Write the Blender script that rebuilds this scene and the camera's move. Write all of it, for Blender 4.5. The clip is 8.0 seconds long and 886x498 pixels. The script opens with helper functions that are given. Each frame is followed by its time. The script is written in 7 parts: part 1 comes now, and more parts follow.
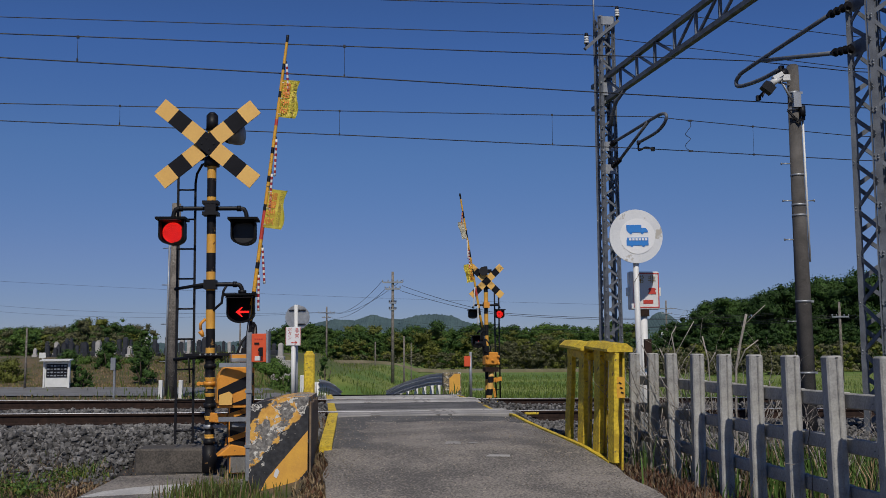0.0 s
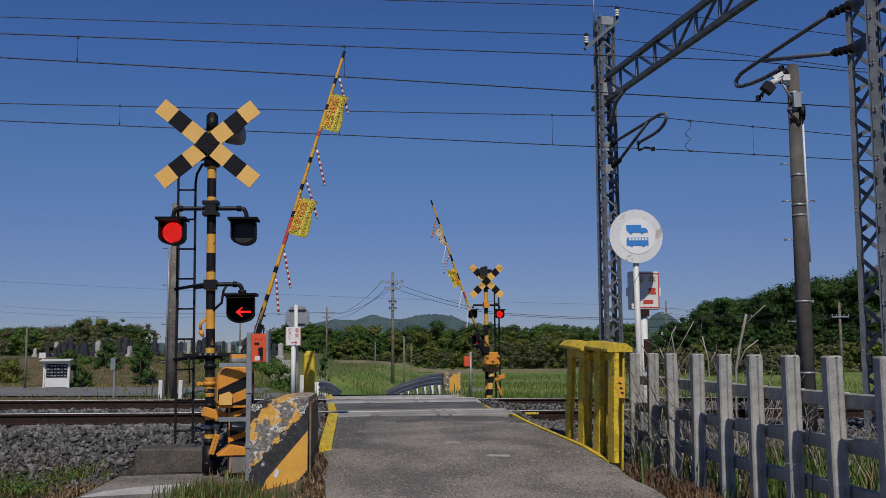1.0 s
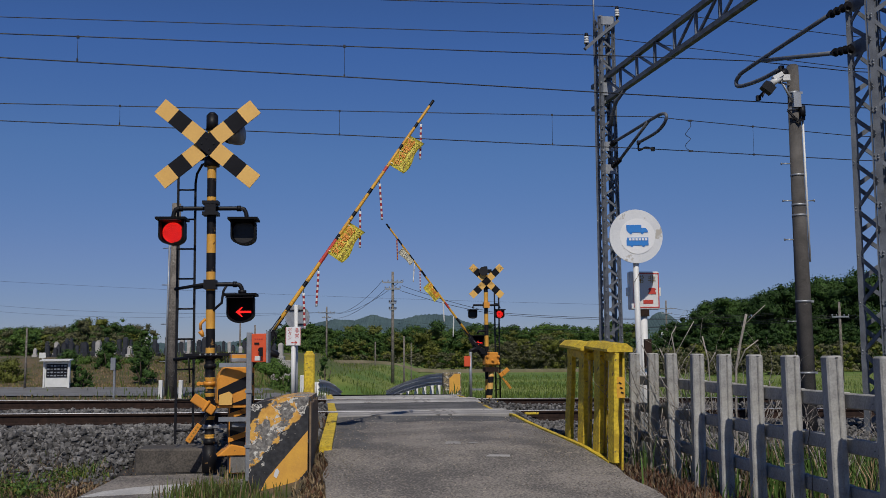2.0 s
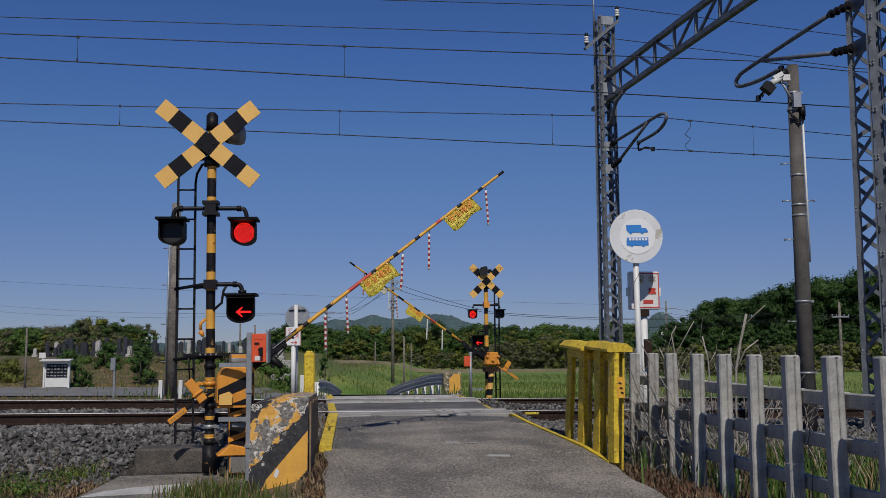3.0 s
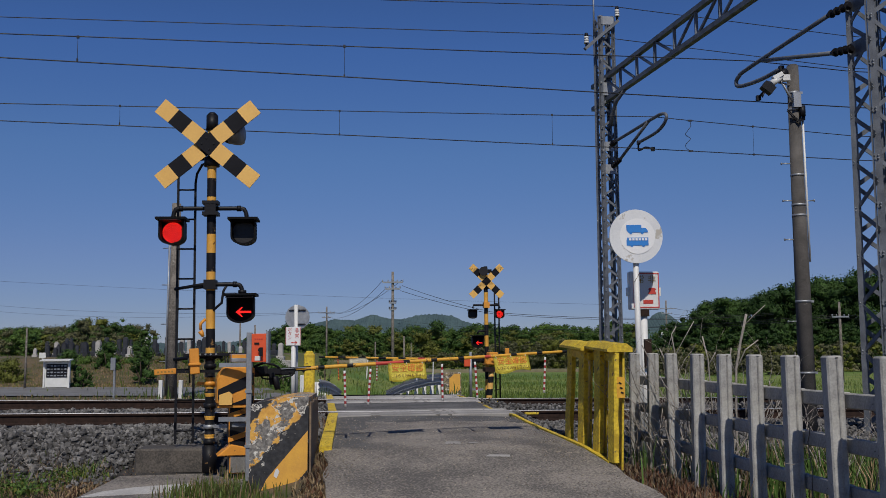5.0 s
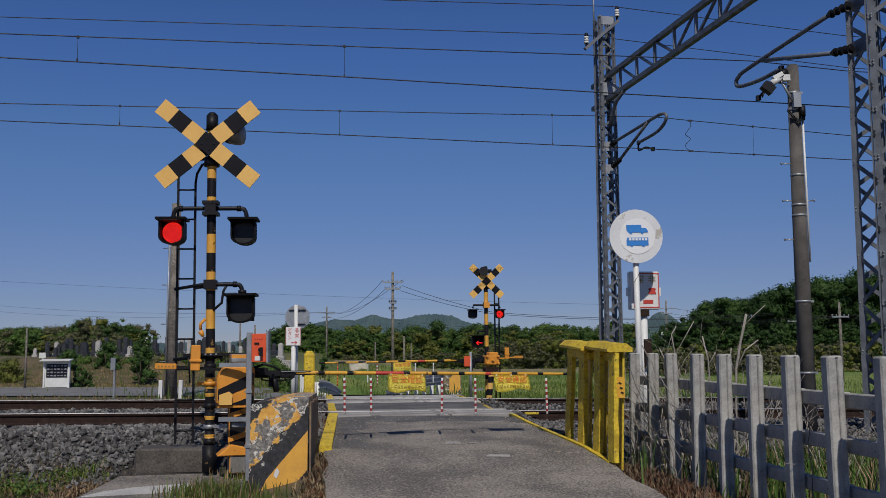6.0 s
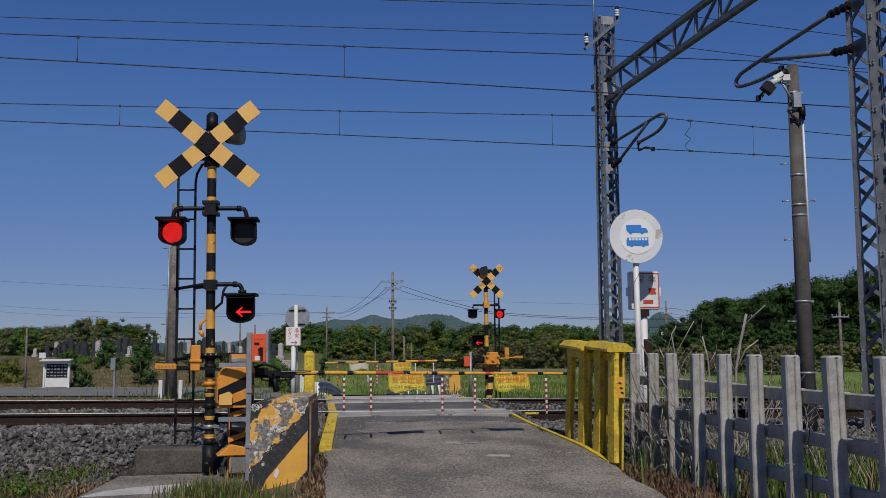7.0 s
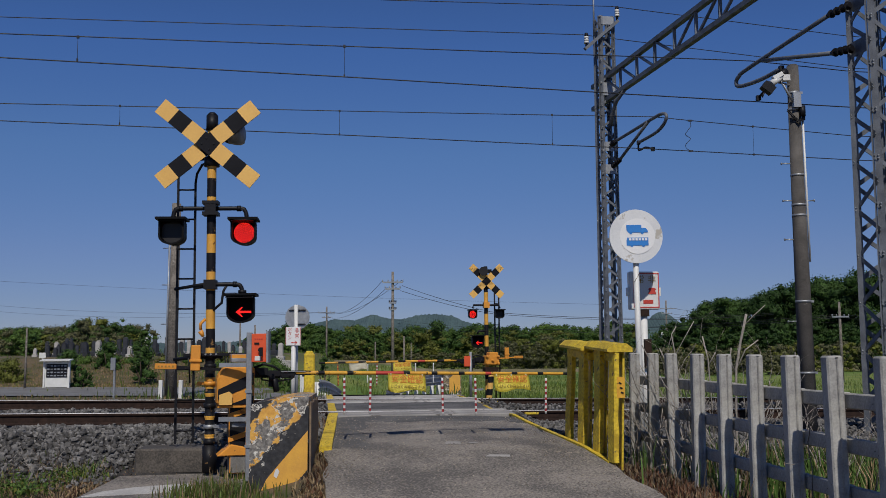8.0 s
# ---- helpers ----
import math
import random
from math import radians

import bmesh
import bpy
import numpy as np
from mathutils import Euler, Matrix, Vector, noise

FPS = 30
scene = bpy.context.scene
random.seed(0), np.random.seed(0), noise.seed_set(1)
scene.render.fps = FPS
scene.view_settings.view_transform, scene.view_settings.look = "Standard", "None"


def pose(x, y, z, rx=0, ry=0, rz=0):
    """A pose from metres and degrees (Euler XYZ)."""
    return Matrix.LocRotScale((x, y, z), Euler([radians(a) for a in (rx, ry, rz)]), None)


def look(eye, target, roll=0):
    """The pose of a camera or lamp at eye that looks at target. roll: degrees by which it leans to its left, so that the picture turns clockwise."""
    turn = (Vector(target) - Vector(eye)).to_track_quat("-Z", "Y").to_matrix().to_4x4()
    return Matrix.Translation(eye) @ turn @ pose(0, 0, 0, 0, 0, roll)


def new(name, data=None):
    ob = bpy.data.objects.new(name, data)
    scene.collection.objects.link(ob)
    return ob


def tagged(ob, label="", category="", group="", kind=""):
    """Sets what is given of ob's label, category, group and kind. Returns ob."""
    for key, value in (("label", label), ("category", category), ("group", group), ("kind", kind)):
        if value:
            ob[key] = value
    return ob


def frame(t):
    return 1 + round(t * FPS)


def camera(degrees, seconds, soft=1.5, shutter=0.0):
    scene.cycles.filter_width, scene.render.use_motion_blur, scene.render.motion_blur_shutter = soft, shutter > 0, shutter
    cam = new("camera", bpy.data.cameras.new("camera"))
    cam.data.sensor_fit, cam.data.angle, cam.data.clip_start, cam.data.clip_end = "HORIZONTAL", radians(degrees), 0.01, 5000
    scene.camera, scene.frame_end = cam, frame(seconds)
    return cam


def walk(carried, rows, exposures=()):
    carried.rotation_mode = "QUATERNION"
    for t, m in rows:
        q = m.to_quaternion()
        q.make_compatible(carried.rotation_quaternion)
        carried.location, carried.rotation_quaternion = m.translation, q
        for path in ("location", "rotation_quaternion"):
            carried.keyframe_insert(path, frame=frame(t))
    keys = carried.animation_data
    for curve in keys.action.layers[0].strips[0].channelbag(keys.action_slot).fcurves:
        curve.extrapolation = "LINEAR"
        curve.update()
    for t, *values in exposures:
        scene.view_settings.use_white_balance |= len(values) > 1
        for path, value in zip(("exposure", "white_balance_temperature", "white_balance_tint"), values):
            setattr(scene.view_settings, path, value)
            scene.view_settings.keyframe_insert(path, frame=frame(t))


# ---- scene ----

cam = camera(48.26, 8.0, soft=0.72)
EYE = (0.0, 0.0, 1.4)
STAND = look(EYE, (0.0, 10 * math.cos(radians(6.16)), 1.4 + 10 * math.sin(radians(6.16))), roll=-0.35)
walk(cam, [(0.0, STAND), (8.0, STAND)])

# ---- light ----
SUN_AZ, SUN_EL = radians(4), radians(47)
world = bpy.data.worlds.new("sky")
scene.world = world
world.use_nodes = True
wn = world.node_tree.nodes
sky = wn.new("ShaderNodeTexSky")
sky.sky_type = "NISHITA"
sky.sun_disc = False
sky.sun_elevation = SUN_EL
sky.sun_rotation = math.pi - SUN_AZ
sky.altitude = 1500
sky.air_density = 0.9
sky.dust_density = 0.1
sky.ozone_density = 6.0
wn["Background"].inputs["Strength"].default_value = 0.079
deep = wn.new("ShaderNodeMix")
deep.data_type, deep.blend_type = "RGBA", "MULTIPLY"
deep.inputs["Factor"].default_value = 1.0
# haze near the ground, deeper blue upwards
lift = wn.new("ShaderNodeTexCoord")
parts = wn.new("ShaderNodeSeparateXYZ")
haze = wn.new("ShaderNodeValToRGB")
while len(haze.color_ramp.elements) < 5:
    haze.color_ramp.elements.new(0.5)
for stop, at, tone in zip(haze.color_ramp.elements, (0.02, 0.10, 0.20, 0.30, 0.75), ((0.53, 0.49, 0.60), (0.63, 0.59, 0.72), (0.645, 0.735, 0.88), (0.57, 0.74, 1.02), (0.38, 0.48, 0.67))):
    stop.position, stop.color = at, (*tone, 1)
world.node_tree.links.new(lift.outputs["Generated"], parts.inputs[0])
world.node_tree.links.new(parts.outputs["Z"], haze.inputs["Fac"])
world.node_tree.links.new(haze.outputs["Color"], deep.inputs["B"])
world.node_tree.links.new(sky.outputs["Color"], deep.inputs["A"])
world.node_tree.links.new(deep.outputs["Result"], wn["Background"].inputs["Color"])
sun = new("sun", bpy.data.lights.new("sun", "SUN"))
sun.data.energy = 3.15
sun.data.angle = radians(0.55)
sun.data.color = (1.0, 0.94, 0.85)
sun.matrix_world = look((0, 0, 0), (-math.sin(SUN_AZ) * math.cos(SUN_EL), math.cos(SUN_AZ) * math.cos(SUN_EL), -math.sin(SUN_EL)))
scene.view_settings.exposure = -0.05


# ---- materials ----
def paint(name, a, b=None, rough=0.6, metal=0.0, scale=6.0, bump=0.15, fine=60.0, stain=None, stain_at=0.62, per=0.0, island=False, stain_scale=None, spec=0.5, grain=0.5):
    """Two-tone surface with grain, an optional third colour in worn patches, and relief."""
    b = b or tuple(c * 0.75 for c in a)
    m = bpy.data.materials.new(name)
    m.use_nodes = True
    n, l = m.node_tree.nodes, m.node_tree.links
    p = n["Principled BSDF"]
    tc = n.new("ShaderNodeTexCoord")
    big, small = n.new("ShaderNodeTexNoise"), n.new("ShaderNodeTexNoise")
    for tex, sc, det in ((big, scale, 5.0), (small, fine, 4.0)):
        tex.inputs["Scale"].default_value = sc
        tex.inputs["Detail"].default_value = det
        l.new(tc.outputs["Object"], tex.inputs["Vector"])
    mixf = n.new("ShaderNodeMath")
    mixf.operation = "ADD"
    half = n.new("ShaderNodeMath")
    half.operation = "MULTIPLY"
    half.inputs[1].default_value = grain
    l.new(small.outputs["Fac"], half.inputs[0])
    l.new(big.outputs["Fac"], mixf.inputs[0])
    l.new(half.outputs[0], mixf.inputs[1])
    even = n.new("ShaderNodeMath")
    even.operation = "DIVIDE"
    even.inputs[1].default_value = 1 + grain
    l.new(mixf.outputs[0], even.inputs[0])
    ramp = n.new("ShaderNodeValToRGB")
    ramp.color_ramp.elements[0].position, ramp.color_ramp.elements[1].position = (0.37, 0.65) if grain < 1 else (0.42, 0.60)
    ramp.color_ramp.elements[0].color, ramp.color_ramp.elements[1].color = (*b, 1), (*a, 1)
    l.new(even.outputs[0], ramp.inputs["Fac"])
    out = ramp.outputs["Color"]
    if stain:
        worn = n.new("ShaderNodeTexNoise")
        worn.inputs["Scale"].default_value = stain_scale or scale * 2.3
        worn.inputs["Detail"].default_value = 8.0
        worn.inputs["Roughness"].default_value = 0.62
        l.new(tc.outputs["Object"], worn.inputs["Vector"])
        edge = n.new("ShaderNodeValToRGB")
        edge.color_ramp.elements[0].position, edge.color_ramp.elements[1].position = stain_at, stain_at + 0.04
        l.new(worn.outputs["Fac"], edge.inputs["Fac"])
        mx = n.new("ShaderNodeMix")
        mx.data_type = "RGBA"
        mx.inputs["B"].default_value = (*stain, 1)
        l.new(edge.outputs["Color"], mx.inputs["Factor"])
        l.new(out, mx.inputs["A"])
        out = mx.outputs["Result"]
    if per or island:
        src = n.new("ShaderNodeNewGeometry").outputs["Random Per Island"] if island else n.new("ShaderNodeObjectInfo").outputs["Random"]
        vary = n.new("ShaderNodeMapRange")
        vary.inputs["To Min"].default_value, vary.inputs["To Max"].default_value = 1 - (per or 0.35), 1 + (per or 0.35)
        l.new(src, vary.inputs["Value"])
        hsv = n.new("ShaderNodeHueSaturation")
        l.new(vary.outputs["Result"], hsv.inputs["Value"])
        l.new(out, hsv.inputs["Color"])
        out = hsv.outputs["Color"]
    l.new(out, p.inputs["Base Color"])
    p.inputs["Roughness"].default_value = rough
    p.inputs["Metallic"].default_value = metal
    p.inputs["Specular IOR Level"].default_value = spec
    bp = n.new("ShaderNodeBump")
    bp.inputs["Strength"].default_value = bump
    bp.inputs["Distance"].default_value = 0.01
    l.new(even.outputs[0], bp.inputs["Height"])
    l.new(bp.outputs["Normal"], p.inputs["Normal"])
    return m


def glow(name, colour, power):
    m = bpy.data.materials.new(name)
    m.use_nodes = True
    p = m.node_tree.nodes["Principled BSDF"]
    p.inputs["Base Color"].default_value = (*colour, 1)
    p.inputs["Emission Color"].default_value = (*colour, 1)
    p.inputs["Emission Strength"].default_value = power
    return m


M_SIGN_YELLOW = paint("sign_yellow", (0.78, 0.47, 0.12), (0.70, 0.40, 0.10), 0.55, scale=3, bump=0.05)
M_SIGN_BLACK = paint("sign_black", (0.009, 0.0095, 0.013), (0.006, 0.006, 0.009), 0.6, scale=5, bump=0.05, spec=0.15)
M_POLE_YELLOW = paint("pole_yellow", (0.75, 0.40, 0.06), (0.60, 0.30, 0.05), 0.5, scale=8, stain=(0.16, 0.07, 0.03), stain_at=0.64)
M_POLE_BLACK = paint("pole_black", (0.012, 0.012, 0.015), (0.008, 0.008, 0.010), 0.5, scale=8, stain=(0.26, 0.15, 0.06), stain_at=0.615, spec=0.2)
M_BLACK = paint("black_paint", (0.010, 0.010, 0.013), (0.006, 0.006, 0.008), 0.5, scale=10, spec=0.25)
M_LAMP_BLACK = paint("lamp_black", (0.005, 0.005, 0.006), (0.003, 0.003, 0.004), 0.6, scale=10, spec=0.12)
M_RED_LED = glow("red_led", (1.0, 0.02, 0.012), 1.6)
M_RED_ARROW = glow("red_arrow", (1.0, 0.02, 0.015), 1.1)
M_GATE_YELLOW = paint("gate_yellow", (0.74, 0.40, 0.035), (0.56, 0.28, 0.03), 0.5, scale=9, stain=(0.09, 0.05, 0.02), stain_at=0.61, stain_scale=26)
M_GATE_ORANGE = paint("gate_orange", (0.72, 0.30, 0.035), (0.60, 0.24, 0.03), 0.5, scale=6, stain=(0.16, 0.07, 0.03), stain_at=0.66)
M_RED = paint("red_paint", (0.55, 0.06, 0.035), (0.42, 0.04, 0.03), 0.5, scale=8)
M_ORANGE_RED = paint("orange_red", (0.72, 0.10, 0.03), (0.62, 0.08, 0.025), 0.45, scale=4)
M_WHITE = paint("white_paint", (0.72, 0.72, 0.70), (0.60, 0.60, 0.58), 0.5, scale=5, stain=(0.30, 0.22, 0.16), stain_at=0.70)
M_GALV = paint("galvanised_steel", (0.36, 0.38, 0.40), (0.25, 0.26, 0.28), 0.5, metal=0.55, scale=9)
M_TOWER = paint("tower_steel", (0.165, 0.18, 0.205), (0.085, 0.094, 0.112), 0.6, metal=0.1, scale=5, stain=(0.10, 0.07, 0.05), stain_at=0.70)
M_TOWER_TOP = paint("galvanised_angle", (0.34, 0.36, 0.38), (0.26, 0.27, 0.29), 0.5, metal=0.4, scale=5)
M_WIRE = paint("wire", (0.03, 0.03, 0.035), (0.02, 0.02, 0.02), 0.5, metal=0.3)
M_CONCRETE = paint("weathered_concrete", (0.46, 0.45, 0.42), (0.24, 0.235, 0.225), 0.9, scale=7, bump=0.5, fine=70, stain=(0.12, 0.115, 0.11), stain_at=0.64)
M_CONCRETE_DARK = paint("dark_concrete", (0.24, 0.235, 0.225), (0.13, 0.125, 0.12), 0.9, scale=4, bump=0.4, fine=60)
M_POLE_CONC = paint("pole_concrete", (0.24, 0.215, 0.19), (0.12, 0.108, 0.095), 0.95, scale=4, bump=0.4, fine=24, stain=(0.34, 0.32, 0.29), stain_at=0.62, stain_scale=7, grain=1.0, spec=0.2)
M_FRESH = paint("newer_asphalt", (0.145, 0.14, 0.135), (0.06, 0.058, 0.057), 0.9, scale=2.0, bump=0.7, fine=80, grain=1.3)
M_FOOTING = paint("footing_concrete", (0.115, 0.10, 0.085), (0.05, 0.045, 0.04), 0.95, scale=3, bump=0.5, fine=50, grain=1.0)
M_POLE_DARK = paint("dark_pole_concrete", (0.125, 0.115, 0.105), (0.055, 0.05, 0.046), 0.9, scale=4, bump=0.4, stain=(0.20, 0.185, 0.165), stain_at=0.66, stain_scale=14)
M_YELLOW = paint("fence_yellow", (0.74, 0.54, 0.035), (0.47, 0.32, 0.025), 0.7, scale=6, bump=1.0, fine=34, stain=(0.17, 0.12, 0.05), stain_at=0.615, stain_scale=19, grain=1.2)
M_RAIL_SIDE = paint("rusty_rail", (0.044, 0.026, 0.020), (0.020, 0.013, 0.011), 0.85, scale=12, bump=0.3, spec=0.15)
M_RAIL_TOP = paint("polished_rail", (0.66, 0.65, 0.64), (0.52, 0.50, 0.49), 0.36, metal=0.5, scale=3, bump=0.02)
M_STONE = paint("ballast_stone", (0.175, 0.168, 0.162), (0.072, 0.069, 0.067), 0.9, scale=9, bump=0.4, island=True, per=0.55)
# near-black bed: shade between the stones is put into this colour
M_SHADED_BED = paint("ballast_bed", (0.055, 0.05, 0.047), (0.018, 0.017, 0.016), 0.95, scale=14, bump=1.0, fine=40)
M_ASPHALT = paint("old_asphalt", (0.295, 0.265, 0.232), (0.094, 0.087, 0.082), 0.92, scale=1.6, bump=1.0, fine=48, stain=(0.30, 0.265, 0.22), stain_at=0.635, stain_scale=5.5, grain=1.6)
M_PANEL = paint("crossing_panel", (0.36, 0.345, 0.33), (0.22, 0.21, 0.20), 0.9, scale=3, bump=0.5, stain=(0.13, 0.12, 0.11), stain_at=0.60, per=0.28)
M_WOODBOARD = paint("weathered_board", (0.26, 0.19, 0.12), (0.12, 0.085, 0.06), 0.9, scale=9, bump=0.6)


# ---- mesh helpers ----
def cube(bm, c, s, rot=None, mat=0):
    m = Matrix.Translation(c) @ (rot or Matrix()) @ Matrix.Diagonal((*s, 1))
    faces = set()
    for v in bmesh.ops.create_cube(bm, size=1, matrix=m)["verts"]:
        faces.update(v.link_faces)
    for f in faces:
        f.material_index = mat


def tube(bm, p0, p1, r0, r1=None, seg=10, mat=0, caps=True):
    p0, p1 = Vector(p0), Vector(p1)
    d = p1 - p0
    m = Matrix.Translation((p0 + p1) / 2) @ d.to_track_quat("Z", "Y").to_matrix().to_4x4()
    made = bmesh.ops.create_cone(bm, cap_ends=caps, segments=seg, radius1=r0, radius2=r0 if r1 is None else r1, depth=d.length, matrix=m)
    faces = set()
    for v in made["verts"]:
        faces.update(v.link_faces)
    for f in faces:
        f.material_index = mat
        f.smooth = len(f.verts) == 4


def beam(bm, p0, p1, w, h=None, mat=0):
    """A square bar from p0 to p1."""
    p0, p1 = Vector(p0), Vector(p1)
    d = p1 - p0
    cube(bm, (p0 + p1) / 2, (w, h or w, d.length), d.to_track_quat("Z", "Y").to_matrix().to_4x4(), mat)


def path_tube(bm, pts, r, seg=8, mat=0):
    """One unbroken round skin along a line of points."""
    pts = [Vector(p) for p in pts]
    rows, side = [], None
    for i, p in enumerate(pts):
        t = (pts[min(i + 1, len(pts) - 1)] - pts[max(i - 1, 0)]).normalized()
        if side is None:
            side = t.orthogonal()
        side = (side - t * side.dot(t)).normalized()
        up = t.cross(side)
        rows.append([bm.verts.new(p + (side * math.cos(2 * math.pi * k / seg) + up * math.sin(2 * math.pi * k / seg)) * r) for k in range(seg)])
    faces = [bm.faces.new(rows[0][::-1]), bm.faces.new(rows[-1])]
    for a, b in zip(rows, rows[1:]):
        for k in range(seg):
            f = bm.faces.new((a[k], a[(k + 1) % seg], b[(k + 1) % seg], b[k]))
            f.smooth = True
            faces.append(f)
    for f in faces:
        f.material_index = mat


def rounded(pts, n=5):
    """Points along a smooth curve through pts."""
    pts = [Vector(p) for p in pts]
    ends = [2 * pts[0] - pts[1]] + pts + [2 * pts[-1] - pts[-2]]
    out = []
    for a, b, c, d in zip(ends, ends[1:], ends[2:], ends[3:]):
        for i in range(n):
            t = i / n
            out.append(0.5 * (2 * b + (c - a) * t + (2 * a - 5 * b + 4 * c - d) * t * t + (3 * b - 3 * c + d - a) * t ** 3))
    return out + [pts[-1]]


def loft(bm, rings, mats):
    """One closed skin through rings of points; the stretch after ring i takes material mats[i]."""
    rows = [[bm.verts.new(p) for p in ring] for ring in rings]
    k = len(rows[0])
    for r, q, mat in zip(rows, rows[1:], mats):
        for i in range(k):
            f = bm.faces.new((r[i], r[(i + 1) % k], q[(i + 1) % k], q[i]))
            f.material_index = mat
            f.smooth = k > 6
    bm.faces.new(rows[0][::-1]).material_index = mats[0]
    bm.faces.new(rows[-1]).material_index = mats[-1]


def ring_z(x, y, z, r, seg):
    return [(x + r * math.cos(2 * math.pi * i / seg), y + r * math.sin(2 * math.pi * i / seg), z) for i in range(seg)]


def ring_x(x, r, seg):
    return [(x, r * math.cos(2 * math.pi * i / seg), r * math.sin(2 * math.pi * i / seg)) for i in range(seg)]


def slab(bm, outline, d, m=None, mat=0):
    """An outline in the x-z plane made into a plate d thick along y."""
    m = m or Matrix()
    front = [bm.verts.new(m @ Vector((x, -d / 2, z))) for x, z in outline]
    back = [bm.verts.new(m @ Vector((x, d / 2, z))) for x, z in outline]
    k = len(outline)
    faces = [bm.faces.new(front), bm.faces.new(back[::-1])]
    faces += [bm.faces.new((front[i], back[i], back[(i + 1) % k], front[(i + 1) % k])) for i in range(k)]
    for f in faces:
        f.material_index = mat


def disc(n, rx, rz=None, cx=0.0, cz=0.0):
    return [(cx + rx * math.cos(2 * math.pi * i / n), cz + (rz or rx) * math.sin(2 * math.pi * i / n)) for i in range(n)]


def mesh_of(name, bm, mats, bevel=0.0):
    if bevel:
        bmesh.ops.bevel(bm, geom=[e for e in bm.edges if len(e.link_faces) == 2 and e.calc_face_angle(0) > 0.6], offset=bevel, segments=1, affect="EDGES")
    bmesh.ops.recalc_face_normals(bm, faces=bm.faces)
    me = bpy.data.meshes.new(name)
    bm.to_mesh(me)
    bm.free()
    for m in mats if isinstance(mats, (list, tuple)) else [mats]:
        me.materials.append(m)
    return me


def part(name, bm, material, parent, label="", bevel=0.0, m=None):
    ob = new(name, mesh_of(name, bm, material, bevel))
    ob.parent = parent
    if m is not None:
        ob.matrix_basis = m
    return tagged(ob, label=label)


def thing(name, label, category, m=None, group="", kind=""):
    ob = new(name)
    ob.empty_display_size = 0.2
    if m is not None:
        ob.matrix_basis = m
    return tagged(ob, label, category, group, kind)


def solid(name, bm, material, label, category, group="", kind="", m=None, bevel=0.0):
    ob = new(name, mesh_of(name, bm, material, bevel))
    if m is not None:
        ob.matrix_basis = m
    return tagged(ob, label, category, group, kind)


def raw(name, verts, faces, mats, smooth=False):
    me = bpy.data.meshes.new(name)
    me.from_pydata([tuple(v) for v in verts], [], [tuple(f) for f in faces])
    for m in mats if isinstance(mats, (list, tuple)) else [mats]:
        me.materials.append(m)
    if smooth:
        me.polygons.foreach_set("use_smooth", [True] * len(me.polygons))
    me.update()
    return me


def lettering(text, size, depth=0.002):
    """A flat mesh of the text, facing -y, centred on the origin."""
    cu = bpy.data.curves.new("text", "FONT")
    cu.body, cu.size, cu.extrude = text, size, depth
    cu.align_x, cu.align_y = "CENTER", "CENTER"
    cu.resolution_u = 2
    ob = new("text", cu)
    me = bpy.data.meshes.new_from_object(ob.evaluated_get(bpy.context.evaluated_depsgraph_get()))
    bpy.data.objects.remove(ob)
    me.transform(Euler((radians(90), 0, 0)).to_matrix().to_4x4())
    return me


def letter_part(name, text, size, material, parent, at, wide=1.0):
    me = lettering(text, size)
    me.transform(Matrix.Diagonal((wide, 1, 1, 1)))
    me.materials.clear()
    me.materials.append(material)
    ob = new(name, me)
    ob.parent = parent
    ob.matrix_basis = at
    return ob


# ---- plan ----
SKEW = 0.19                      # the tracks run off this much in y for each metre in x
YAW = math.degrees(math.atan(SKEW))
GATE_YAW = 16.5
RAIL_Z = 0.58


def track_v(x, y):
    """Distance across the tracks: 0 in the middle of the nearer one, 4 in the other."""
    return (y - 14.95 - SKEW * x) / math.hypot(1, SKEW)


def lerp_table(v, table):
    for (a, fa), (b, fb) in zip(table, table[1:]):
        if v <= b:
            k = min(1, max(0, (v - a) / (b - a)))
            return fa + (fb - fa) * k
    return table[-1][1]


ROAD_Z = [(-30, 0.0), (3, 0.0), (6, 0.09), (8.3, 0.20), (9.5, 0.36), (10.3, 0.45), (11.6, 0.497), (12.5, 0.525), (13.6, 0.585), (14.5, 0.615), (15.6, 0.53), (17, 0.55), (18.4, 0.61), (19.6, 0.52), (21, 0.52), (22.6, 0.525), (26, 0.33), (32, 0.0), (45, -0.4), (60, -0.4)]
ROAD_L = [(-30, -1.0), (8.4, -0.98), (10, -1.2), (13.6, -1.52), (22, -2.55), (28, -3.4), (40, -6.5), (60, -14.0)]
ROAD_R = [(-30, 2.3), (6, 2.1), (8.4, 1.84), (10, 1.5), (13.6, 0.95), (22, 0.28), (28, -0.4), (40, -3.2), (60, -10.5)]


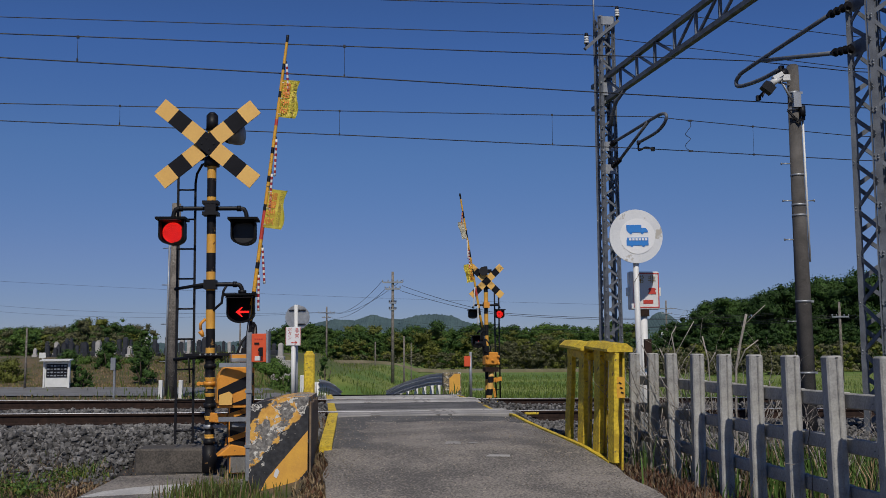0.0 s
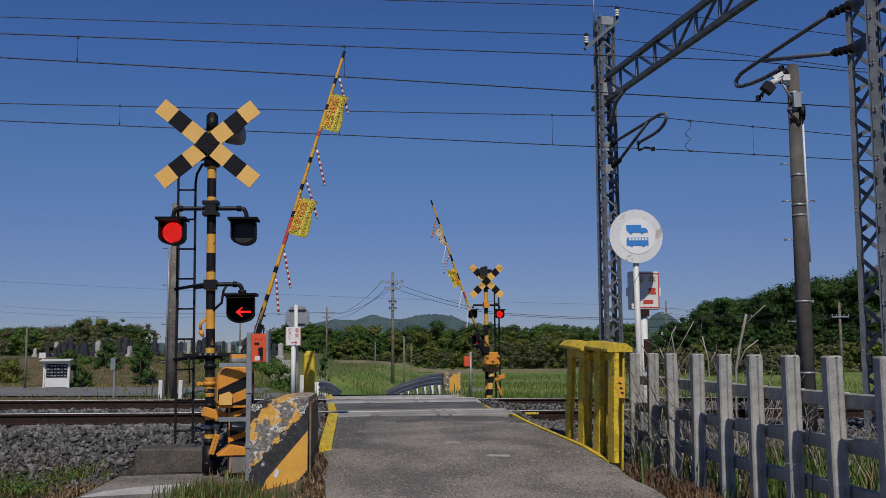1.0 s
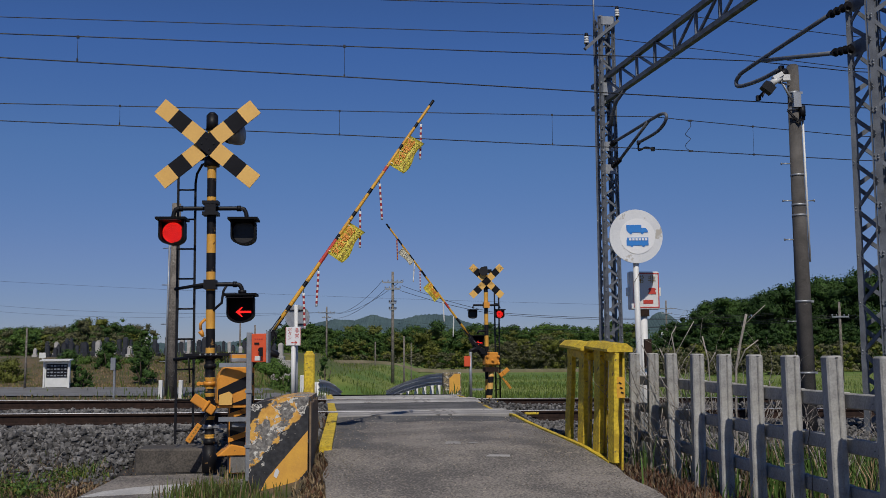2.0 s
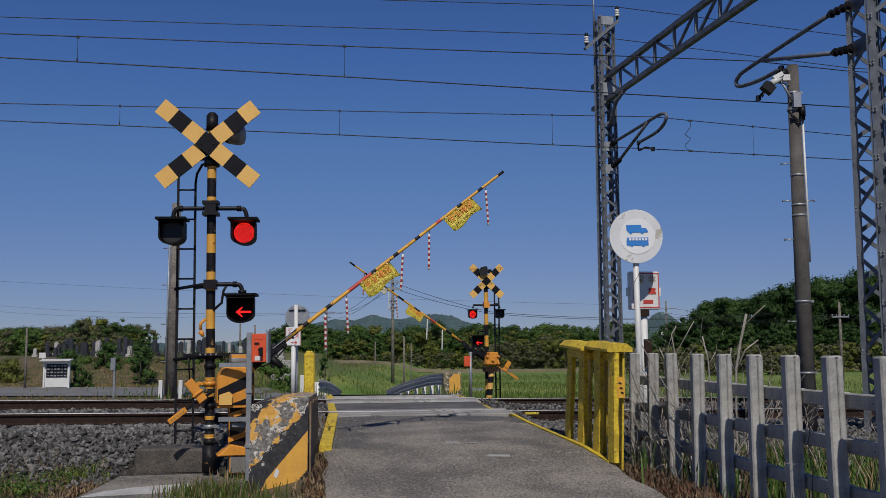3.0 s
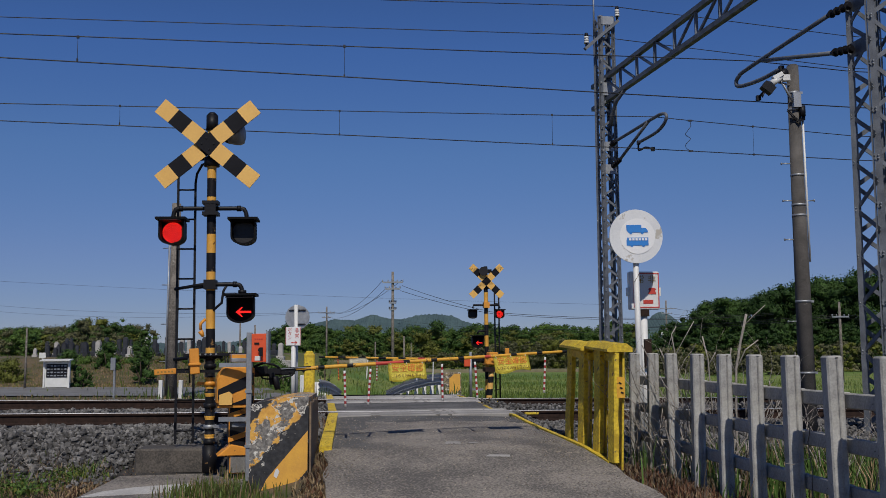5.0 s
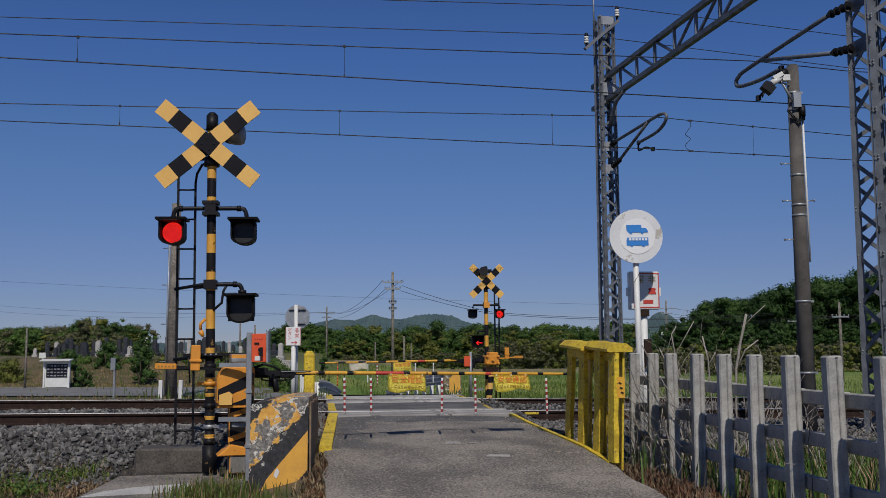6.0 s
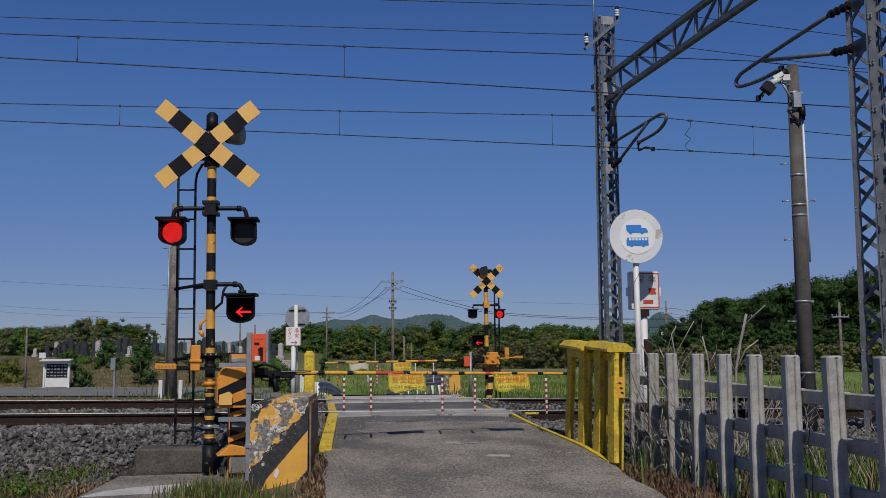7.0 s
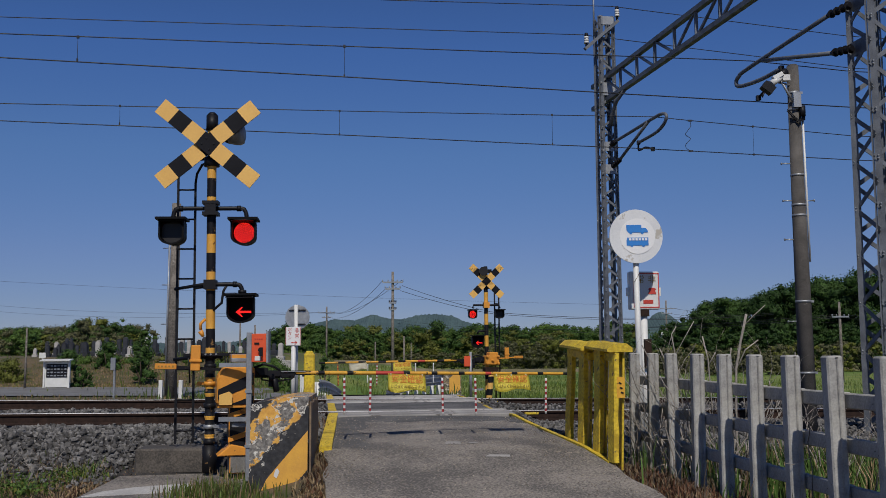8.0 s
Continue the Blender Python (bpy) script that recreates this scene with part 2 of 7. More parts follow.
def ground_z(x, y):
    v = track_v(x, y)
    near = 0.10 if x < 0 else 0.12
    if y < 8:
        near *= max(0, min(1, (y - 2) / 6))
    far = -0.45
    fall = -0.0096 * max(-15, min(15, x))
    if x < -2.5:
        k = min(1, (-2.5 - x) / 2.5)
        far = far * (1 - k) + 0.42 * k
    z = lerp_table(v, [(-4.6, near), (-3.6, near + 0.03), (-2.0, 0.42 + fall), (6.0, 0.42 + fall), (8.2, far if x > -2.5 else max(far, 0.36)), (9, far)])
    # the bank of the graveyard
    if x < -5.8 and y > 30:
        k = min(1, (-5.8 - x) / 1.5)
        z += k * lerp_table(y, [(30, 0), (33, 0.1), (37, 1.0), (58, 1.2), (72, 0.2)])
    if y > 60:
        z += 0.0008 * (y - 60)
    # the road's own bank
    if y < 45:
        a, b, rz = lerp_table(y, ROAD_L), lerp_table(y, ROAD_R), lerp_table(y, ROAD_Z) - 0.05
        off = max(a - 0.15 - x, x - b - 0.15, 0)
        w = 0.7 if y < 13 or y > 22 else 0.25
        if off < w:
            k = off / w
            z = max(z, rz * (1 - k) + z * k) if rz > z else rz * (1 - k) + z * k
    return z


# ---- ground ----
def terrain():
    m = bpy.data.materials.new("earth_and_grass")
    m.use_nodes = True
    n, l = m.node_tree.nodes, m.node_tree.links
    p = n["Principled BSDF"]
    p.inputs["Roughness"].default_value = 0.95
    tc = n.new("ShaderNodeTexCoord")

    def noise_tex(scale, detail=6.0):
        t = n.new("ShaderNodeTexNoise")
        t.inputs["Scale"].default_value, t.inputs["Detail"].default_value = scale, detail
        l.new(tc.outputs["Object"], t.inputs["Vector"])
        return t

    def two(fac, a, b, lo=0.4, hi=0.6):
        r = n.new("ShaderNodeValToRGB")
        r.color_ramp.elements[0].position, r.color_ramp.elements[1].position = lo, hi
        r.color_ramp.elements[0].color, r.color_ramp.elements[1].color = (*a, 1), (*b, 1)
        l.new(fac, r.inputs["Fac"])
        return r.outputs["Color"]

    def mix(fac, a, b):
        x = n.new("ShaderNodeMix")
        x.data_type = "RGBA"
        l.new(fac, x.inputs["Factor"]), l.new(a, x.inputs["A"]), l.new(b, x.inputs["B"])
        return x.outputs["Result"]

    bands = noise_tex(1.0, 8)
    stretch = n.new("ShaderNodeMapping")
    stretch.inputs["Scale"].default_value = (0.02, 0.13, 1.0)
    l.new(tc.outputs["Object"], stretch.inputs["Vector"])
    l.new(stretch.outputs["Vector"], bands.inputs["Vector"])
    tufts = two(noise_tex(1.1, 9).outputs["Fac"], (0.085, 0.155, 0.025), (0.16, 0.235, 0.042), 0.35, 0.68)
    strips = two(bands.outputs["Fac"], (0.085, 0.165, 0.025), (0.25, 0.25, 0.06), 0.42, 0.62)
    half = n.new("ShaderNodeValue")
    half.outputs[0].default_value = 0.5
    field = mix(half.outputs[0], tufts, strips)
    dry = two(noise_tex(2.5, 9).outputs["Fac"], (0.125, 0.092, 0.052), (0.055, 0.065, 0.022), 0.42, 0.66)
    sep = n.new("ShaderNodeSeparateXYZ")
    l.new(tc.outputs["Object"], sep.inputs[0])
    far = n.new("ShaderNodeMapRange")
    far.inputs["From Min"].default_value, far.inputs["From Max"].default_value = 27, 34
    l.new(sep.outputs["Y"], far.inputs["Value"])
    side = n.new("ShaderNodeMapRange")
    side.inputs["From Min"].default_value, side.inputs["From Max"].default_value = -8, -5
    l.new(sep.outputs["X"], side.inputs["Value"])
    both = n.new("ShaderNodeMath")
    both.operation = "MULTIPLY"
    l.new(far.outputs[0], both.inputs[0]), l.new(side.outputs[0], both.inputs[1])
    l.new(mix(both.outputs[0], dry, field), p.inputs["Base Color"])
    bp = n.new("ShaderNodeBump")
    bp.inputs["Strength"].default_value, bp.inputs["Distance"].default_value = 0.8, 0.05
    l.new(noise_tex(7.0, 10).outputs["Fac"], bp.inputs["Height"])
    l.new(bp.outputs["Normal"], p.inputs["Normal"])
    xs = sorted(set([-4000, -1500, -600, -300, -150, -90, 90, 150, 300, 600, 1500, 4000] + [-60 + 3 * i for i in range(41)] + [-16 + 0.25 * i for i in range(129)]))
    ys = sorted(set([-4000, -800, -200, -60, -25] + [-15 + 3 * i for i in range(7)] + [4 + 0.25 * i for i in range(140)] + [40 + 2 * i for i in range(40)] + [130, 170, 230, 320, 500, 900, 1800, 4500]))
    verts = []
    for y in ys:
        for x in xs:
            z = ground_z(x, y) if abs(x) < 200 and -20 < y < 400 else (-0.0 if y < 0 else 0.0)
            if abs(x) < 30 and 3 < y < 45:
                z += 0.025 * noise.noise((x * 1.3, y * 1.3, 0)) if not (ROAD_AT(x, y)) else 0
            verts.append((x, y, z))
    w = len(xs)
    faces = [(j * w + i, j * w + i + 1, (j + 1) * w + i + 1, (j + 1) * w + i) for j in range(len(ys) - 1) for i in range(w - 1)]
    tagged(new("ground", raw("ground", verts, faces, m, True)), "dry grassy earth and green fields reaching to the horizon", "ground", kind="structure")


def ROAD_AT(x, y):
    return lerp_table(y, ROAD_L) - 0.4 < x < lerp_table(y, ROAD_R) + 0.4


terrain()


def road():
    ys = [-12, -4, 2, 5, 6] + [6.5 + 0.1 * i for i in range(35)] + [10 + 0.04 * i for i in range(88)] + [13.5]
    verts, faces, newer = [], [], []
    k = 80
    for y in ys:
        a, b, z = lerp_table(y, ROAD_L), lerp_table(y, ROAD_R), lerp_table(y, ROAD_Z)
        for i in range(k + 1):
            f = i / k
            edge = 0.09 * noise.noise((y * 1.7, f * 20, 3)) if i in (0, k) and y < 10 else 0
            verts.append((a + (b - a) * f + edge, y, z + 0.02 * (1 - (2 * f - 1) ** 2) + 0.006 * noise.noise((f * 4, y, 1))))
    for j in range(len(ys) - 1):
        for i in range(k):
            p = j * (k + 1) + i
            faces.append((p, p + 1, p + k + 2, p + k + 1))
            x, y, _ = verts[p]
            f, w = i / k, 0.35 * noise.noise((x * 2.5, y * 2.5, 4)) + 0.12 * noise.noise((x * 11, y * 11, 9))
            newer.append(1 if y > 12.85 + w or (10.3 + w < y and f < 0.16 + 0.12 * w) else 0)
    # sides of the asphalt
    for side, i in ((0, 0), (1, k)):
        base = len(verts)
        for j in range(len(ys)):
            x, y, z = verts[j * (k + 1) + i]
            verts.append((x, y, z - 0.12))
        for j in range(len(ys) - 1):
            a, b = j * (k + 1) + i, (j + 1) * (k + 1) + i
            faces.append((a, b, base + j + 1, base + j))
    me = raw("road", verts, faces, [M_ASPHALT, M_FRESH])
    me.polygons.foreach_set("material_index", newer + [0] * (len(faces) - len(newer)))
    tagged(new("road", me), "worn grey asphalt lane rising to the crossing", "road", kind="structure")
    # far approach beyond the tracks
    verts, faces = [], []
    ys = [22.6 + 0.8 * i for i in range(40)]
    for y in ys:
        a, b, z = lerp_table(y, ROAD_L), lerp_table(y, ROAD_R), lerp_table(y, ROAD_Z)
        for i in range(5):
            verts.append((a + (b - a) * i / 4, y, z + 0.01))
    for j in range(len(ys) - 1):
        for i in range(4):
            p = j * 5 + i
            faces.append((p, p + 1, p + 6, p + 5))
    tagged(new("road_far", raw("road_far", verts, faces, M_ASPHALT)), "grey lane dropping away behind the tracks", "road", kind="structure")


road()


def crossing_deck():
    """Long planks across the lane, between and beside the rails."""
    deck = thing("crossing_deck", "grey worn crossing panels laid flush between the rails", "crossing deck", kind="structure")
    c, s = math.cos(radians(YAW)), math.sin(radians(YAW))
    rows = []
    for lo, hi, n in ((-1.22, -0.62, 2), (-0.44, 0.44, 3), (0.62, 1.22, 2), (1.22, 2.78, 1), (2.78, 3.38, 2), (3.56, 4.44, 3), (4.62, 7.0, 5)):
        for i in range(n):
            rows.append((lo + (hi - lo) * i / n, lo + (hi - lo) * (i + 1) / n))
    for lo, hi in rows:
        mid = (lo + hi) / 2
        y0 = 14.95 + mid * 1.018
        yc = y0 + SKEW * -0.6
        a, b = lerp_table(yc, ROAD_L), lerp_table(yc, ROAD_R)
        z0 = lerp_table(14.95 + lo * 1.018 - 0.11, ROAD_Z)
        z1 = lerp_table(14.95 + hi * 1.018 - 0.11, ROAD_Z)
        bm = bmesh.new()
        w = hi - lo - 0.04
        pitch = math.atan2(z1 - z0, hi - lo)
        cube(bm, (0, 0, 0), ((b - a) / c + 0.05, w, 0.14), Euler((pitch, 0, 0)).to_matrix().to_4x4())
        xm = (a + b) / 2
        part("panel", bm, M_FRESH if hi - lo > 1 else M_PANEL, deck, bevel=0.012, m=pose(xm, y0 + SKEW * xm, (z0 + z1) / 2 - 0.055 + random.uniform(-0.012, 0.008), 0, 0, YAW))
    # bed under the panels, in the shade-darkened ballast bed colour
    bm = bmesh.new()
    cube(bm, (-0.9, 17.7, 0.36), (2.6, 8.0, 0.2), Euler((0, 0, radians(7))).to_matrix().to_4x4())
    part("bed", bm, M_SHADED_BED, deck)


crossing_deck()


def rail_profile():
    h = 0.153
    return [(-0.0635, -h), (0.0635, -h), (0.0635, -h + 0.012), (0.012, -h + 0.032), (0.009, -0.045), (0.032, -0.034), (0.0325, -0.006), (0.028, 0), (-0.028, 0), (-0.0325, -0.006), (-0.032, -0.034), (-0.009, -0.045), (-0.012, -h + 0.032), (-0.0635, -h + 0.012)]


def railway():
    for v0 in (0.0, 4.0):
        track = thing("railway_track", "rusty steel running rails with polished heads on ballast", "railway track", pose(0, 14.95 + v0 * 1.018, 0.032, 0, 0.55, YAW), "railway tracks", "structure")
        for v, z in ((-0.566, RAIL_Z + 0.002), (0.566, RAIL_Z - 0.085)):
            bm = bmesh.new()
            out = rail_profile()
            ends = []
            for x in (-90, 90):
                ends.append([bm.verts.new((x, v + a, z + b)) for a, b in out])
            k = len(out)
            for i in range(k):
                f = bm.faces.new((ends[0][i], ends[0][(i + 1) % k], ends[1][(i + 1) % k], ends[1][i]))
                f.material_index = 1 if i in (6, 7, 8) else 0
            part("rail", bm, [M_RAIL_SIDE, M_RAIL_TOP], track)
        bm = bmesh.new()
        cube(bm, (0, 0, 0), (0.24, 2.1, 0.17))
        me = mesh_of("sleeper", bm, M_CONCRETE_DARK, 0.015)
        for i in range(-40, 41):
            if -3 < i * 0.62 < 2.2:
                continue
            ob = new("sleeper", me)
            ob.parent = track
            ob.matrix_basis = pose(i * 0.62, 0, RAIL_Z - 0.29, -4.3)
    # yellow clips by the deck
    for x, y, z in ((0.90, 18.58, 0.56), (1.27, 14.60, 0.56)):
        bm = bmesh.new()
        cube(bm, (0, 0, 0), (0.20, 0.06, 0.03))
        solid("rail_clip", bm, M_YELLOW, "small yellow marker clipped to the rail", "rail marker", "rail markers", m=pose(x, y - 0.09, z, 0, 0, YAW), bevel=0.006)


railway()


def ballast():
    rng = np.random.default_rng(5)
    ico = bmesh.new()
    bmesh.ops.create_icosphere(ico, subdivisions=1, radius=1)
    bv = np.array([v.co[:] for v in ico.verts])
    bf = np.array([[v.index for v in f.verts] for f in ico.faces])
    ico.free()
    spots = []
    while len(spots) < 40000:
        x = rng.uniform(-8.5, 9.5)
        v = rng.uniform(-4.3, 8.2)
        if v > -0.4 and rng.random() < 0.55:
            continue
        y = 14.95 + SKEW * x + v * 1.018
        if ROAD_AT(x, y) and not (x < lerp_table(y, ROAD_L) - 0.1 or x > lerp_table(y, ROAD_R) + 0.1):
            continue
        if v < -3.2 and (rng.random() < (0.35 if v > -3.8 else 0.75) or x > 0.5):
            continue
        if -3.45 < x < -1.7 and y < 11.4:
            continue
        if any(abs(v - c) < 0.1 for c in (-0.566, 0.566, 3.434, 4.566)):
            continue
        z = ground_z(x, y)
        if 1.0 < v < 2.7 and x > 0.6:
            z += 0.12 * math.exp(-((v - 1.9) / 0.5) ** 2)
        spots.append((x, y, z + rng.uniform(-0.005, 0.05)))
    spots = np.array(spots)
    r = rng.uniform(0.016, 0.037, len(spots))
    jag = bv[None] * rng.uniform(0.48, 1.38, (len(spots), len(bv), 1)) * (r[:, None, None] * rng.uniform(0.7, 1.25, (len(spots), 1, 3)))
    ang = rng.uniform(0, 6.28, len(spots))
    ca, sa = np.cos(ang)[:, None], np.sin(ang)[:, None]
    pts = np.stack([jag[..., 0] * ca - jag[..., 1] * sa, jag[..., 0] * sa + jag[..., 1] * ca, jag[..., 2]], -1) + spots[:, None]
    faces = (bf[None] + (np.arange(len(spots)) * len(bv))[:, None, None]).reshape(-1, 3)
    tagged(new("ballast", raw("ballast", pts.reshape(-1, 3), faces, M_STONE)), "grey crushed stone ballast along the tracks", "ballast", kind="stuff")
    # the bed under the stones, painted near black for the shade in gaps
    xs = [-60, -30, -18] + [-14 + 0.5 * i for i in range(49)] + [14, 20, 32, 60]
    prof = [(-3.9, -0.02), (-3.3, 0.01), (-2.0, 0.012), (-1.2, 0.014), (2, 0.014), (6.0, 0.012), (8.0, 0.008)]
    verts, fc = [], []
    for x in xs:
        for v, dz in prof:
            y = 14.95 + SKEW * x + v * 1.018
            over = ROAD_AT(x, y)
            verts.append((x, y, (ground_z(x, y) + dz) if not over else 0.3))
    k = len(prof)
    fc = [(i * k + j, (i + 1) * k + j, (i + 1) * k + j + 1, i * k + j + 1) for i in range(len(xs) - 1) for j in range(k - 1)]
    tagged(new("ballast_bed", raw("ballast_bed", verts, fc, M_SHADED_BED)), "stone bed of the tracks, painted dark for the shade between stones", "ballast bed", kind="structure")


ballast()


# ---- crossing signals ----
def banded(bm, x, y, z0, z1, r, step, first=0, seg=14, lean=0.0):
    zs = [z0]
    while zs[-1] < z1 - 1e-4:
        zs.append(min(z1, zs[-1] + step))
    loft(bm, [ring_z(x + lean * (z - z0), y, z, r, seg) for z in zs], [(first + i) % 2 for i in range(len(zs) - 1)])


def lamp_shape(bm, r):
    """U-shaped hooded housing, facing -y; origin at the lens middle."""
    w, top, bot = r * 1.17, r * 1.10, r * 1.24
    out = [(-w, top), (w, top)] + [(w * math.cos(a) if abs(math.cos(a)) > 1e-6 else 0, -bot * 0.35 + bot * 0.65 * math.sin(a)) for a in [-i * math.pi / 12 for i in range(0, 13)]]
    inner = [(x * 0.86, z * 0.86) for x, z in out]
    k = len(out)
    f0 = [bm.verts.new((x, -0.14, z)) for x, z in out]
    f1 = [bm.verts.new((x, -0.14, z)) for x, z in inner]
    b1 = [bm.verts.new((x, 0.0, z)) for x, z in inner]
    b0 = [bm.verts.new((x * 0.9, 0.13, z * 0.9)) for x, z in out]
    for i in range(k):
        j = (i + 1) % k
        bm.faces.new((f0[i], f0[j], f1[j], f1[i]))
        bm.faces.new((f1[i], f1[j], b1[j], b1[i]))
        bm.faces.new((f0[j], f0[i], b0[i], b0[j]))
    bm.faces.new(b1)
    bm.faces.new(b0[::-1])
    cube(bm, (0, -0.06, top + 0.012), (w * 2.36, 0.30, 0.024))


def led_face(bm, r):
    """Lens of a warning lamp: rings of bright diodes, in front of a dark plate."""
    for ring in range(7):
        rr = r * (ring + 0.3) / 6.6
        n = max(1, int(6.1 * ring))
        for i in range(n):
            a = 2 * math.pi * i / n + ring * 0.1
            x, z = rr * math.cos(a), rr * math.sin(a)
            slab(bm, disc(6, r * 0.056, cx=x, cz=z), 0.006)


def warning_lamp(parent, at, r, arm_from):
    lamp_bm = bmesh.new()
    lamp_shape(lamp_bm, r)
    housing = part("warning_lamp", lamp_bm, M_LAMP_BLACK, parent, "black hooded lamp housing with a round red lens", m=at)
    bm = bmesh.new()
    slab(bm, disc(24, r), 0.012)
    part("lens", bm, M_LENS, housing, "dark red lens", m=pose(0, -0.012, 0))
    bm = bmesh.new()
    led_face(bm, r * 0.95)
    part("diodes", bm, M_RED_LED, housing, "glowing red diodes", m=pose(0, -0.024, 0))
    # added flap, not on real lamps: hides the steady diodes to imitate blinking
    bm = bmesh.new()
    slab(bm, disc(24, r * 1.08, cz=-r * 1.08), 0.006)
    flap = part("shutter", bm, M_BLINK_FLAP, housing, "added dark flap that covers the lamp to imitate blinking", m=pose(0, -0.034, r * 1.1))
    return flap


M_LENS = paint("dark_lens", (0.16, 0.006, 0.005), (0.12, 0.004, 0.004), 0.3)
M_BLINK_FLAP = paint("blink_flap_dark", (0.012, 0.010, 0.010), (0.008, 0.007, 0.007), 0.5, scale=20)


def elbow_arm(bm, x0, x1, z, y, drop, r=0.024):
    """A pipe from the pole that ends in a bend down to the lamp."""
    sgn = 1 if x1 > x0 else -1
    pts = [(x0, y, z), (x1 - sgn * 0.07, y, z), (x1 - sgn * 0.02, y, z - 0.02), (x1, y, z - 0.07), (x1, y, z - drop)]
    path_tube(bm, rounded(pts, 3), r, 10)
    tube(bm, (x1, y, z - drop + 0.035), (x1, y, z - drop), r * 1.9, seg=10)
    tube(bm, (x1 - sgn * 0.10, y, z), (x1 - sgn * 0.06, y, z), r * 1.35, seg=10)


def crossbuck(parent, cz, y, half, w, tilt, d=0.02, dx=0.0):
    """Two crossed boards, banded yellow and black."""
    for k, sgn in enumerate((1, -1)):
        bm = bmesh.new()
        edges = [-1.0, -0.72, -0.435, -0.155, 0.155, 0.435, 0.72, 1.0]
        loft(bm, [[(a * half, -d / 2, -w / 2), (a * half, d / 2, -w / 2), (a * half, d / 2, w / 2), (a * half, -d / 2, w / 2)] for a in edges], [0, 1, 0, 1, 0, 1, 0])
        board = part("crossbuck_board", bm, [M_SIGN_YELLOW, M_SIGN_BLACK], parent, "yellow and black banded warning board", m=pose(dx, y - k * (d + 0.003), cz, 0, -sgn * tilt, 0))
        for sx in (-0.05, 0.05):
            for sz in (-0.04, 0.04):
                bolt = bmesh.new()
                tube(bolt, (sx, -d / 2 - 0.008, sz), (sx, -d / 2 + 0.002, sz), 0.011, seg=6)
                part("bolt", bolt, M_BLACK, board)


def arrow_plate(bm, s):
    slab(bm, [(-s, 0), (-s * 0.25, s * 0.62), (-s * 0.05, s * 0.62), (-s * 0.5, s * 0.14), (s, s * 0.14), (s, -s * 0.14), (-s * 0.5, -s * 0.14), (-s * 0.05, -s * 0.62), (-s * 0.25, -s * 0.62)], 0.006)


def near_signal():
    base_z = 0.18
    sig = thing("crossing_signal", "yellow and black level crossing signal with red lamps", "crossing signal", pose(-2.50, 10.7, base_z, 0, -0.55, 5), "crossing signals")
    bm = bmesh.new()
    # dark sleeve, then closely ringed zones between black ones, then even bands
    zs, rs, ms = [0, 0.28, 0.281, 0.36], [0.075, 0.075, 0.056, 0.056], [1, 1, 1]
    for z0, z1 in ((0.36, 0.65), (0.80, 1.05)):
        steps = 3
        for i in range(steps):
            z, h = z0 + (z1 - z0) * i / steps, (z1 - z0) / steps
            zs += [z + 0.002, z + h * 0.25, z + h * 0.45, z + h * 0.58]
            rs += [0.048, 0.053, 0.058, 0.052]
            ms += [1, 0, 0, 1]
        zs.append(z1)
        rs.append(0.052)
        ms.append(1)
    ms.append(1)
    zs += [1.24] + [1.32 + 0.205 * i for i in range(12)] + [3.74]
    rs += [0.050] * 14
    ms += [i % 2 for i in range(13)]
    ms = ms[:len(zs) - 1]
    loft(bm, [ring_z(0, 0, z, r, 16) for z, r in zip(zs, rs)], ms)
    part("pole", bm, [M_POLE_YELLOW, M_POLE_BLACK], sig, "banded yellow and black steel pole, paint peeling")
    bm = bmesh.new()
    tube(bm, (0, 0, 3.70), (0, 0, 3.87), 0.066, 0.064, seg=16)
    tube(bm, (0, 0, 3.87), (0, 0, 3.905), 0.064, 0.03, seg=16)
    tube(bm, (0, 0, 3.30), (0, 0, 3.40), 0.085, 0.085, seg=12)
    cube(bm, (0, -0.06, 3.56), (0.16, 0.04, 0.16))
    part("cap", bm, M_BLACK, sig, "black pole cap and board clamp")
    crossbuck(sig, 3.53, -0.10, 0.660, 0.183, 39.5, dx=-0.03)
    bm = bmesh.new()
    bell = [(0.06, 0.03), (0.10, 0.075), (0.16, 0.10), (0.24, 0.115), (0.30, 0.118), (0.335, 0.10), (0.35, 0.05)]
    loft(bm, [[(x, 0.12 + r * math.cos(2 * math.pi * k / 18), 3.685 + r * math.sin(2 * math.pi * k / 18)) for k in range(18)] for x, r in bell], [0, 0, 1, 1, 1, 1])
    part("loudspeaker", bm, [M_BLACK, M_TOWER_TOP], sig, "grey horn loudspeaker behind the boards")
    # lamp arms
    bm = bmesh.new()
    elbow_arm(bm, 0, -0.40, 2.83, -0.03, 0.135)
    part("lamp_arm", bm, M_BLACK, sig, "black pipe arm")
    bm = bmesh.new()
    elbow_arm(bm, 0, 0.38, 2.83, -0.03, 0.135)
    for z in (2.77, 2.89):
        cube(bm, (0, -0.03, z), (0.17, 0.17, 0.035))
    cube(bm, (0, -0.03, 2.83), (0.12, 0.16, 0.12))
    part("lamp_arm", bm, M_BLACK, sig, "black pipe arm with clamps")
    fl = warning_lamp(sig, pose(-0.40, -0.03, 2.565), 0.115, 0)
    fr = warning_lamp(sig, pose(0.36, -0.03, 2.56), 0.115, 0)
    # direction lamp
    bm = bmesh.new()
    elbow_arm(bm, 0, 0.34, 2.0, -0.03, 0.10)
    path_tube(bm, [(0.03, -0.03, 1.72), (0.12, -0.03, 1.80), (0.14, -0.03, 1.93), (0.18, -0.03, 2.0)], 0.014)
    cube(bm, (0, -0.02, 2.0), (0.13, 0.15, 0.10))
    part("lamp_arm", bm, M_BLACK, sig)
    bm = bmesh.new()
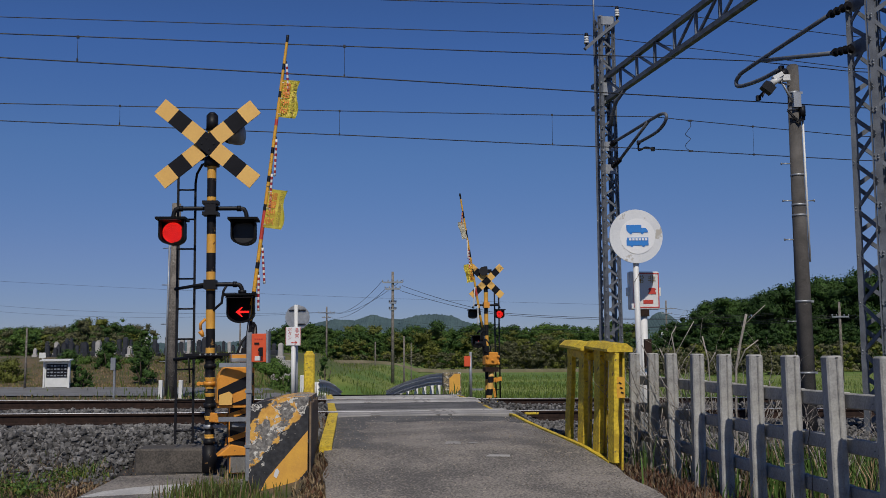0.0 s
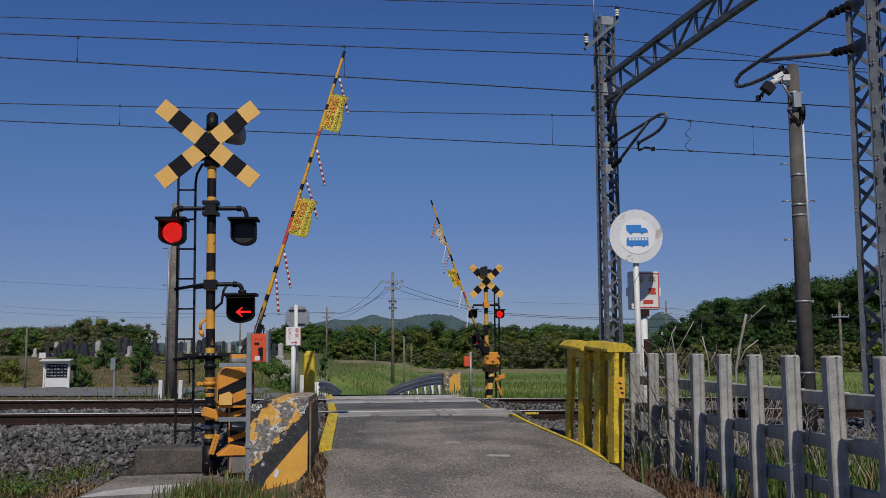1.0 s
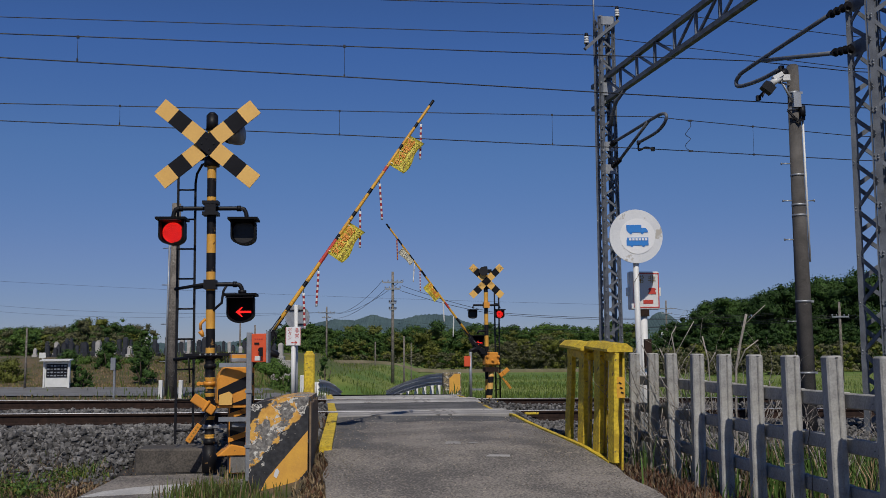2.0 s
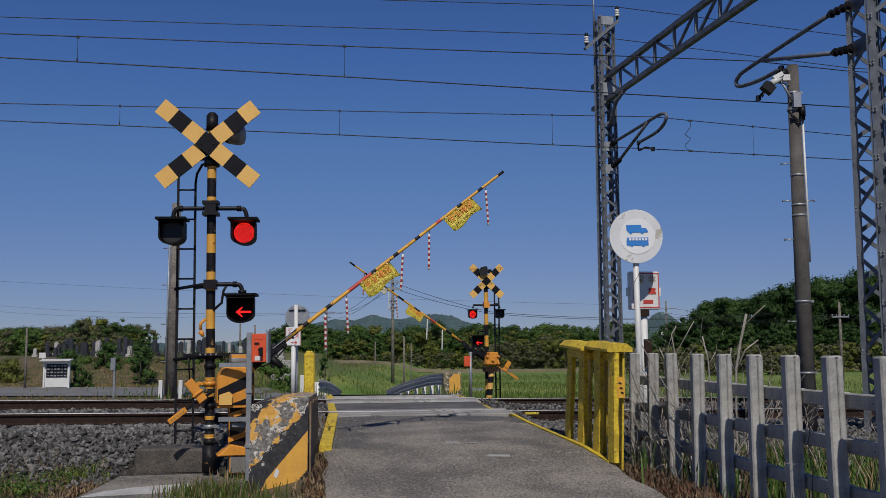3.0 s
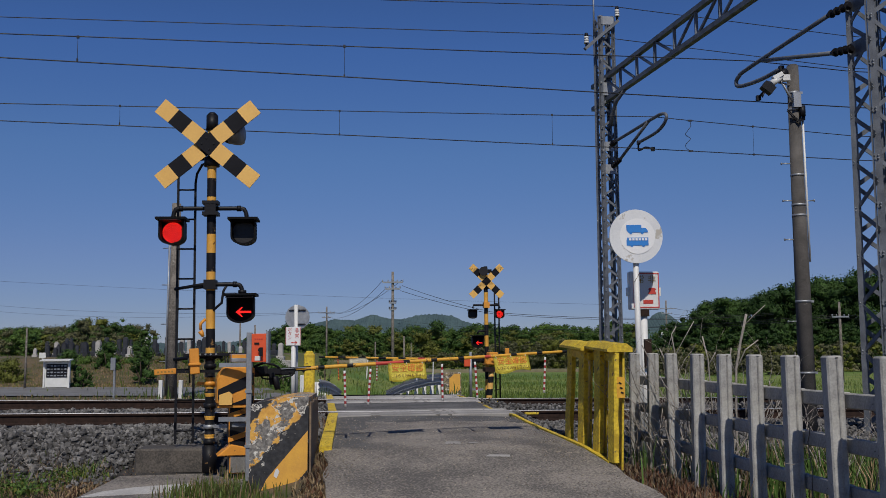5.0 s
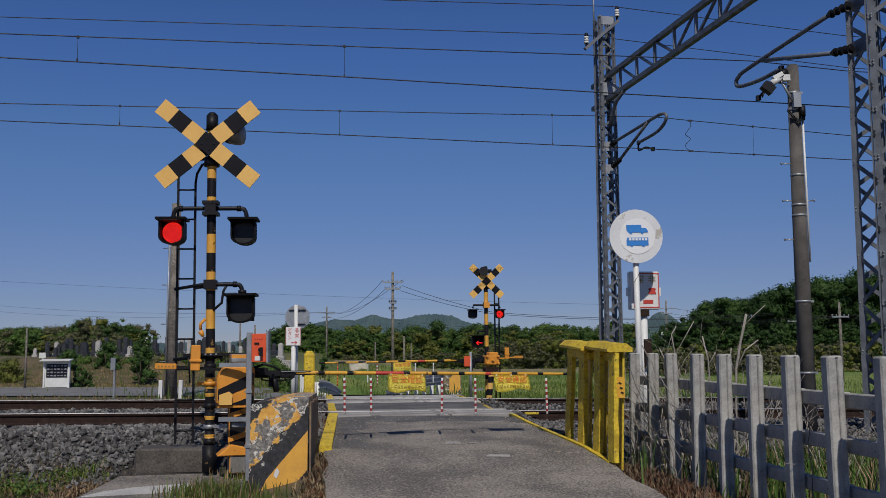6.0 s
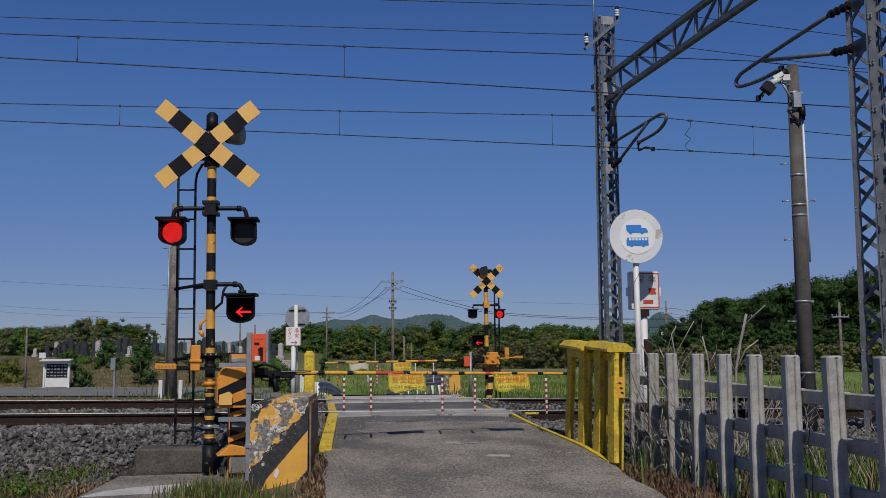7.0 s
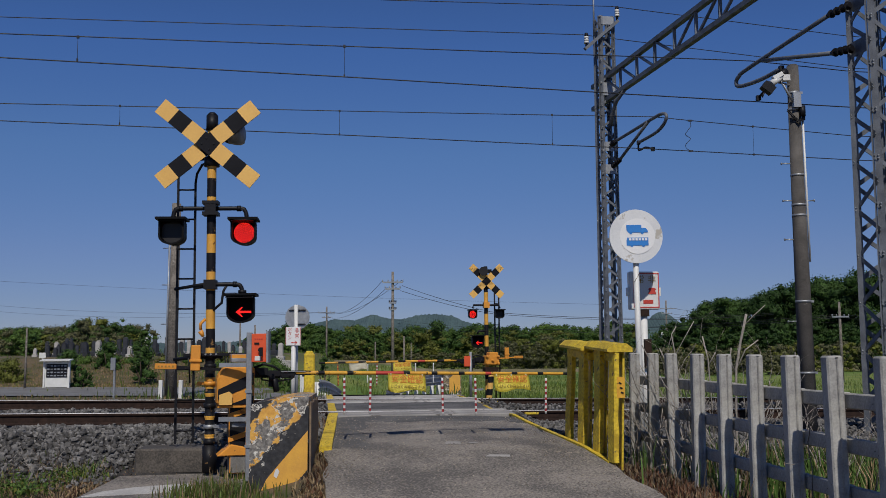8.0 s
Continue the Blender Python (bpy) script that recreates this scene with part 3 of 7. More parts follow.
    lamp_shape(bm, 0.125)
    dirlamp = part("direction_lamp", bm, M_LAMP_BLACK, sig, "black hooded lamp with a red arrow", m=pose(0.335, -0.03, 1.73))
    bm = bmesh.new()
    arrow_plate(bm, 0.082)
    part("arrow", bm, M_RED_ARROW, dirlamp, "glowing red arrow", m=pose(0.02, -0.012, -0.03))
    # same added flap, covers the steady arrow where it should go dark
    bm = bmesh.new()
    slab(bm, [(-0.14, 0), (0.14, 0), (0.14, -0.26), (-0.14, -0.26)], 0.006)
    fa = part("shutter", bm, M_BLINK_FLAP, dirlamp, "added dark flap that covers the lamp to imitate blinking", m=pose(0, -0.034, 0.13))
    # bell on a hook, joint collar, cross bar to the ladder
    bm = bmesh.new()
    path_tube(bm, [(-0.05, -0.02, 1.63), (-0.10, -0.03, 1.58), (-0.10, -0.03, 1.51)], 0.016)
    tube(bm, (-0.10, -0.03, 1.50), (-0.07, -0.03, 1.44), 0.03, 0.016)
    part("hook", bm, M_GATE_ORANGE, sig, "orange hook on the pole")
    for z in (1.22, 0.94):
        bm = bmesh.new()
        tube(bm, (0, 0, z - 0.022), (0, 0, z + 0.022), 0.066, seg=14)
        for sx in (-1, 1):
            cube(bm, (sx * 0.10, 0, z), (0.07, 0.05, 0.03))
            tube(bm, (sx * 0.115, -0.035, z), (sx * 0.115, 0.035, z), 0.022, seg=8)
        part("collar", bm, M_GATE_ORANGE if z < 1.1 else M_BLACK, sig)
    bm = bmesh.new()
    beam(bm, (-0.27, -0.07, 1.245), (0.40, -0.07, 1.245), 0.05, 0.035)
    part("cross_bar", bm, M_BLACK, sig, "black steel bar across the pole", bevel=0.004)
    for x0, x1, z1 in ((0.165, 0.135, 1.03), (0.19, 0.19, 1.12), (-0.22, -0.20, 0.95)):
        bm = bmesh.new()
        path_tube(bm, [(x0, -0.075, 1.24), (x0 + 0.01, -0.08, 1.15), (x1, -0.07, z1)], 0.009, 6)
        part("cable", bm, M_BLACK, sig)
    for k in range(4):
        bm = bmesh.new()
        tube(bm, (-0.09 + 0.055 * k, -0.10, 1.25), (-0.09 + 0.055 * k, -0.085, 1.25), 0.011, seg=6)
        part("bolt", bm, M_GALV, sig)
    bm = bmesh.new()
    tube(bm, (0, 0, 0.46), (0, 0, 0.505), 0.064, seg=14)
    beam(bm, (0.05, -0.03, 0.485), (0.36, -0.12, 0.49), 0.035, 0.03)
    part("stay_clamp", bm, M_GALV, sig, "galvanised clamp tying the pole to the post")
    # black sleeve rings on the lower pole
    for z, mat in ((0.30, M_POLE_BLACK), (0.68, M_POLE_BLACK), (1.10, M_POLE_BLACK)):
        bm = bmesh.new()
        tube(bm, (0, 0, z), (0, 0, z + 0.05), 0.064, seg=14)
        part("ring", bm, mat, sig)
    # ladder
    lad = bmesh.new()
    for x in (-0.42, -0.23):
        top = 3.30 if x < -0.3 else 3.18
        beam(lad, (x, 0.35, 0.28), (x, 0.35, top), 0.024)
    path_tube(lad, [(-0.23, 0.35, 3.18), (-0.21, 0.32, 3.28), (-0.14, 0.22, 3.36), (0, 0.03, 3.38)], 0.014)
    path_tube(lad, [(-0.42, 0.35, 3.30), (-0.36, 0.28, 3.38), (-0.2, 0.15, 3.40), (0, 0.03, 3.40)], 0.014)
    for i in range(9):
        tube(lad, (-0.42, 0.35, 0.42 + 0.335 * i), (-0.23, 0.35, 0.42 + 0.335 * i), 0.010, seg=6)
    tube(lad, (-0.44, 0.34, 1.98), (0, 0.02, 2.02), 0.018, seg=8)
    tube(lad, (-0.23, 0.34, 1.99), (0, 0.0, 1.99), 0.018, seg=8)
    tube(lad, (-0.44, 0.34, 1.20), (0.02, 0.02, 1.24), 0.020, seg=8)
    part("ladder", lad, M_BLACK, sig, "slim black steel climbing ladder")
    blk = bmesh.new()
    cube(blk, (0, 0, 0), (0.80, 0.55, 0.27))
    solid("foundation_block", blk, M_FOOTING, "dark weathered concrete footing of the signal", "concrete block", m=pose(-2.95, 11.1, 0.285, 0, 0, 4), bevel=0.02)
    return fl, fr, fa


NEAR_FLAPS = near_signal()


def far_signal():
    sig = thing("crossing_signal", "yellow and black crossing signal on the far side of the tracks", "crossing signal", pose(1.20, 27.5, 0.15, 0, -0.3, 8), "crossing signals")
    bm = bmesh.new()
    banded(bm, 0, 0, 0.0, 3.60, 0.058, 0.30, 1)
    part("pole", bm, [M_POLE_YELLOW, M_POLE_BLACK], sig, "banded yellow and black steel pole")
    crossbuck(sig, 3.30, -0.12, 0.60, 0.185, 44)
    bm = bmesh.new()
    tube(bm, (-0.09, -0.10, 3.56), (-0.10, -0.24, 3.57), 0.07, 0.125, seg=16)
    tube(bm, (-0.08, 0.1, 3.56), (-0.09, -0.10, 3.56), 0.08, 0.08, seg=16)
    cube(bm, (0.03, -0.05, 3.58), (0.24, 0.14, 0.10))
    tube(bm, (0, 0, 3.6), (0, 0, 3.72), 0.07, 0.05, seg=12)
    part("loudspeaker", bm, M_BLACK, sig, "dark horn loudspeaker on top")
    bm = bmesh.new()
    path_tube(bm, [(-0.38, -0.03, 2.55), (-0.36, -0.03, 2.64), (0.36, -0.03, 2.64), (0.38, -0.03, 2.55)], 0.03)
    cube(bm, (0, -0.02, 2.64), (0.16, 0.2, 0.16), mat=1)
    path_tube(bm, [(0, -0.03, 1.92), (-0.22, -0.03, 1.92), (-0.26, -0.03, 1.84)], 0.03)
    part("lamp_arm", bm, [M_BLACK, M_GATE_ORANGE], sig, "black pipe lamp arm")
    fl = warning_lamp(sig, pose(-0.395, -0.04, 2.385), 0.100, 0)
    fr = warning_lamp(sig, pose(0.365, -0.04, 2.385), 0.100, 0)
    bm = bmesh.new()
    lamp_shape(bm, 0.14)
    d = part("direction_lamp", bm, M_LAMP_BLACK, sig, "black hooded lamp with a red arrow", m=pose(-0.27, -0.04, 1.63))
    bm = bmesh.new()
    arrow_plate(bm, 0.09)
    part("arrow", bm, M_RED_ARROW, d, "glowing red arrow", m=pose(0.05, -0.012, -0.03))
    bm = bmesh.new()
    for x in (0.30, 0.42):
        tube(bm, (x, 0.3, 0), (x, 0.3, 3.0 if x < 0.4 else 2.95), 0.022, seg=8)
    path_tube(bm, [(0.42, 0.3, 2.95), (0.38, 0.28, 3.08), (0.25, 0.2, 3.12), (0, 0, 3.12)], 0.024)
    for i in range(9):
        tube(bm, (0.30, 0.3, 0.3 + 0.3 * i), (0.42, 0.3, 0.3 + 0.3 * i), 0.012, seg=6)
    part("ladder", bm, M_BLACK, sig, "slim black steel climbing ladder")
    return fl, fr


FAR_FLAPS = far_signal()


# ---- gates ----
def gate_arm(parent, length, side, m, stripe, reds, plates, sticks, r=0.0245, cw=1.0):
    """Barrier pole along +x (or -x with side -1), with counterweight bar, banners and hanging rods. Returns the arm and rods."""
    bm = bmesh.new()
    xs, mats = [0.55 if r < 0.03 else 0.9], []
    while xs[-1] < length - 0.02:
        nx = min(length, xs[-1] + stripe[len(mats) % 2])
        mid = (xs[-1] + nx) / 2
        mats.append(2 if any(lo <= mid <= hi for lo, hi in reds) else len(mats) % 2)
        xs.append(nx)
    loft(bm, [ring_x(side * x, r * (1 - 0.35 * x / length), 12) for x in xs] + [ring_x(side * (length + 0.03), r * 0.7, 12)], mats + [1])
    arm = part("arm", bm, [M_GATE_YELLOW, M_BLACK, M_RED], parent, "yellow and black barrier pole with red bands", m=m)
    bm = bmesh.new()
    cube(bm, (side * 0.38, 0, 0.0), (0.60, 0.04, 0.045))
    cube(bm, (side * 0.20, 0.03, -0.015), (0.36, 0.02, 0.075))
    cube(bm, (side * 0.22, -0.03, -0.01), (0.30, 0.02, 0.06))
    tube(bm, (0, -0.08, 0), (0, 0.08, 0), 0.06, seg=14)
    for bx in (0.30, 0.46, 0.60):
        tube(bm, (side * bx, -0.05, -0.03), (side * bx, 0.05, -0.03), 0.012, seg=6)
    cube(bm, (side * 0.28, -0.04, -0.08), (0.06, 0.05, 0.12))
    cube(bm, (side * 0.16, -0.02, 0.01), (0.16, 0.07, 0.08))
    cube(bm, (side * 0.44, -0.01, -0.035), (0.14, 0.05, 0.035))
    tube(bm, (side * 0.30, -0.06, -0.06), (side * 0.33, -0.06, -0.19), 0.038, 0.030, seg=10)
    path_tube(bm, [(side * 0.12, -0.06, 0.02), (side * 0.18, -0.07, -0.07), (side * 0.30, -0.07, -0.09), (side * 0.48, -0.05, -0.06), (side * 0.52, -0.04, 0.0)], 0.009, 6)
    path_tube(bm, [(side * 0.10, -0.04, 0.05), (side * 0.20, -0.05, 0.085), (side * 0.30, -0.04, 0.06), (side * 0.36, -0.03, 0.02)], 0.014, 6)
    bmesh.ops.scale(bm, vec=(r / 0.023, 1.4 if r > 0.03 else 1.0, r / 0.023), verts=bm.verts)
    part("clamp", bm, M_BLACK, arm, "black steel arm clamp", bevel=0.006)
    # pale strip added along the clamp to stand in for its highlight
    bm = bmesh.new()
    beam(bm, (side * 0.34, -0.028, 0.012), (side * 0.66, -0.026, 0.014), 0.012, 0.008)
    part("highlight_strip", bm, M_TOWER_TOP, arm, "pale strip standing in for a highlight on the clamp")
    bm = bmesh.new()
    beam(bm, (side * -0.02, 0.06, 0.02), (side * -0.72 * cw, 0.06, 0.055), 0.03, 0.03)
    part("counterweight_bar", bm, M_GATE_ORANGE if cw > 1 else M_POLE_BLACK, arm, "counterweight bar")
    bm = bmesh.new()
    cube(bm, (side * -0.80 * cw, 0.05, 0.06), (0.22 * cw, 0.03, 0.06 * cw))
    weight = part("counterweight", bm, M_GATE_ORANGE, arm, "orange counterweight plate", bevel=0.006)
    for k in range(5):
        bm = bmesh.new()
        cube(bm, (side * (-0.80 * cw) + (k - 2) * 0.036 * cw, 0.034, 0.06), (0.018 * cw, 0.004, 0.018 * cw))
        part("mark", bm, M_BANNER_DARK, weight)
    bm = bmesh.new()
    cube(bm, (side * -0.50 * cw, 0.03, 0.15 * cw), (0.10 * cw, 0.06, 0.27 * cw))
    cube(bm, (side * -0.50 * cw, -0.01, 0.12 * cw), (0.13 * cw, 0.02, 0.03))
    part("weight_plate", bm, M_GATE_ORANGE, arm, "upright orange weight plate", bevel=0.008)
    for px, w, h, turn, *pale in plates:
        banner(arm, side * px, w, h, turn, bool(pale), not pale)
    rods = []
    for sx, ln, mats in sticks:
        bm = bmesh.new()
        n = 13
        loft(bm, [ring_z(0, 0, 0, 0.004, 8), ring_z(0, 0, -0.03, 0.004, 8)] + [ring_z(0, 0, -0.031 - ln * k / n, 0.0125 * (r / 0.023) ** 0.6, 8) for k in range(n + 1)], [2, 2] + [k % 2 for k in range(n)])
        rods.append(part("hanging_rod", bm, mats, arm, "striped hanging rod", m=pose(side * sx, -0.032, -0.02)))
    return arm, rods


M_BANNER = paint("banner_yellow", (0.95, 0.83, 0.13), (0.92, 0.76, 0.10), 0.6, scale=5, bump=0.1)
M_BANNER_RED = paint("banner_red", (0.80, 0.24, 0.03), (0.72, 0.20, 0.03), 0.6)
M_BANNER_DARK = paint("banner_black", (0.34, 0.20, 0.03), (0.28, 0.16, 0.03), 0.6)
M_BANNER_WHITE = paint("banner_pale", (0.80, 0.76, 0.62), (0.70, 0.64, 0.45), 0.6)


def banner(arm, x, w, h, turn, pale=False, words=True):
    """A yellow cloth banner, tied to the arm, slightly buckled."""
    bm = bmesh.new()
    nx, nz = 12, 5
    grid = [[bm.verts.new((w * (i / nx - 0.5), 0.012 * math.sin(i * 0.9) * (j / nz) - 0.004 * j, -h * j / nz - 0.02 * math.sin(i * 0.55) * (j / nz))) for i in range(nx + 1)] for j in range(nz + 1)]
    for j in range(nz):
        for i in range(nx):
            bm.faces.new((grid[j][i], grid[j][i + 1], grid[j + 1][i + 1], grid[j + 1][i])).smooth = True
    bmesh.ops.solidify(bm, geom=bm.faces[:], thickness=0.004)
    b = part("banner", bm, M_BANNER_WHITE if pale else M_BANNER, arm, "yellow cloth banner with red and black lettering", m=pose(x, -0.02, -0.012, -12, turn, 0))
    if words:
        letter_part("lettering", "安全確認", h * 0.50, M_BANNER_RED, b, pose(0, -0.025, -h * 0.33, 4), 1.0 * w / (h * 2.35))
        letter_part("lettering", "しばらくお待ち下さい", h * 0.23, M_BANNER_DARK, b, pose(0, -0.030, -h * 0.77, 4), 0.95 * w / (h * 2.4))
    for k in (-0.42, 0.0, 0.42):
        tie = bmesh.new()
        tube(tie, (0, 0.02, 0.03), (0, -0.01, -0.02), 0.006, seg=6)
        part("tie", tie, M_BANNER_WHITE, b, m=pose(k * w, 0, 0))
    return b


M_STICK_RED = paint("rod_red", (0.36, 0.025, 0.03), (0.28, 0.02, 0.025), 0.5)
M_STICK_BLACK = paint("rod_dark", (0.05, 0.02, 0.02), (0.03, 0.015, 0.015), 0.5)


def near_gate():
    g = thing("crossing_gate", "striped barrier gate machine with a long pole", "crossing gate", pose(-2.13, 10.6, 0.207, 0, 0, GATE_YAW), "crossing gates")
    bm = bmesh.new()
    # hazard-striped machine box with a sloping base, facing -y
    slab(bm, [(-0.29, 0.70), (0.09, 0.70), (0.09, 1.10), (-0.21, 1.10), (-0.29, 0.99)], 0.30, Matrix.Translation((0, -0.12, 0)))
    cube(bm, (-0.10, -0.12, 0.685), (0.36, 0.31, 0.03))
    body = part("body", bm, M_GATE_ORANGE, g, "orange steel machine box", bevel=0.025)
    for pts in ([(-0.18, 0.755), (0.18, 0.91), (0.18, 1.03), (-0.18, 0.86)], [(-0.06, 0.705), (0.18, 0.795), (0.18, 0.705)]):
        bm = bmesh.new()
        slab(bm, pts, 0.006)
        part("stripe", bm, M_BLACK, body, "black hazard stripe", m=pose(-0.10, -0.273, 0))
    bm = bmesh.new()
    slab(bm, [(-0.07, -0.06), (0.06, -0.06), (0.06, 0.05), (0.03, 0.075), (-0.07, 0.04)], 0.06, Matrix.Translation((-0.20, -0.30, 0.765)))
    part("cover", bm, M_SIGN_YELLOW, body, "small yellow crank cover", bevel=0.015)
    bm = bmesh.new()
    tube(bm, (-0.08, -0.276, 1.045), (-0.08, -0.268, 1.045), 0.035, seg=16)
    part("boss", bm, M_GATE_ORANGE, body)
    bm = bmesh.new()
    cube(bm, (-0.07, -0.1, 0.47), (0.18, 0.20, 0.44), mat=1)
    slab(bm, [(-0.24, 0.18), (0.16, 0.18), (0.12, 0.25), (-0.1, 0.30)], 0.26, Matrix.Translation((-0.04, -0.12, 0)), 0)
    cube(bm, (0.02, -0.08, 0.10), (0.34, 0.30, 0.20), mat=2)
    pedestal = part("pedestal", bm, [M_GATE_ORANGE, M_BLACK, M_CONCRETE_DARK], g, "black and orange pedestal", bevel=0.01)
    for z in (0.345, 0.585):
        bm = bmesh.new()
        slab(bm, [(-0.095, z - 0.03), (0.095, z + 0.03), (0.095, z + 0.085), (-0.095, z + 0.025)], 0.006)
        part("stripe", bm, M_GATE_ORANGE, pedestal, "orange hazard stripe", m=pose(-0.07, -0.203, 0))
    bm = bmesh.new()
    cube(bm, (0.02, -0.12, 1.16), (0.34, 0.26, 0.04), mat=0)
    cube(bm, (-0.02, -0.12, 1.20), (0.26, 0.2, 0.05), mat=1)
    part("top_plate", bm, [M_GALV, M_GATE_ORANGE], g, "galvanised top bracket", bevel=0.006)
    bm = bmesh.new()
    cube(bm, (0.04, -0.32, 0.50), (0.36, 0.05, 0.045))
    part("bracket", bm, M_GALV, g, "galvanised bracket", bevel=0.006)
    return g, gate_arm(g, 3.735, 1, pose(0, 0.02, 1.028, 0, -83, 0), (0.25, 0.07), ((1.42, 1.70), (2.65, 2.90)),
                       ((1.79, 0.43, 0.195, 2), (3.03, 0.43, 0.185, 0)),
                       [(1.085, 0.39, (M_WHITE, M_STICK_RED, M_BLACK)), (1.38, 0.39, (M_WHITE, M_STICK_RED, M_BLACK)), (2.20, 0.41, (M_WHITE, M_STICK_RED, M_BLACK)), (2.59, 0.41, (M_WHITE, M_STICK_RED, M_BLACK)), (3.455, 0.41, (M_WHITE, M_STICK_RED, M_BLACK))])


NEAR_GATE, (NEAR_ARM, NEAR_RODS) = near_gate()


def far_gate():
    g = thing("crossing_gate", "orange barrier gate machine beyond the tracks", "crossing gate", pose(1.20, 27.25, 0.15, 0, 0, GATE_YAW), "crossing gates")
    bm = bmesh.new()
    cube(bm, (0.10, 0, 1.12), (0.40, 0.28, 0.26))
    cube(bm, (0.14, 0, 1.16), (0.26, 0.26, 0.36))
    for bx, bz in ((-0.06, 1.22), (0.26, 1.22), (-0.06, 1.03), (0.26, 1.03), (0.10, 1.12)):
        tube(bm, (bx, -0.20, bz), (bx, -0.13, bz), 0.045, seg=8)
    part("body", bm, M_GATE_ORANGE, g, "orange cast machine housing", bevel=0.02)
    bm = bmesh.new()
    banded(bm, 0.02, -0.02, 0, 0.85, 0.085, 0.17, 0, seg=10, lean=0.1)
    part("pedestal", bm, [M_SIGN_YELLOW, M_BLACK], g, "striped pedestal")
    bm = bmesh.new()
    cube(bm, (0.08, -0.02, 0.87), (0.38, 0.26, 0.12))
    part("bracket", bm, M_RAIL_SIDE, g, "rusty bracket")
    return g, gate_arm(g, 4.61, -1, pose(0, 0.0, 1.13, 0, 81, 0), (0.34, 0.20), ((1.65, 1.95),),
                       ((2.42, 0.50, 0.25, 0), (3.62, 0.48, 0.2, -4, True)),
                       [(1.55, 0.55, (M_WHITE, M_WHITE, M_BLACK)), (2.05, 0.55, (M_WHITE, M_WHITE, M_BLACK)), (3.1, 0.55, (M_STICK_RED, M_WHITE, M_BLACK)), (3.35, 0.5, (M_WHITE, M_WHITE, M_BLACK)), (4.15, 0.55, (M_STICK_RED, M_GATE_ORANGE, M_BLACK))], r=0.036, cw=1.15)


FAR_GATE, (FAR_ARM, FAR_RODS) = far_gate()


# ---- overhead line ----
def wires():
    runs = [
        ("messenger_wire", [(-30.0, 9.3, 6.30), (-6.35, 13.79, 6.04), (-1.49, 14.72, 6.12), (3.09, 15.59, 6.2), (5.14, 15.98, 6.23), (6.91, 16.31, 6.14), (30, 20.7, 6.2)], 0.008),
        ("contact_wire", [(-30.0, 9.3, 5.72), (-6.33, 13.8, 5.69), (-1.49, 14.72, 5.64), (3.09, 15.59, 5.57), (6.88, 16.31, 5.52), (30, 20.7, 5.5)], 0.009),
        ("messenger_wire", [(-34.0, 12.6, 6.2), (-8.02, 17.55, 6.0), (-1.99, 18.69, 6.11), (2.19, 19.49, 6.2), (4.32, 19.89, 6.25), (5.17, 20.05, 6.2), (6.5, 20.31, 6.13), (8.8, 20.74, 6.01), (34, 25.5, 6.1)], 0.008),
        ("contact_wire", [(-34.0, 12.6, 5.7), (-8.01, 17.55, 5.68), (-1.99, 18.69, 5.64), (2.21, 19.49, 5.59), (4.0, 19.83, 5.58), (5.21, 20.06, 5.56), (8.81, 20.75, 5.49), (34, 25.5, 5.5)], 0.009),
        ("feeder_wire", [(-36, 15.1, 8.6), (-9.31, 20.2, 8.56), (3.3, 22.6, 8.89), (10.13, 23.9, 8.43), (36, 28.8, 8.3)], 0.009),
        ("feeder_wire", [(-36, 15.0, 9.3), (-1.29, 21.53, 9.37), (4.01, 22.53, 9.55), (10.0, 23.67, 9.17), (36, 28.6, 9.0)], 0.009),
    ]
    for name, pts, r in runs:
        bm = bmesh.new()
        path_tube(bm, pts, r, 6)
        solid(name, bm, M_WIRE, "thin dark overhead line wire strung along the tracks", "wire", "overhead wires")
    for x, hi, lo, v in ((-5.3, 6.05, 5.69, 0.05), (-1.49, 6.12, 5.64, 0.05), (-5.97, 6.04, 5.69, 4.05), (-1.98, 6.11, 5.64, 4.05), (2.21, 6.2, 5.59, 4.05), (6.5, 6.13, 5.52, 4.05)):
        y = 14.95 + SKEW * x + v * 1.018
        bm = bmesh.new()
        tube(bm, (x, y, lo), (x, y, hi), 0.0035, seg=5)
        cube(bm, (x, y, lo + 0.015), (0.02, 0.02, 0.05))
        cube(bm, (x, y, hi), (0.035, 0.025, 0.04))
        solid("dropper", bm, M_WIRE, "thin dropper between messenger and contact wire", "dropper", "droppers")
    bm = bmesh.new()
    y = 20.04
    pts = [(5.12, y, 6.2), (5.13, y, 6.08), (5.06, y, 5.98), (5.02, y, 5.9), (5.12, y, 5.82), (5.02, y, 5.7), (5.03, y, 5.62), (5.12, y, 5.56)]
    path_tube(bm, rounded(pts, 4), 0.006, 6)
    for p in (pts[0], pts[-1]):
        cube(bm, p, (0.09, 0.03, 0.035))
    solid("jumper_wire", bm, M_WIRE, "curled dark connector between two wires", "wire")


wires()


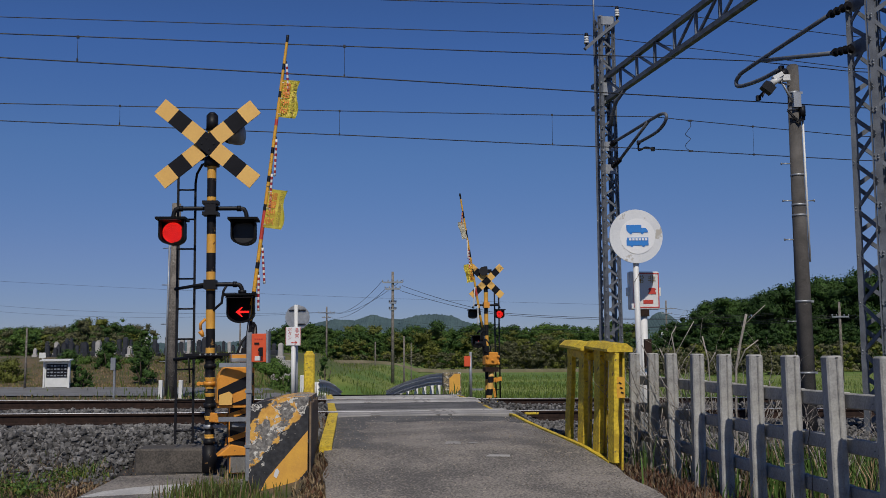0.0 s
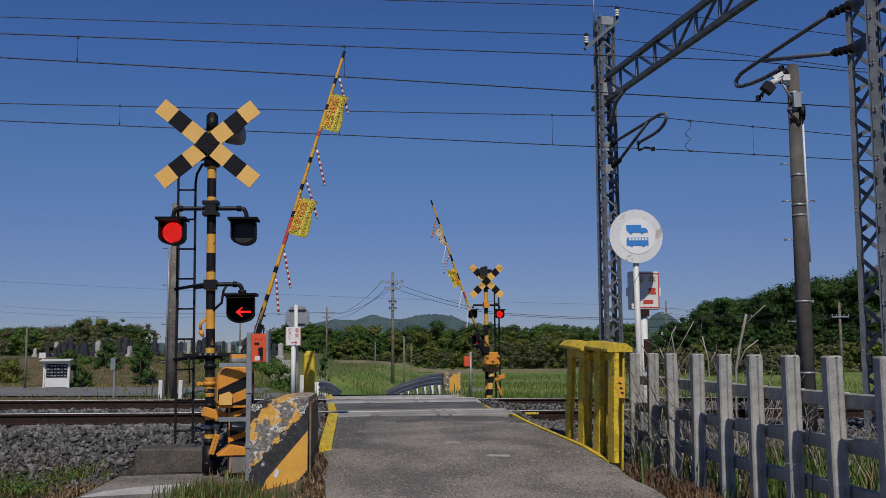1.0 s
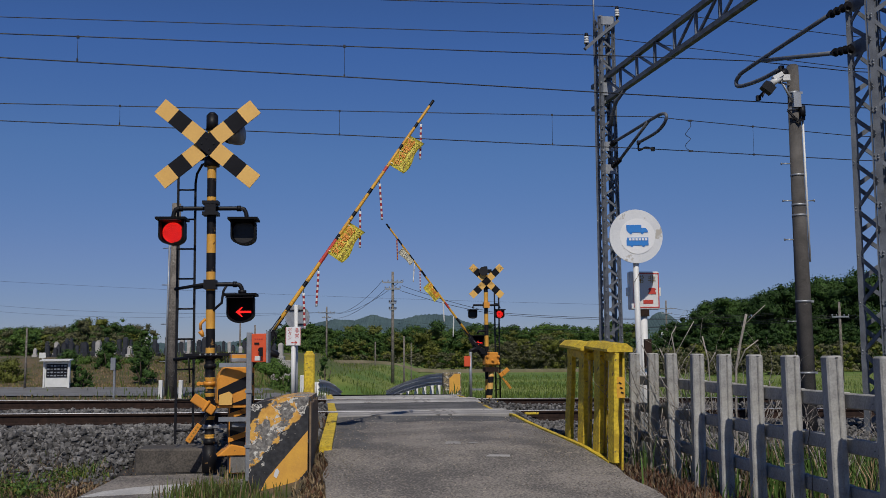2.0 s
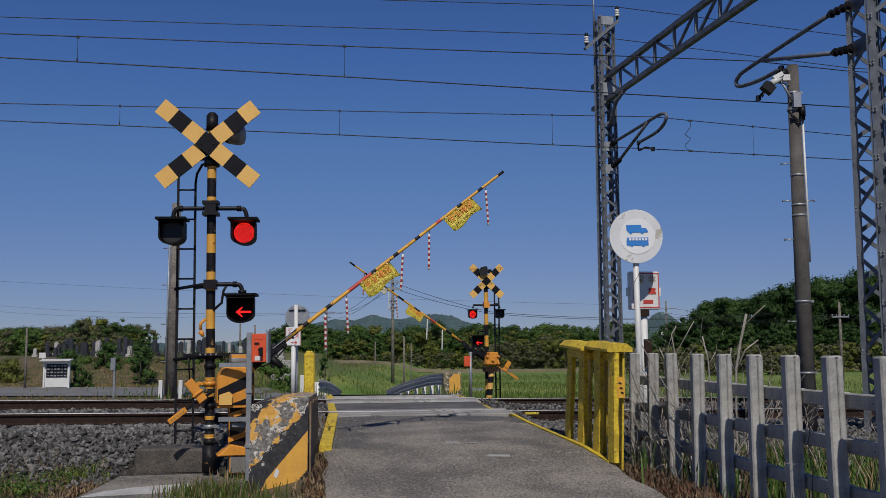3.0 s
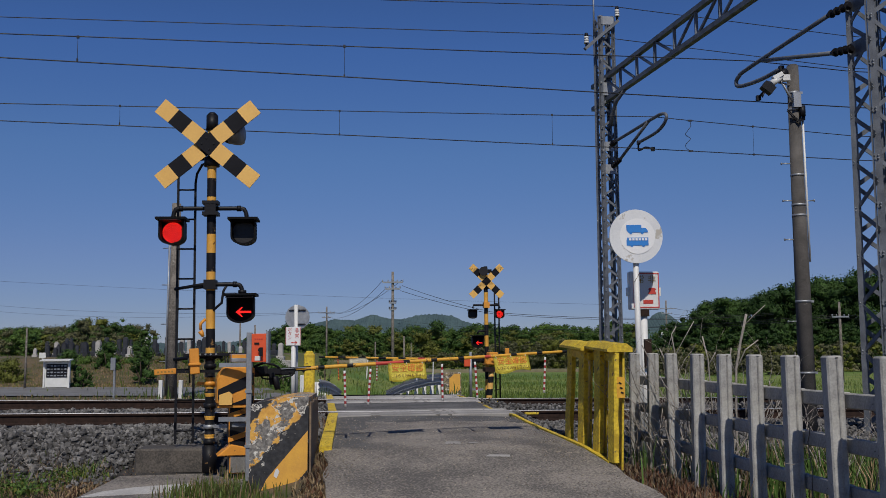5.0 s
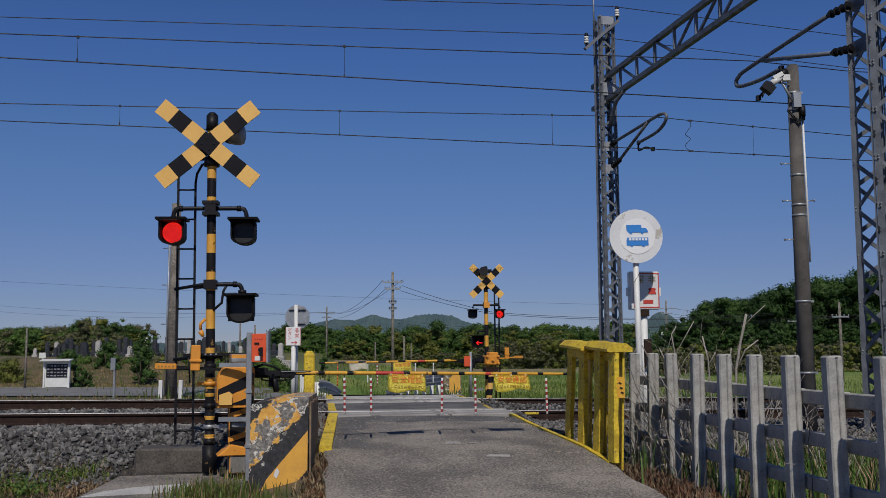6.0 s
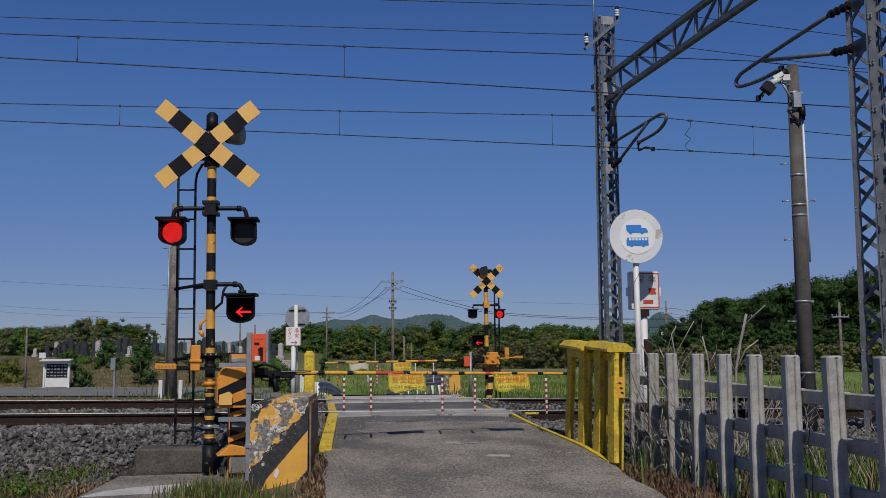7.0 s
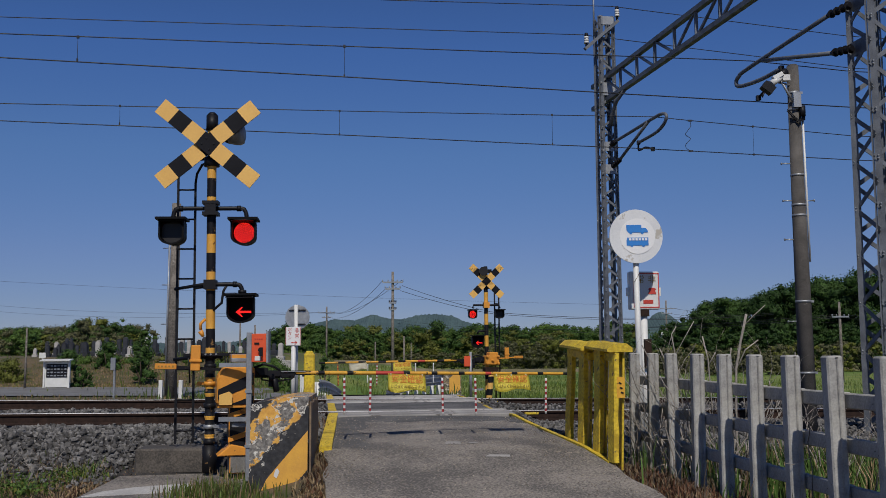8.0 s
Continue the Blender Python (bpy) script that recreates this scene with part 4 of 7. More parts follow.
def lattice_tower(name, x, y, z0, z1, w0, w1, yaw, step, leg=0.055, lace=0.035):
    """Four corner angles with zigzag lacing on each face."""
    t = thing(name, "dark riveted steel lattice mast of the overhead line", "lattice mast", pose(x, y, z0, 0, 0, yaw), "lattice masts")
    h = z1 - z0

    def corner(i, z):
        w = (w0 + (w1 - w0) * z / h) / 2
        return Vector(((-w, w, w, -w)[i], (-w, -w, w, w)[i], z))

    for i in range(4):
        bm = bmesh.new()
        a, b = corner(i, 0), corner(i, h)
        sx, sy = (1, -1, -1, 1)[i], (1, 1, -1, -1)[i]
        beam(bm, a + Vector((sx * leg / 2, 0, 0)), b + Vector((sx * leg / 2, 0, 0)), leg, 0.012)
        beam(bm, a + Vector((0, sy * leg / 2, 0)), b + Vector((0, sy * leg / 2, 0)), 0.012, leg)
        part("leg", bm, M_TOWER, t)
    n = int(h / step)
    for i in range(4):
        j = (i + 1) % 4
        inward = Vector(((0, -1, 0, 1)[i], (1, 0, -1, 0)[i], 0)) * 0.012
        for k in range(n):
            z, zn, zm = k * h / n, (k + 1) * h / n, (k + 0.5) * h / n
            for p, q in ((corner(i, z), corner(j, zm)), (corner(j, zm), corner(i, zn))):
                bm = bmesh.new()
                d = (q - p).normalized()
                out = Vector(((0, 1, 0, -1)[i], (-1, 0, 1, 0)[i], 0))
                rot = Matrix((d.cross(out), out, d)).transposed().to_4x4()
                cube(bm, (p + q) / 2 + inward, (lace, 0.012, (q - p).length), rot)
                for e in (p.lerp(q, 0.06), p.lerp(q, 0.94)):
                    cube(bm, e - inward * 1.6, (0.018, 0.022, 0.018), rot, 1)
                part("lacing_bar", bm, [M_TOWER, M_TOWER_TOP], t)
    return t


def masts():
    far = lattice_tower("lattice_mast", 3.80, 22.5, 0.2, 9.25, 0.38, 0.35, YAW, 0.52, 0.085, 0.05)
    for z, h in ((8.93, 0.20), (7.30, 0.30), (5.95, 0.22), (5.42, 0.22)):
        bm = bmesh.new()
        cube(bm, (0.02, -0.20, z), (0.30, 0.014, h))
        part("gusset_plate", bm, M_TOWER_TOP, far, "flat grey steel plate", bevel=0.003)
    bm = bmesh.new()
    beam(bm, (-0.56, -0.25, 8.20), (0.26, -0.25, 8.92), 0.09, 0.07)
    part("crossarm", bm, M_TOWER, far, "slanting steel crossarm")
    for x, z in ((-0.52, 8.30), (0.24, 8.98)):
        bm = bmesh.new()
        tube(bm, (x, -0.25, z - 0.06), (x, -0.25, z + 0.12), 0.03, seg=8, mat=1)
        for k in range(3):
            tube(bm, (x, -0.25, z + 0.04 + 0.055 * k), (x, -0.25, z + 0.09 + 0.055 * k), 0.058, 0.050, 12)
        tube(bm, (x, -0.25, z + 0.20), (x, -0.25, z + 0.28), 0.05, 0.04, 8, 1)
        part("insulator", bm, [M_WHITE, M_BLACK], far, "white porcelain insulator")
    bm = bmesh.new()
    tube(bm, (-0.24, 0, 8.6), (-0.24, 0, 10.2), 0.022, seg=8)
    part("top_rod", bm, M_GALV, far, "thin steel rod at the top")
    near = lattice_tower("lattice_mast", 6.05, 13.45, 0.1, 9.3, 0.52, 0.46, YAW, 0.62, 0.09, 0.06)
    for z in (6.20, 5.55):
        bm = bmesh.new()
        cube(bm, (-0.235, 0.0, z), (0.010, 0.40, 0.22))
        part("gusset_plate", bm, M_TOWER, near, "flat dark steel plate", bevel=0.003)
    # truss girder between the masts
    g = thing("truss_girder", "dark steel truss girder spanning both tracks", "truss girder")
    a, b = Vector((5.70, 13.3, 0)), Vector((3.80, 22.5, 0))
    for side in (0.0,):
        n = Vector((0.98, 0.2, 0)) * side
        for z in (7.26, 7.80):
            bm = bmesh.new()
            beam(bm, a + n + Vector((0, 0, z)), a.lerp(b, 1.085) + n + Vector((0, 0, z)), 0.11, 0.095)
            part("chord", bm, M_TOWER, g)
        k = 10
        for i in range(k + 1):
            p = a.lerp(b, i / k) + n
            bm = bmesh.new()
            beam(bm, p + Vector((0, 0, 7.26)), p + Vector((0, 0, 7.80)), 0.06, 0.05)
            part("web_post", bm, M_TOWER, g)
            if i < k:
                q = a.lerp(b, (i + 1) / k) + n
                up = i > 5
                bm = bmesh.new()
                beam(bm, p + Vector((0, 0, 7.26 if up else 7.80)), q + Vector((0, 0, 7.80 if up else 7.26)), 0.045, 0.045)
                part("web_brace", bm, M_TOWER, g)
    bm = bmesh.new()
    path_tube(bm, [(3.86, 22.2, 6.60), (3.88, 22.1, 6.86), (3.93, 21.85, 7.08), (4.05, 21.3, 7.24)], 0.045, 8)
    part("knee_brace", bm, M_TOWER, g, "curved knee brace")


masts()


def bracket(pts_a, pts_b, ins, steady, r):
    br = thing("cantilever_bracket", "grey tubular bracket carrying the overhead wires", "bracket", group="wire brackets")
    bm = bmesh.new()
    path_tube(bm, rounded(pts_a), r, 10)
    part("top_tube", bm, M_TOWER, br)
    bm = bmesh.new()
    path_tube(bm, pts_b, r, 10)
    part("lower_tube", bm, M_TOWER, br)
    for p, q in ins:
        bm = bmesh.new()
        p, q = Vector(p), Vector(q)
        tube(bm, p, q, r * 1.1, seg=10)
        for k in range(4):
            c = p.lerp(q, (k + 0.5) / 4)
            d = (q - p).normalized() * 0.02
            tube(bm, c - d, c + d, r * 1.9, r * 1.5, 12)
        part("insulator", bm, M_BLACK, br, "dark ribbed insulator")
    bm = bmesh.new()
    path_tube(bm, rounded(steady, 3), r * 0.6, 8)
    for p in (steady[0], steady[-1]):
        cube(bm, p, (0.07, 0.07, 0.08))
    part("steady_arm", bm, M_BLACK, br)


bracket([(5.63, 13.95, 6.29), (5.15, 16.18, 6.17), (5.08, 16.5, 6.12), (5.06, 16.6, 6.05), (5.08, 16.49, 5.94), (5.22, 15.84, 5.87), (5.35, 15.2, 5.87)],
        [(5.64, 13.9, 5.71), (5.24, 15.73, 6.16)],
        [((5.74, 13.45, 6.27), (5.63, 13.95, 6.29)), ((5.74, 13.45, 5.64), (5.64, 13.9, 5.71))],
        [(5.35, 15.2, 5.87), (5.28, 15.5, 5.72), (5.2, 15.9, 5.58)], 0.034)
bracket([(3.93, 22.0, 6.21), (4.12, 21.1, 6.225), (4.27, 20.38, 6.238), (4.36, 19.95, 6.244), (4.42, 19.66, 6.24), (4.465, 19.44, 6.20), (4.48, 19.36, 6.12), (4.46, 19.45, 6.02), (4.41, 19.69, 5.94), (4.35, 19.98, 5.91), (4.27, 20.37, 5.902), (4.19, 20.76, 5.9)],
        [(3.98, 21.77, 5.75), (4.3, 20.22, 6.23)],
        [((3.88, 22.25, 6.18), (3.93, 22.0, 6.21)), ((3.88, 22.2, 5.66), (3.98, 21.77, 5.75))],
        [(4.19, 20.76, 5.9), (4.2, 20.8, 5.74), (4.26, 20.4, 5.72), (4.34, 20.06, 5.61)], 0.034)


# ---- right side: fences, signs, camera pole ----
def concrete_fence():
    f = thing("concrete_fence", "weathered grey concrete post and rail fence", "fence")
    d = Vector((0.0732, -0.625, 0))
    yaw = math.degrees(math.atan2(d.y, d.x)) + 90
    bm = bmesh.new()
    cube(bm, (0, 0, 0.62), (0.106, 0.135, 1.40))
    cube(bm, (0.012, -0.068, 0.62), (0.008, 0.004, 1.38))
    me = mesh_of("post", bm, M_CONCRETE, 0.012)
    bm = bmesh.new()
    cube(bm, (0, -0.315, 0), (0.055, 0.66, 0.10))
    rail = mesh_of("rail", bm, M_CONCRETE, 0.008)
    for i in range(12):
        p = Vector((2.102, 11.05, 0.0)) + d * i
        z = 0.10 - 0.005 * i
        ob = new("post", me)
        ob.parent = f
        ob.matrix_basis = pose(p.x, p.y, z, random.uniform(-0.5, 0.5), random.uniform(-0.7, 0.7), -3 + random.uniform(-1.5, 1.5))
        if i < 11:
            for h in (1.02, 0.725, 0.41):
                r = new("rail", rail)
                r.parent = f
                r.matrix_basis = pose(p.x + 0.085, p.y + 0.02, z + h, 0, 0, yaw + 0.0)


concrete_fence()


def yellow_fence():
    f = thing("yellow_fence", "yellow painted concrete guard fence at the crossing's corner", "fence")
    posts = [(1.396, 11.2, 0.475), (1.46, 10.6, 0.45), (1.542, 10.07, 0.425), (1.604, 9.55, 0.385)]
    a, b = Vector(posts[0]), Vector(posts[-1])
    rng = random.Random(6)
    for x, y, z in posts:
        bm = bmesh.new()
        h = 1.47 - z
        rows = []
        for k in range(9):
            w, d = 0.048 + rng.uniform(-0.006, 0.006), 0.135 + rng.uniform(-0.010, 0.010)
            ox, oy, zz = rng.uniform(-0.004, 0.004), rng.uniform(-0.005, 0.005), h * k / 8
            rows.append([(ox + sx * w / 2, oy + sy * d / 2, zz) for sx, sy in ((-1, -1), (1, -1), (1, 1), (-1, 1))])
        loft(bm, rows, [0] * 8)
        part("post", bm, M_YELLOW, f, bevel=0.008, m=pose(x, y, z, rng.uniform(-0.5, 0.5), 2.4 + rng.uniform(-0.7, 0.7), 15))
    stops = [Vector(p) for p in posts]
    stops[0] = a.lerp(b, -0.04)
    for p, q in zip(stops, stops[1:]):
        bm = bmesh.new()
        cube(bm, (0, 0, 0.42), (0.022, (p - q).length + 0.01, 1.26))
        c = (p + q) / 2
        part("board", bm, M_YELLOW, f, bevel=0.005, m=pose(c.x + 0.105, c.y, c.z, 0, 2.0, 3.2))
    for lo, hi, dz, dx in ((-0.05, 0.52, 0.0, 0.05), (0.49, 1.04, 0.025, 0.08)):
        bm = bmesh.new()
        p, q = a.lerp(b, lo), a.lerp(b, hi)
        up = Vector((dx, 0, 1.035 + dz))
        m = Matrix.Translation((p + q) / 2 + up) @ (q - p).to_track_quat("Y", "Z").to_matrix().to_4x4()
        half = (q - p).length / 2
        rows = []
        for k in range(6):
            y = -half + 2 * half * k / 5
            j = rng.uniform(-0.008, 0.008)
            rows.append([m @ Vector((x + j, y, zz + j * 0.5)) for x, zz in [(-0.12, -0.02), (0.13, -0.02), (0.13, 0.005), (0.065, 0.06), (-0.065, 0.06), (-0.12, 0.02)]])
        loft(bm, rows, [0] * 5)
        part("cap", bm, M_YELLOW, f, "chamfered yellow coping", bevel=0.010)
        bm = bmesh.new()
        beam(bm, p + up + Vector((0.02, 0, -0.085)), q.lerp(p, 0.14) + up + Vector((0.02, 0, -0.085)), 0.07, 0.08)
        part("rail", bm, M_YELLOW, f, "yellow beam under the coping", bevel=0.008)
    bm = bmesh.new()
    cube(bm, (1.685, 9.50, 1.09), (0.075, 0.012, 0.20))
    plate = part("plate", bm, M_GATE_YELLOW, f, "small yellow plate")
    for k in range(3):
        bm = bmesh.new()
        cube(bm, (0, 0, 0), (0.028, 0.004, 0.014))
        part("mark", bm, M_BLACK, plate, m=pose(1.677 + 0.009 * k, 9.491, 1.13 - 0.045 * k, 0, 25, 0))


yellow_fence()


M_BLUE = paint("sign_blue", (0.03, 0.22, 0.62), (0.025, 0.19, 0.55), 0.5, scale=4)
M_SIGN_WHITE = paint("sign_white", (0.72, 0.73, 0.74), (0.60, 0.61, 0.62), 0.45, scale=3, stain=(0.44, 0.41, 0.36), stain_at=0.575, stain_scale=6)
M_SIGN_PALE = paint("sign_faded", (0.80, 0.80, 0.80), (0.72, 0.72, 0.72), 0.45, scale=3, stain=(0.5, 0.48, 0.45), stain_at=0.66, stain_scale=6)


def truck_outline(s):
    return [(-0.5 * s, 0.18 * s), (0.20 * s, 0.18 * s), (0.20 * s, 0.04 * s), (0.40 * s, 0.04 * s), (0.5 * s, -0.10 * s), (0.5 * s, -0.17 * s), (-0.42 * s, -0.17 * s), (-0.5 * s, -0.05 * s)]


def bus_outline(s):
    return [(-0.46 * s, 0.18 * s), (0.5 * s, 0.18 * s), (0.5 * s, -0.18 * s), (-0.5 * s, -0.18 * s), (-0.5 * s, 0.06 * s)]


def no_trucks_sign():
    s = thing("road_sign", "round faded white road sign with blue truck and bus", "road sign", pose(2.242, 11.3, 0.15, 0, -0.6, 4))
    bm = bmesh.new()
    tube(bm, (0, 0.03, 0), (0, 0.03, 2.75), 0.033, seg=14)
    part("post", bm, M_WHITE, s, "white painted steel post, rust showing")
    bm = bmesh.new()
    slab(bm, disc(48, 0.31), 0.02)
    face = part("plate", bm, M_SIGN_WHITE, s, "scuffed silvery sign plate", m=pose(0, -0.02, 2.60))
    bm = bmesh.new()
    slab(bm, disc(40, 0.205), 0.004)
    part("field", bm, M_SIGN_PALE, face, m=pose(0.015, -0.013, 0))
    for outline, z, wheels in ((truck_outline(0.25), 0.085, (-0.17, 0.13)), (bus_outline(0.255), -0.062, (-0.15, 0.15))):
        bm = bmesh.new()
        slab(bm, outline, 0.004)
        for wx in wheels:
            slab(bm, disc(14, 0.017, cx=wx * 0.45, cz=-0.045), 0.006)
        part("truck_symbol" if z > 0 else "bus_symbol", bm, M_BLUE, face, "blue vehicle silhouette", m=pose(0.012, -0.018, z))
    for k in range(6):
        bm = bmesh.new()
        cube(bm, (0, 0, 0), (0.026, 0.003, 0.026))
        part("bus_window", bm, M_SIGN_PALE, face, m=pose(-0.085 + 0.037 * k + 0.012, -0.0225, -0.036))
    bm = bmesh.new()
    for z in (2.50, 2.70):
        cube(bm, (0, 0.02, z), (0.20, 0.03, 0.03))
    part("bracket", bm, M_GALV, s)
    bm = bmesh.new()
    path_tube(bm, [(0.035, 0.03 + 0.0, 2.28), (-0.02, -0.005, 2.26), (-0.036, 0.03, 2.24), (0.02, 0.0, 2.16), (-0.03, 0.0, 2.08)], 0.004, 5)
    part("dry_vine", bm, M_WOODBOARD, s)


no_trucks_sign()


def emergency_board():
    s = thing("emergency_sign", "white emergency telephone board with a red border", "sign", pose(2.38, 11.75, 0.19, 0, 0, 6))
    bm = bmesh.new()
    tube(bm, (-0.0, 0.02, 0), (0.0, 0.02, 1.75), 0.045, seg=12)
    part("post", bm, M_WHITE, s, "white post")
    bm = bmesh.new()
    cube(bm, (0.0, 0, 1.965), (0.36, 0.10, 0.45))
    board = part("board", bm, M_WHITE, s, "white box sign", bevel=0.01)
    bm = bmesh.new()
    for a, b, c, d in ((0.02, 1.965 + 0.2, 0.30, 0.012), (0.02, 1.965 - 0.2, 0.30, 0.012)):
        cube(bm, (a, -0.052, b), (c, 0.004, d))
    for x in (-0.13, 0.17):
        cube(bm, (x, -0.052, 1.965), (0.012, 0.004, 0.41))
    part("border", bm, M_RED, board, "red border")
    letter_part("lettering", "非", 0.10, M_BANNER_DARK, board, pose(0.09, -0.053, 2.09))
    letter_part("lettering", "常", 0.10, M_BANNER_DARK, board, pose(-0.05, -0.053, 2.09))
    bm = bmesh.new()
    slab(bm, [(-0.05, -0.03), (0.05, -0.03), (0.035, 0.015), (0.05, 0.03), (0.03, 0.045), (-0.03, 0.045), (-0.05, 0.03), (-0.035, 0.015)], 0.004)
    part("telephone_symbol", bm, M_RED, board, m=pose(0.09, -0.053, 1.95))
    bm = bmesh.new()
    cube(bm, (0.04, -0.053, 1.83), (0.12, 0.004, 0.045))
    part("red_bar", bm, M_RED, board)
    for x in (-0.19, 0.19):
        bm = bmesh.new()
        cube(bm, (x, 0.0, 1.95), (0.03, 0.06, 0.10))
        part("side_box", bm, M_WHITE, board)
    bm = bmesh.new()
    cube(bm, (0.0, -0.0, 1.70), (0.10, 0.10, 0.08))
    cube(bm, (0.02, -0.02, 1.22), (0.08, 0.10, 0.34))
    part("clamp", bm, M_RAIL_SIDE, s, "rusty clamp")


emergency_board()


def camera_pole():
    p = thing("camera_pole", "round concrete pole with a detector unit and step bolts", "pole", pose(4.735, 13.0, 0.1, 0, -0.1, 0))
    bm = bmesh.new()
    tube(bm, (0, 0, 0), (0, 0, 5.15), 0.112, 0.076, 20)
    tube(bm, (0, 0, 5.15), (0, 0, 5.17), 0.076, 0.06, 20)
    part("shaft", bm, M_POLE_DARK, p, "dark weathered concrete shaft")
    for z, sides in ((3.82, (-1,)), (3.32, (-1, 1)), (2.80, (-1,)), (1.72, (-1,))):
        for sd in sides:
            bm = bmesh.new()
            tube(bm, (sd * 0.07, 0, z), (sd * 0.20, 0, z), 0.009, seg=6)
            tube(bm, (sd * 0.20, 0, z), (sd * 0.215, 0, z), 0.016, seg=6)
            part("step_bolt", bm, M_GALV, p)
    for z in (4.78, 4.55, 3.66, 3.26, 3.12, 1.98, 1.05):
        bm = bmesh.new()
        r = 0.112 - 0.036 * z / 5.15 + 0.005
        tube(bm, (0, 0, z - 0.015), (0, 0, z + 0.015), r, seg=18)
        cube(bm, (r, -0.02, z), (0.05, 0.03, 0.03))
        part("band", bm, M_GALV, p)
    bm = bmesh.new()
    tube(bm, (0.105, -0.03, 2.5), (0.095, -0.03, 4.45), 0.014, seg=8)
    part("conduit", bm, M_WHITE, p, "white cable conduit")
    bm = bmesh.new()
    cube(bm, (0.0, -0.10, 4.66), (0.10, 0.07, 0.20))
    part("junction_box", bm, M_GALV, p, "grey junction box")
    bm = bmesh.new()
    for k in range(7):
        a = k * 0.9
        path_tube(bm, [(-0.10 + 0.03 * math.sin(a), -0.08, 4.42 + 0.02 * k), (0.02, -0.12, 4.36 + 0.02 * math.cos(a)), (0.11, -0.07, 4.40 + 0.015 * k)], 0.008, 5)
    tube(bm, (0.07, -0.1, 4.44), (0.07, -0.1, 4.58), 0.04, seg=10)
    part("cable_coil", bm, M_BLACK, p, "tangle of dark cables")
    bm = bmesh.new()
    tube(bm, (-0.02, -0.08, 4.60), (-0.22, -0.14, 4.93), 0.016, seg=8)
    tube(bm, (0.0, 0, 4.88), (-0.28, -0.14, 4.90), 0.014, seg=8)
    part("bracket", bm, M_GALV, p, "galvanised bracket")
    bm = bmesh.new()
    tube(bm, (-0.20, -0.14, 4.97), (-0.36, -0.18, 4.86), 0.040, 0.045, 12)
    tube(bm, (-0.33, -0.15, 4.90), (-0.33, -0.15, 4.80), 0.03, 0.03, 10)
    cube(bm, (-0.15, -0.14, 4.95), (0.10, 0.09, 0.08))
    cube(bm, (-0.26, -0.16, 4.97), (0.14, 0.08, 0.06), Euler((0, radians(-30), 0)).to_matrix().to_4x4())
    unit = part("detector_unit", bm, M_WHITE, p, "white detector unit")
    bm = bmesh.new()
    cube(bm, (-0.41, -0.20, 4.80), (0.16, 0.12, 0.11), Euler((0, radians(38), 0)).to_matrix().to_4x4())
    tube(bm, (-0.46, -0.22, 4.75), (-0.50, -0.23, 4.67), 0.012, seg=6)
    part("hood", bm, M_BLACK, unit, "black hood")
    bm = bmesh.new()
    tube(bm, (-0.20, -0.1, 5.0), (-0.12, -0.08, 5.06), 0.045, 0.05, 12)
    part("motor", bm, M_BLACK, unit)


camera_pole()


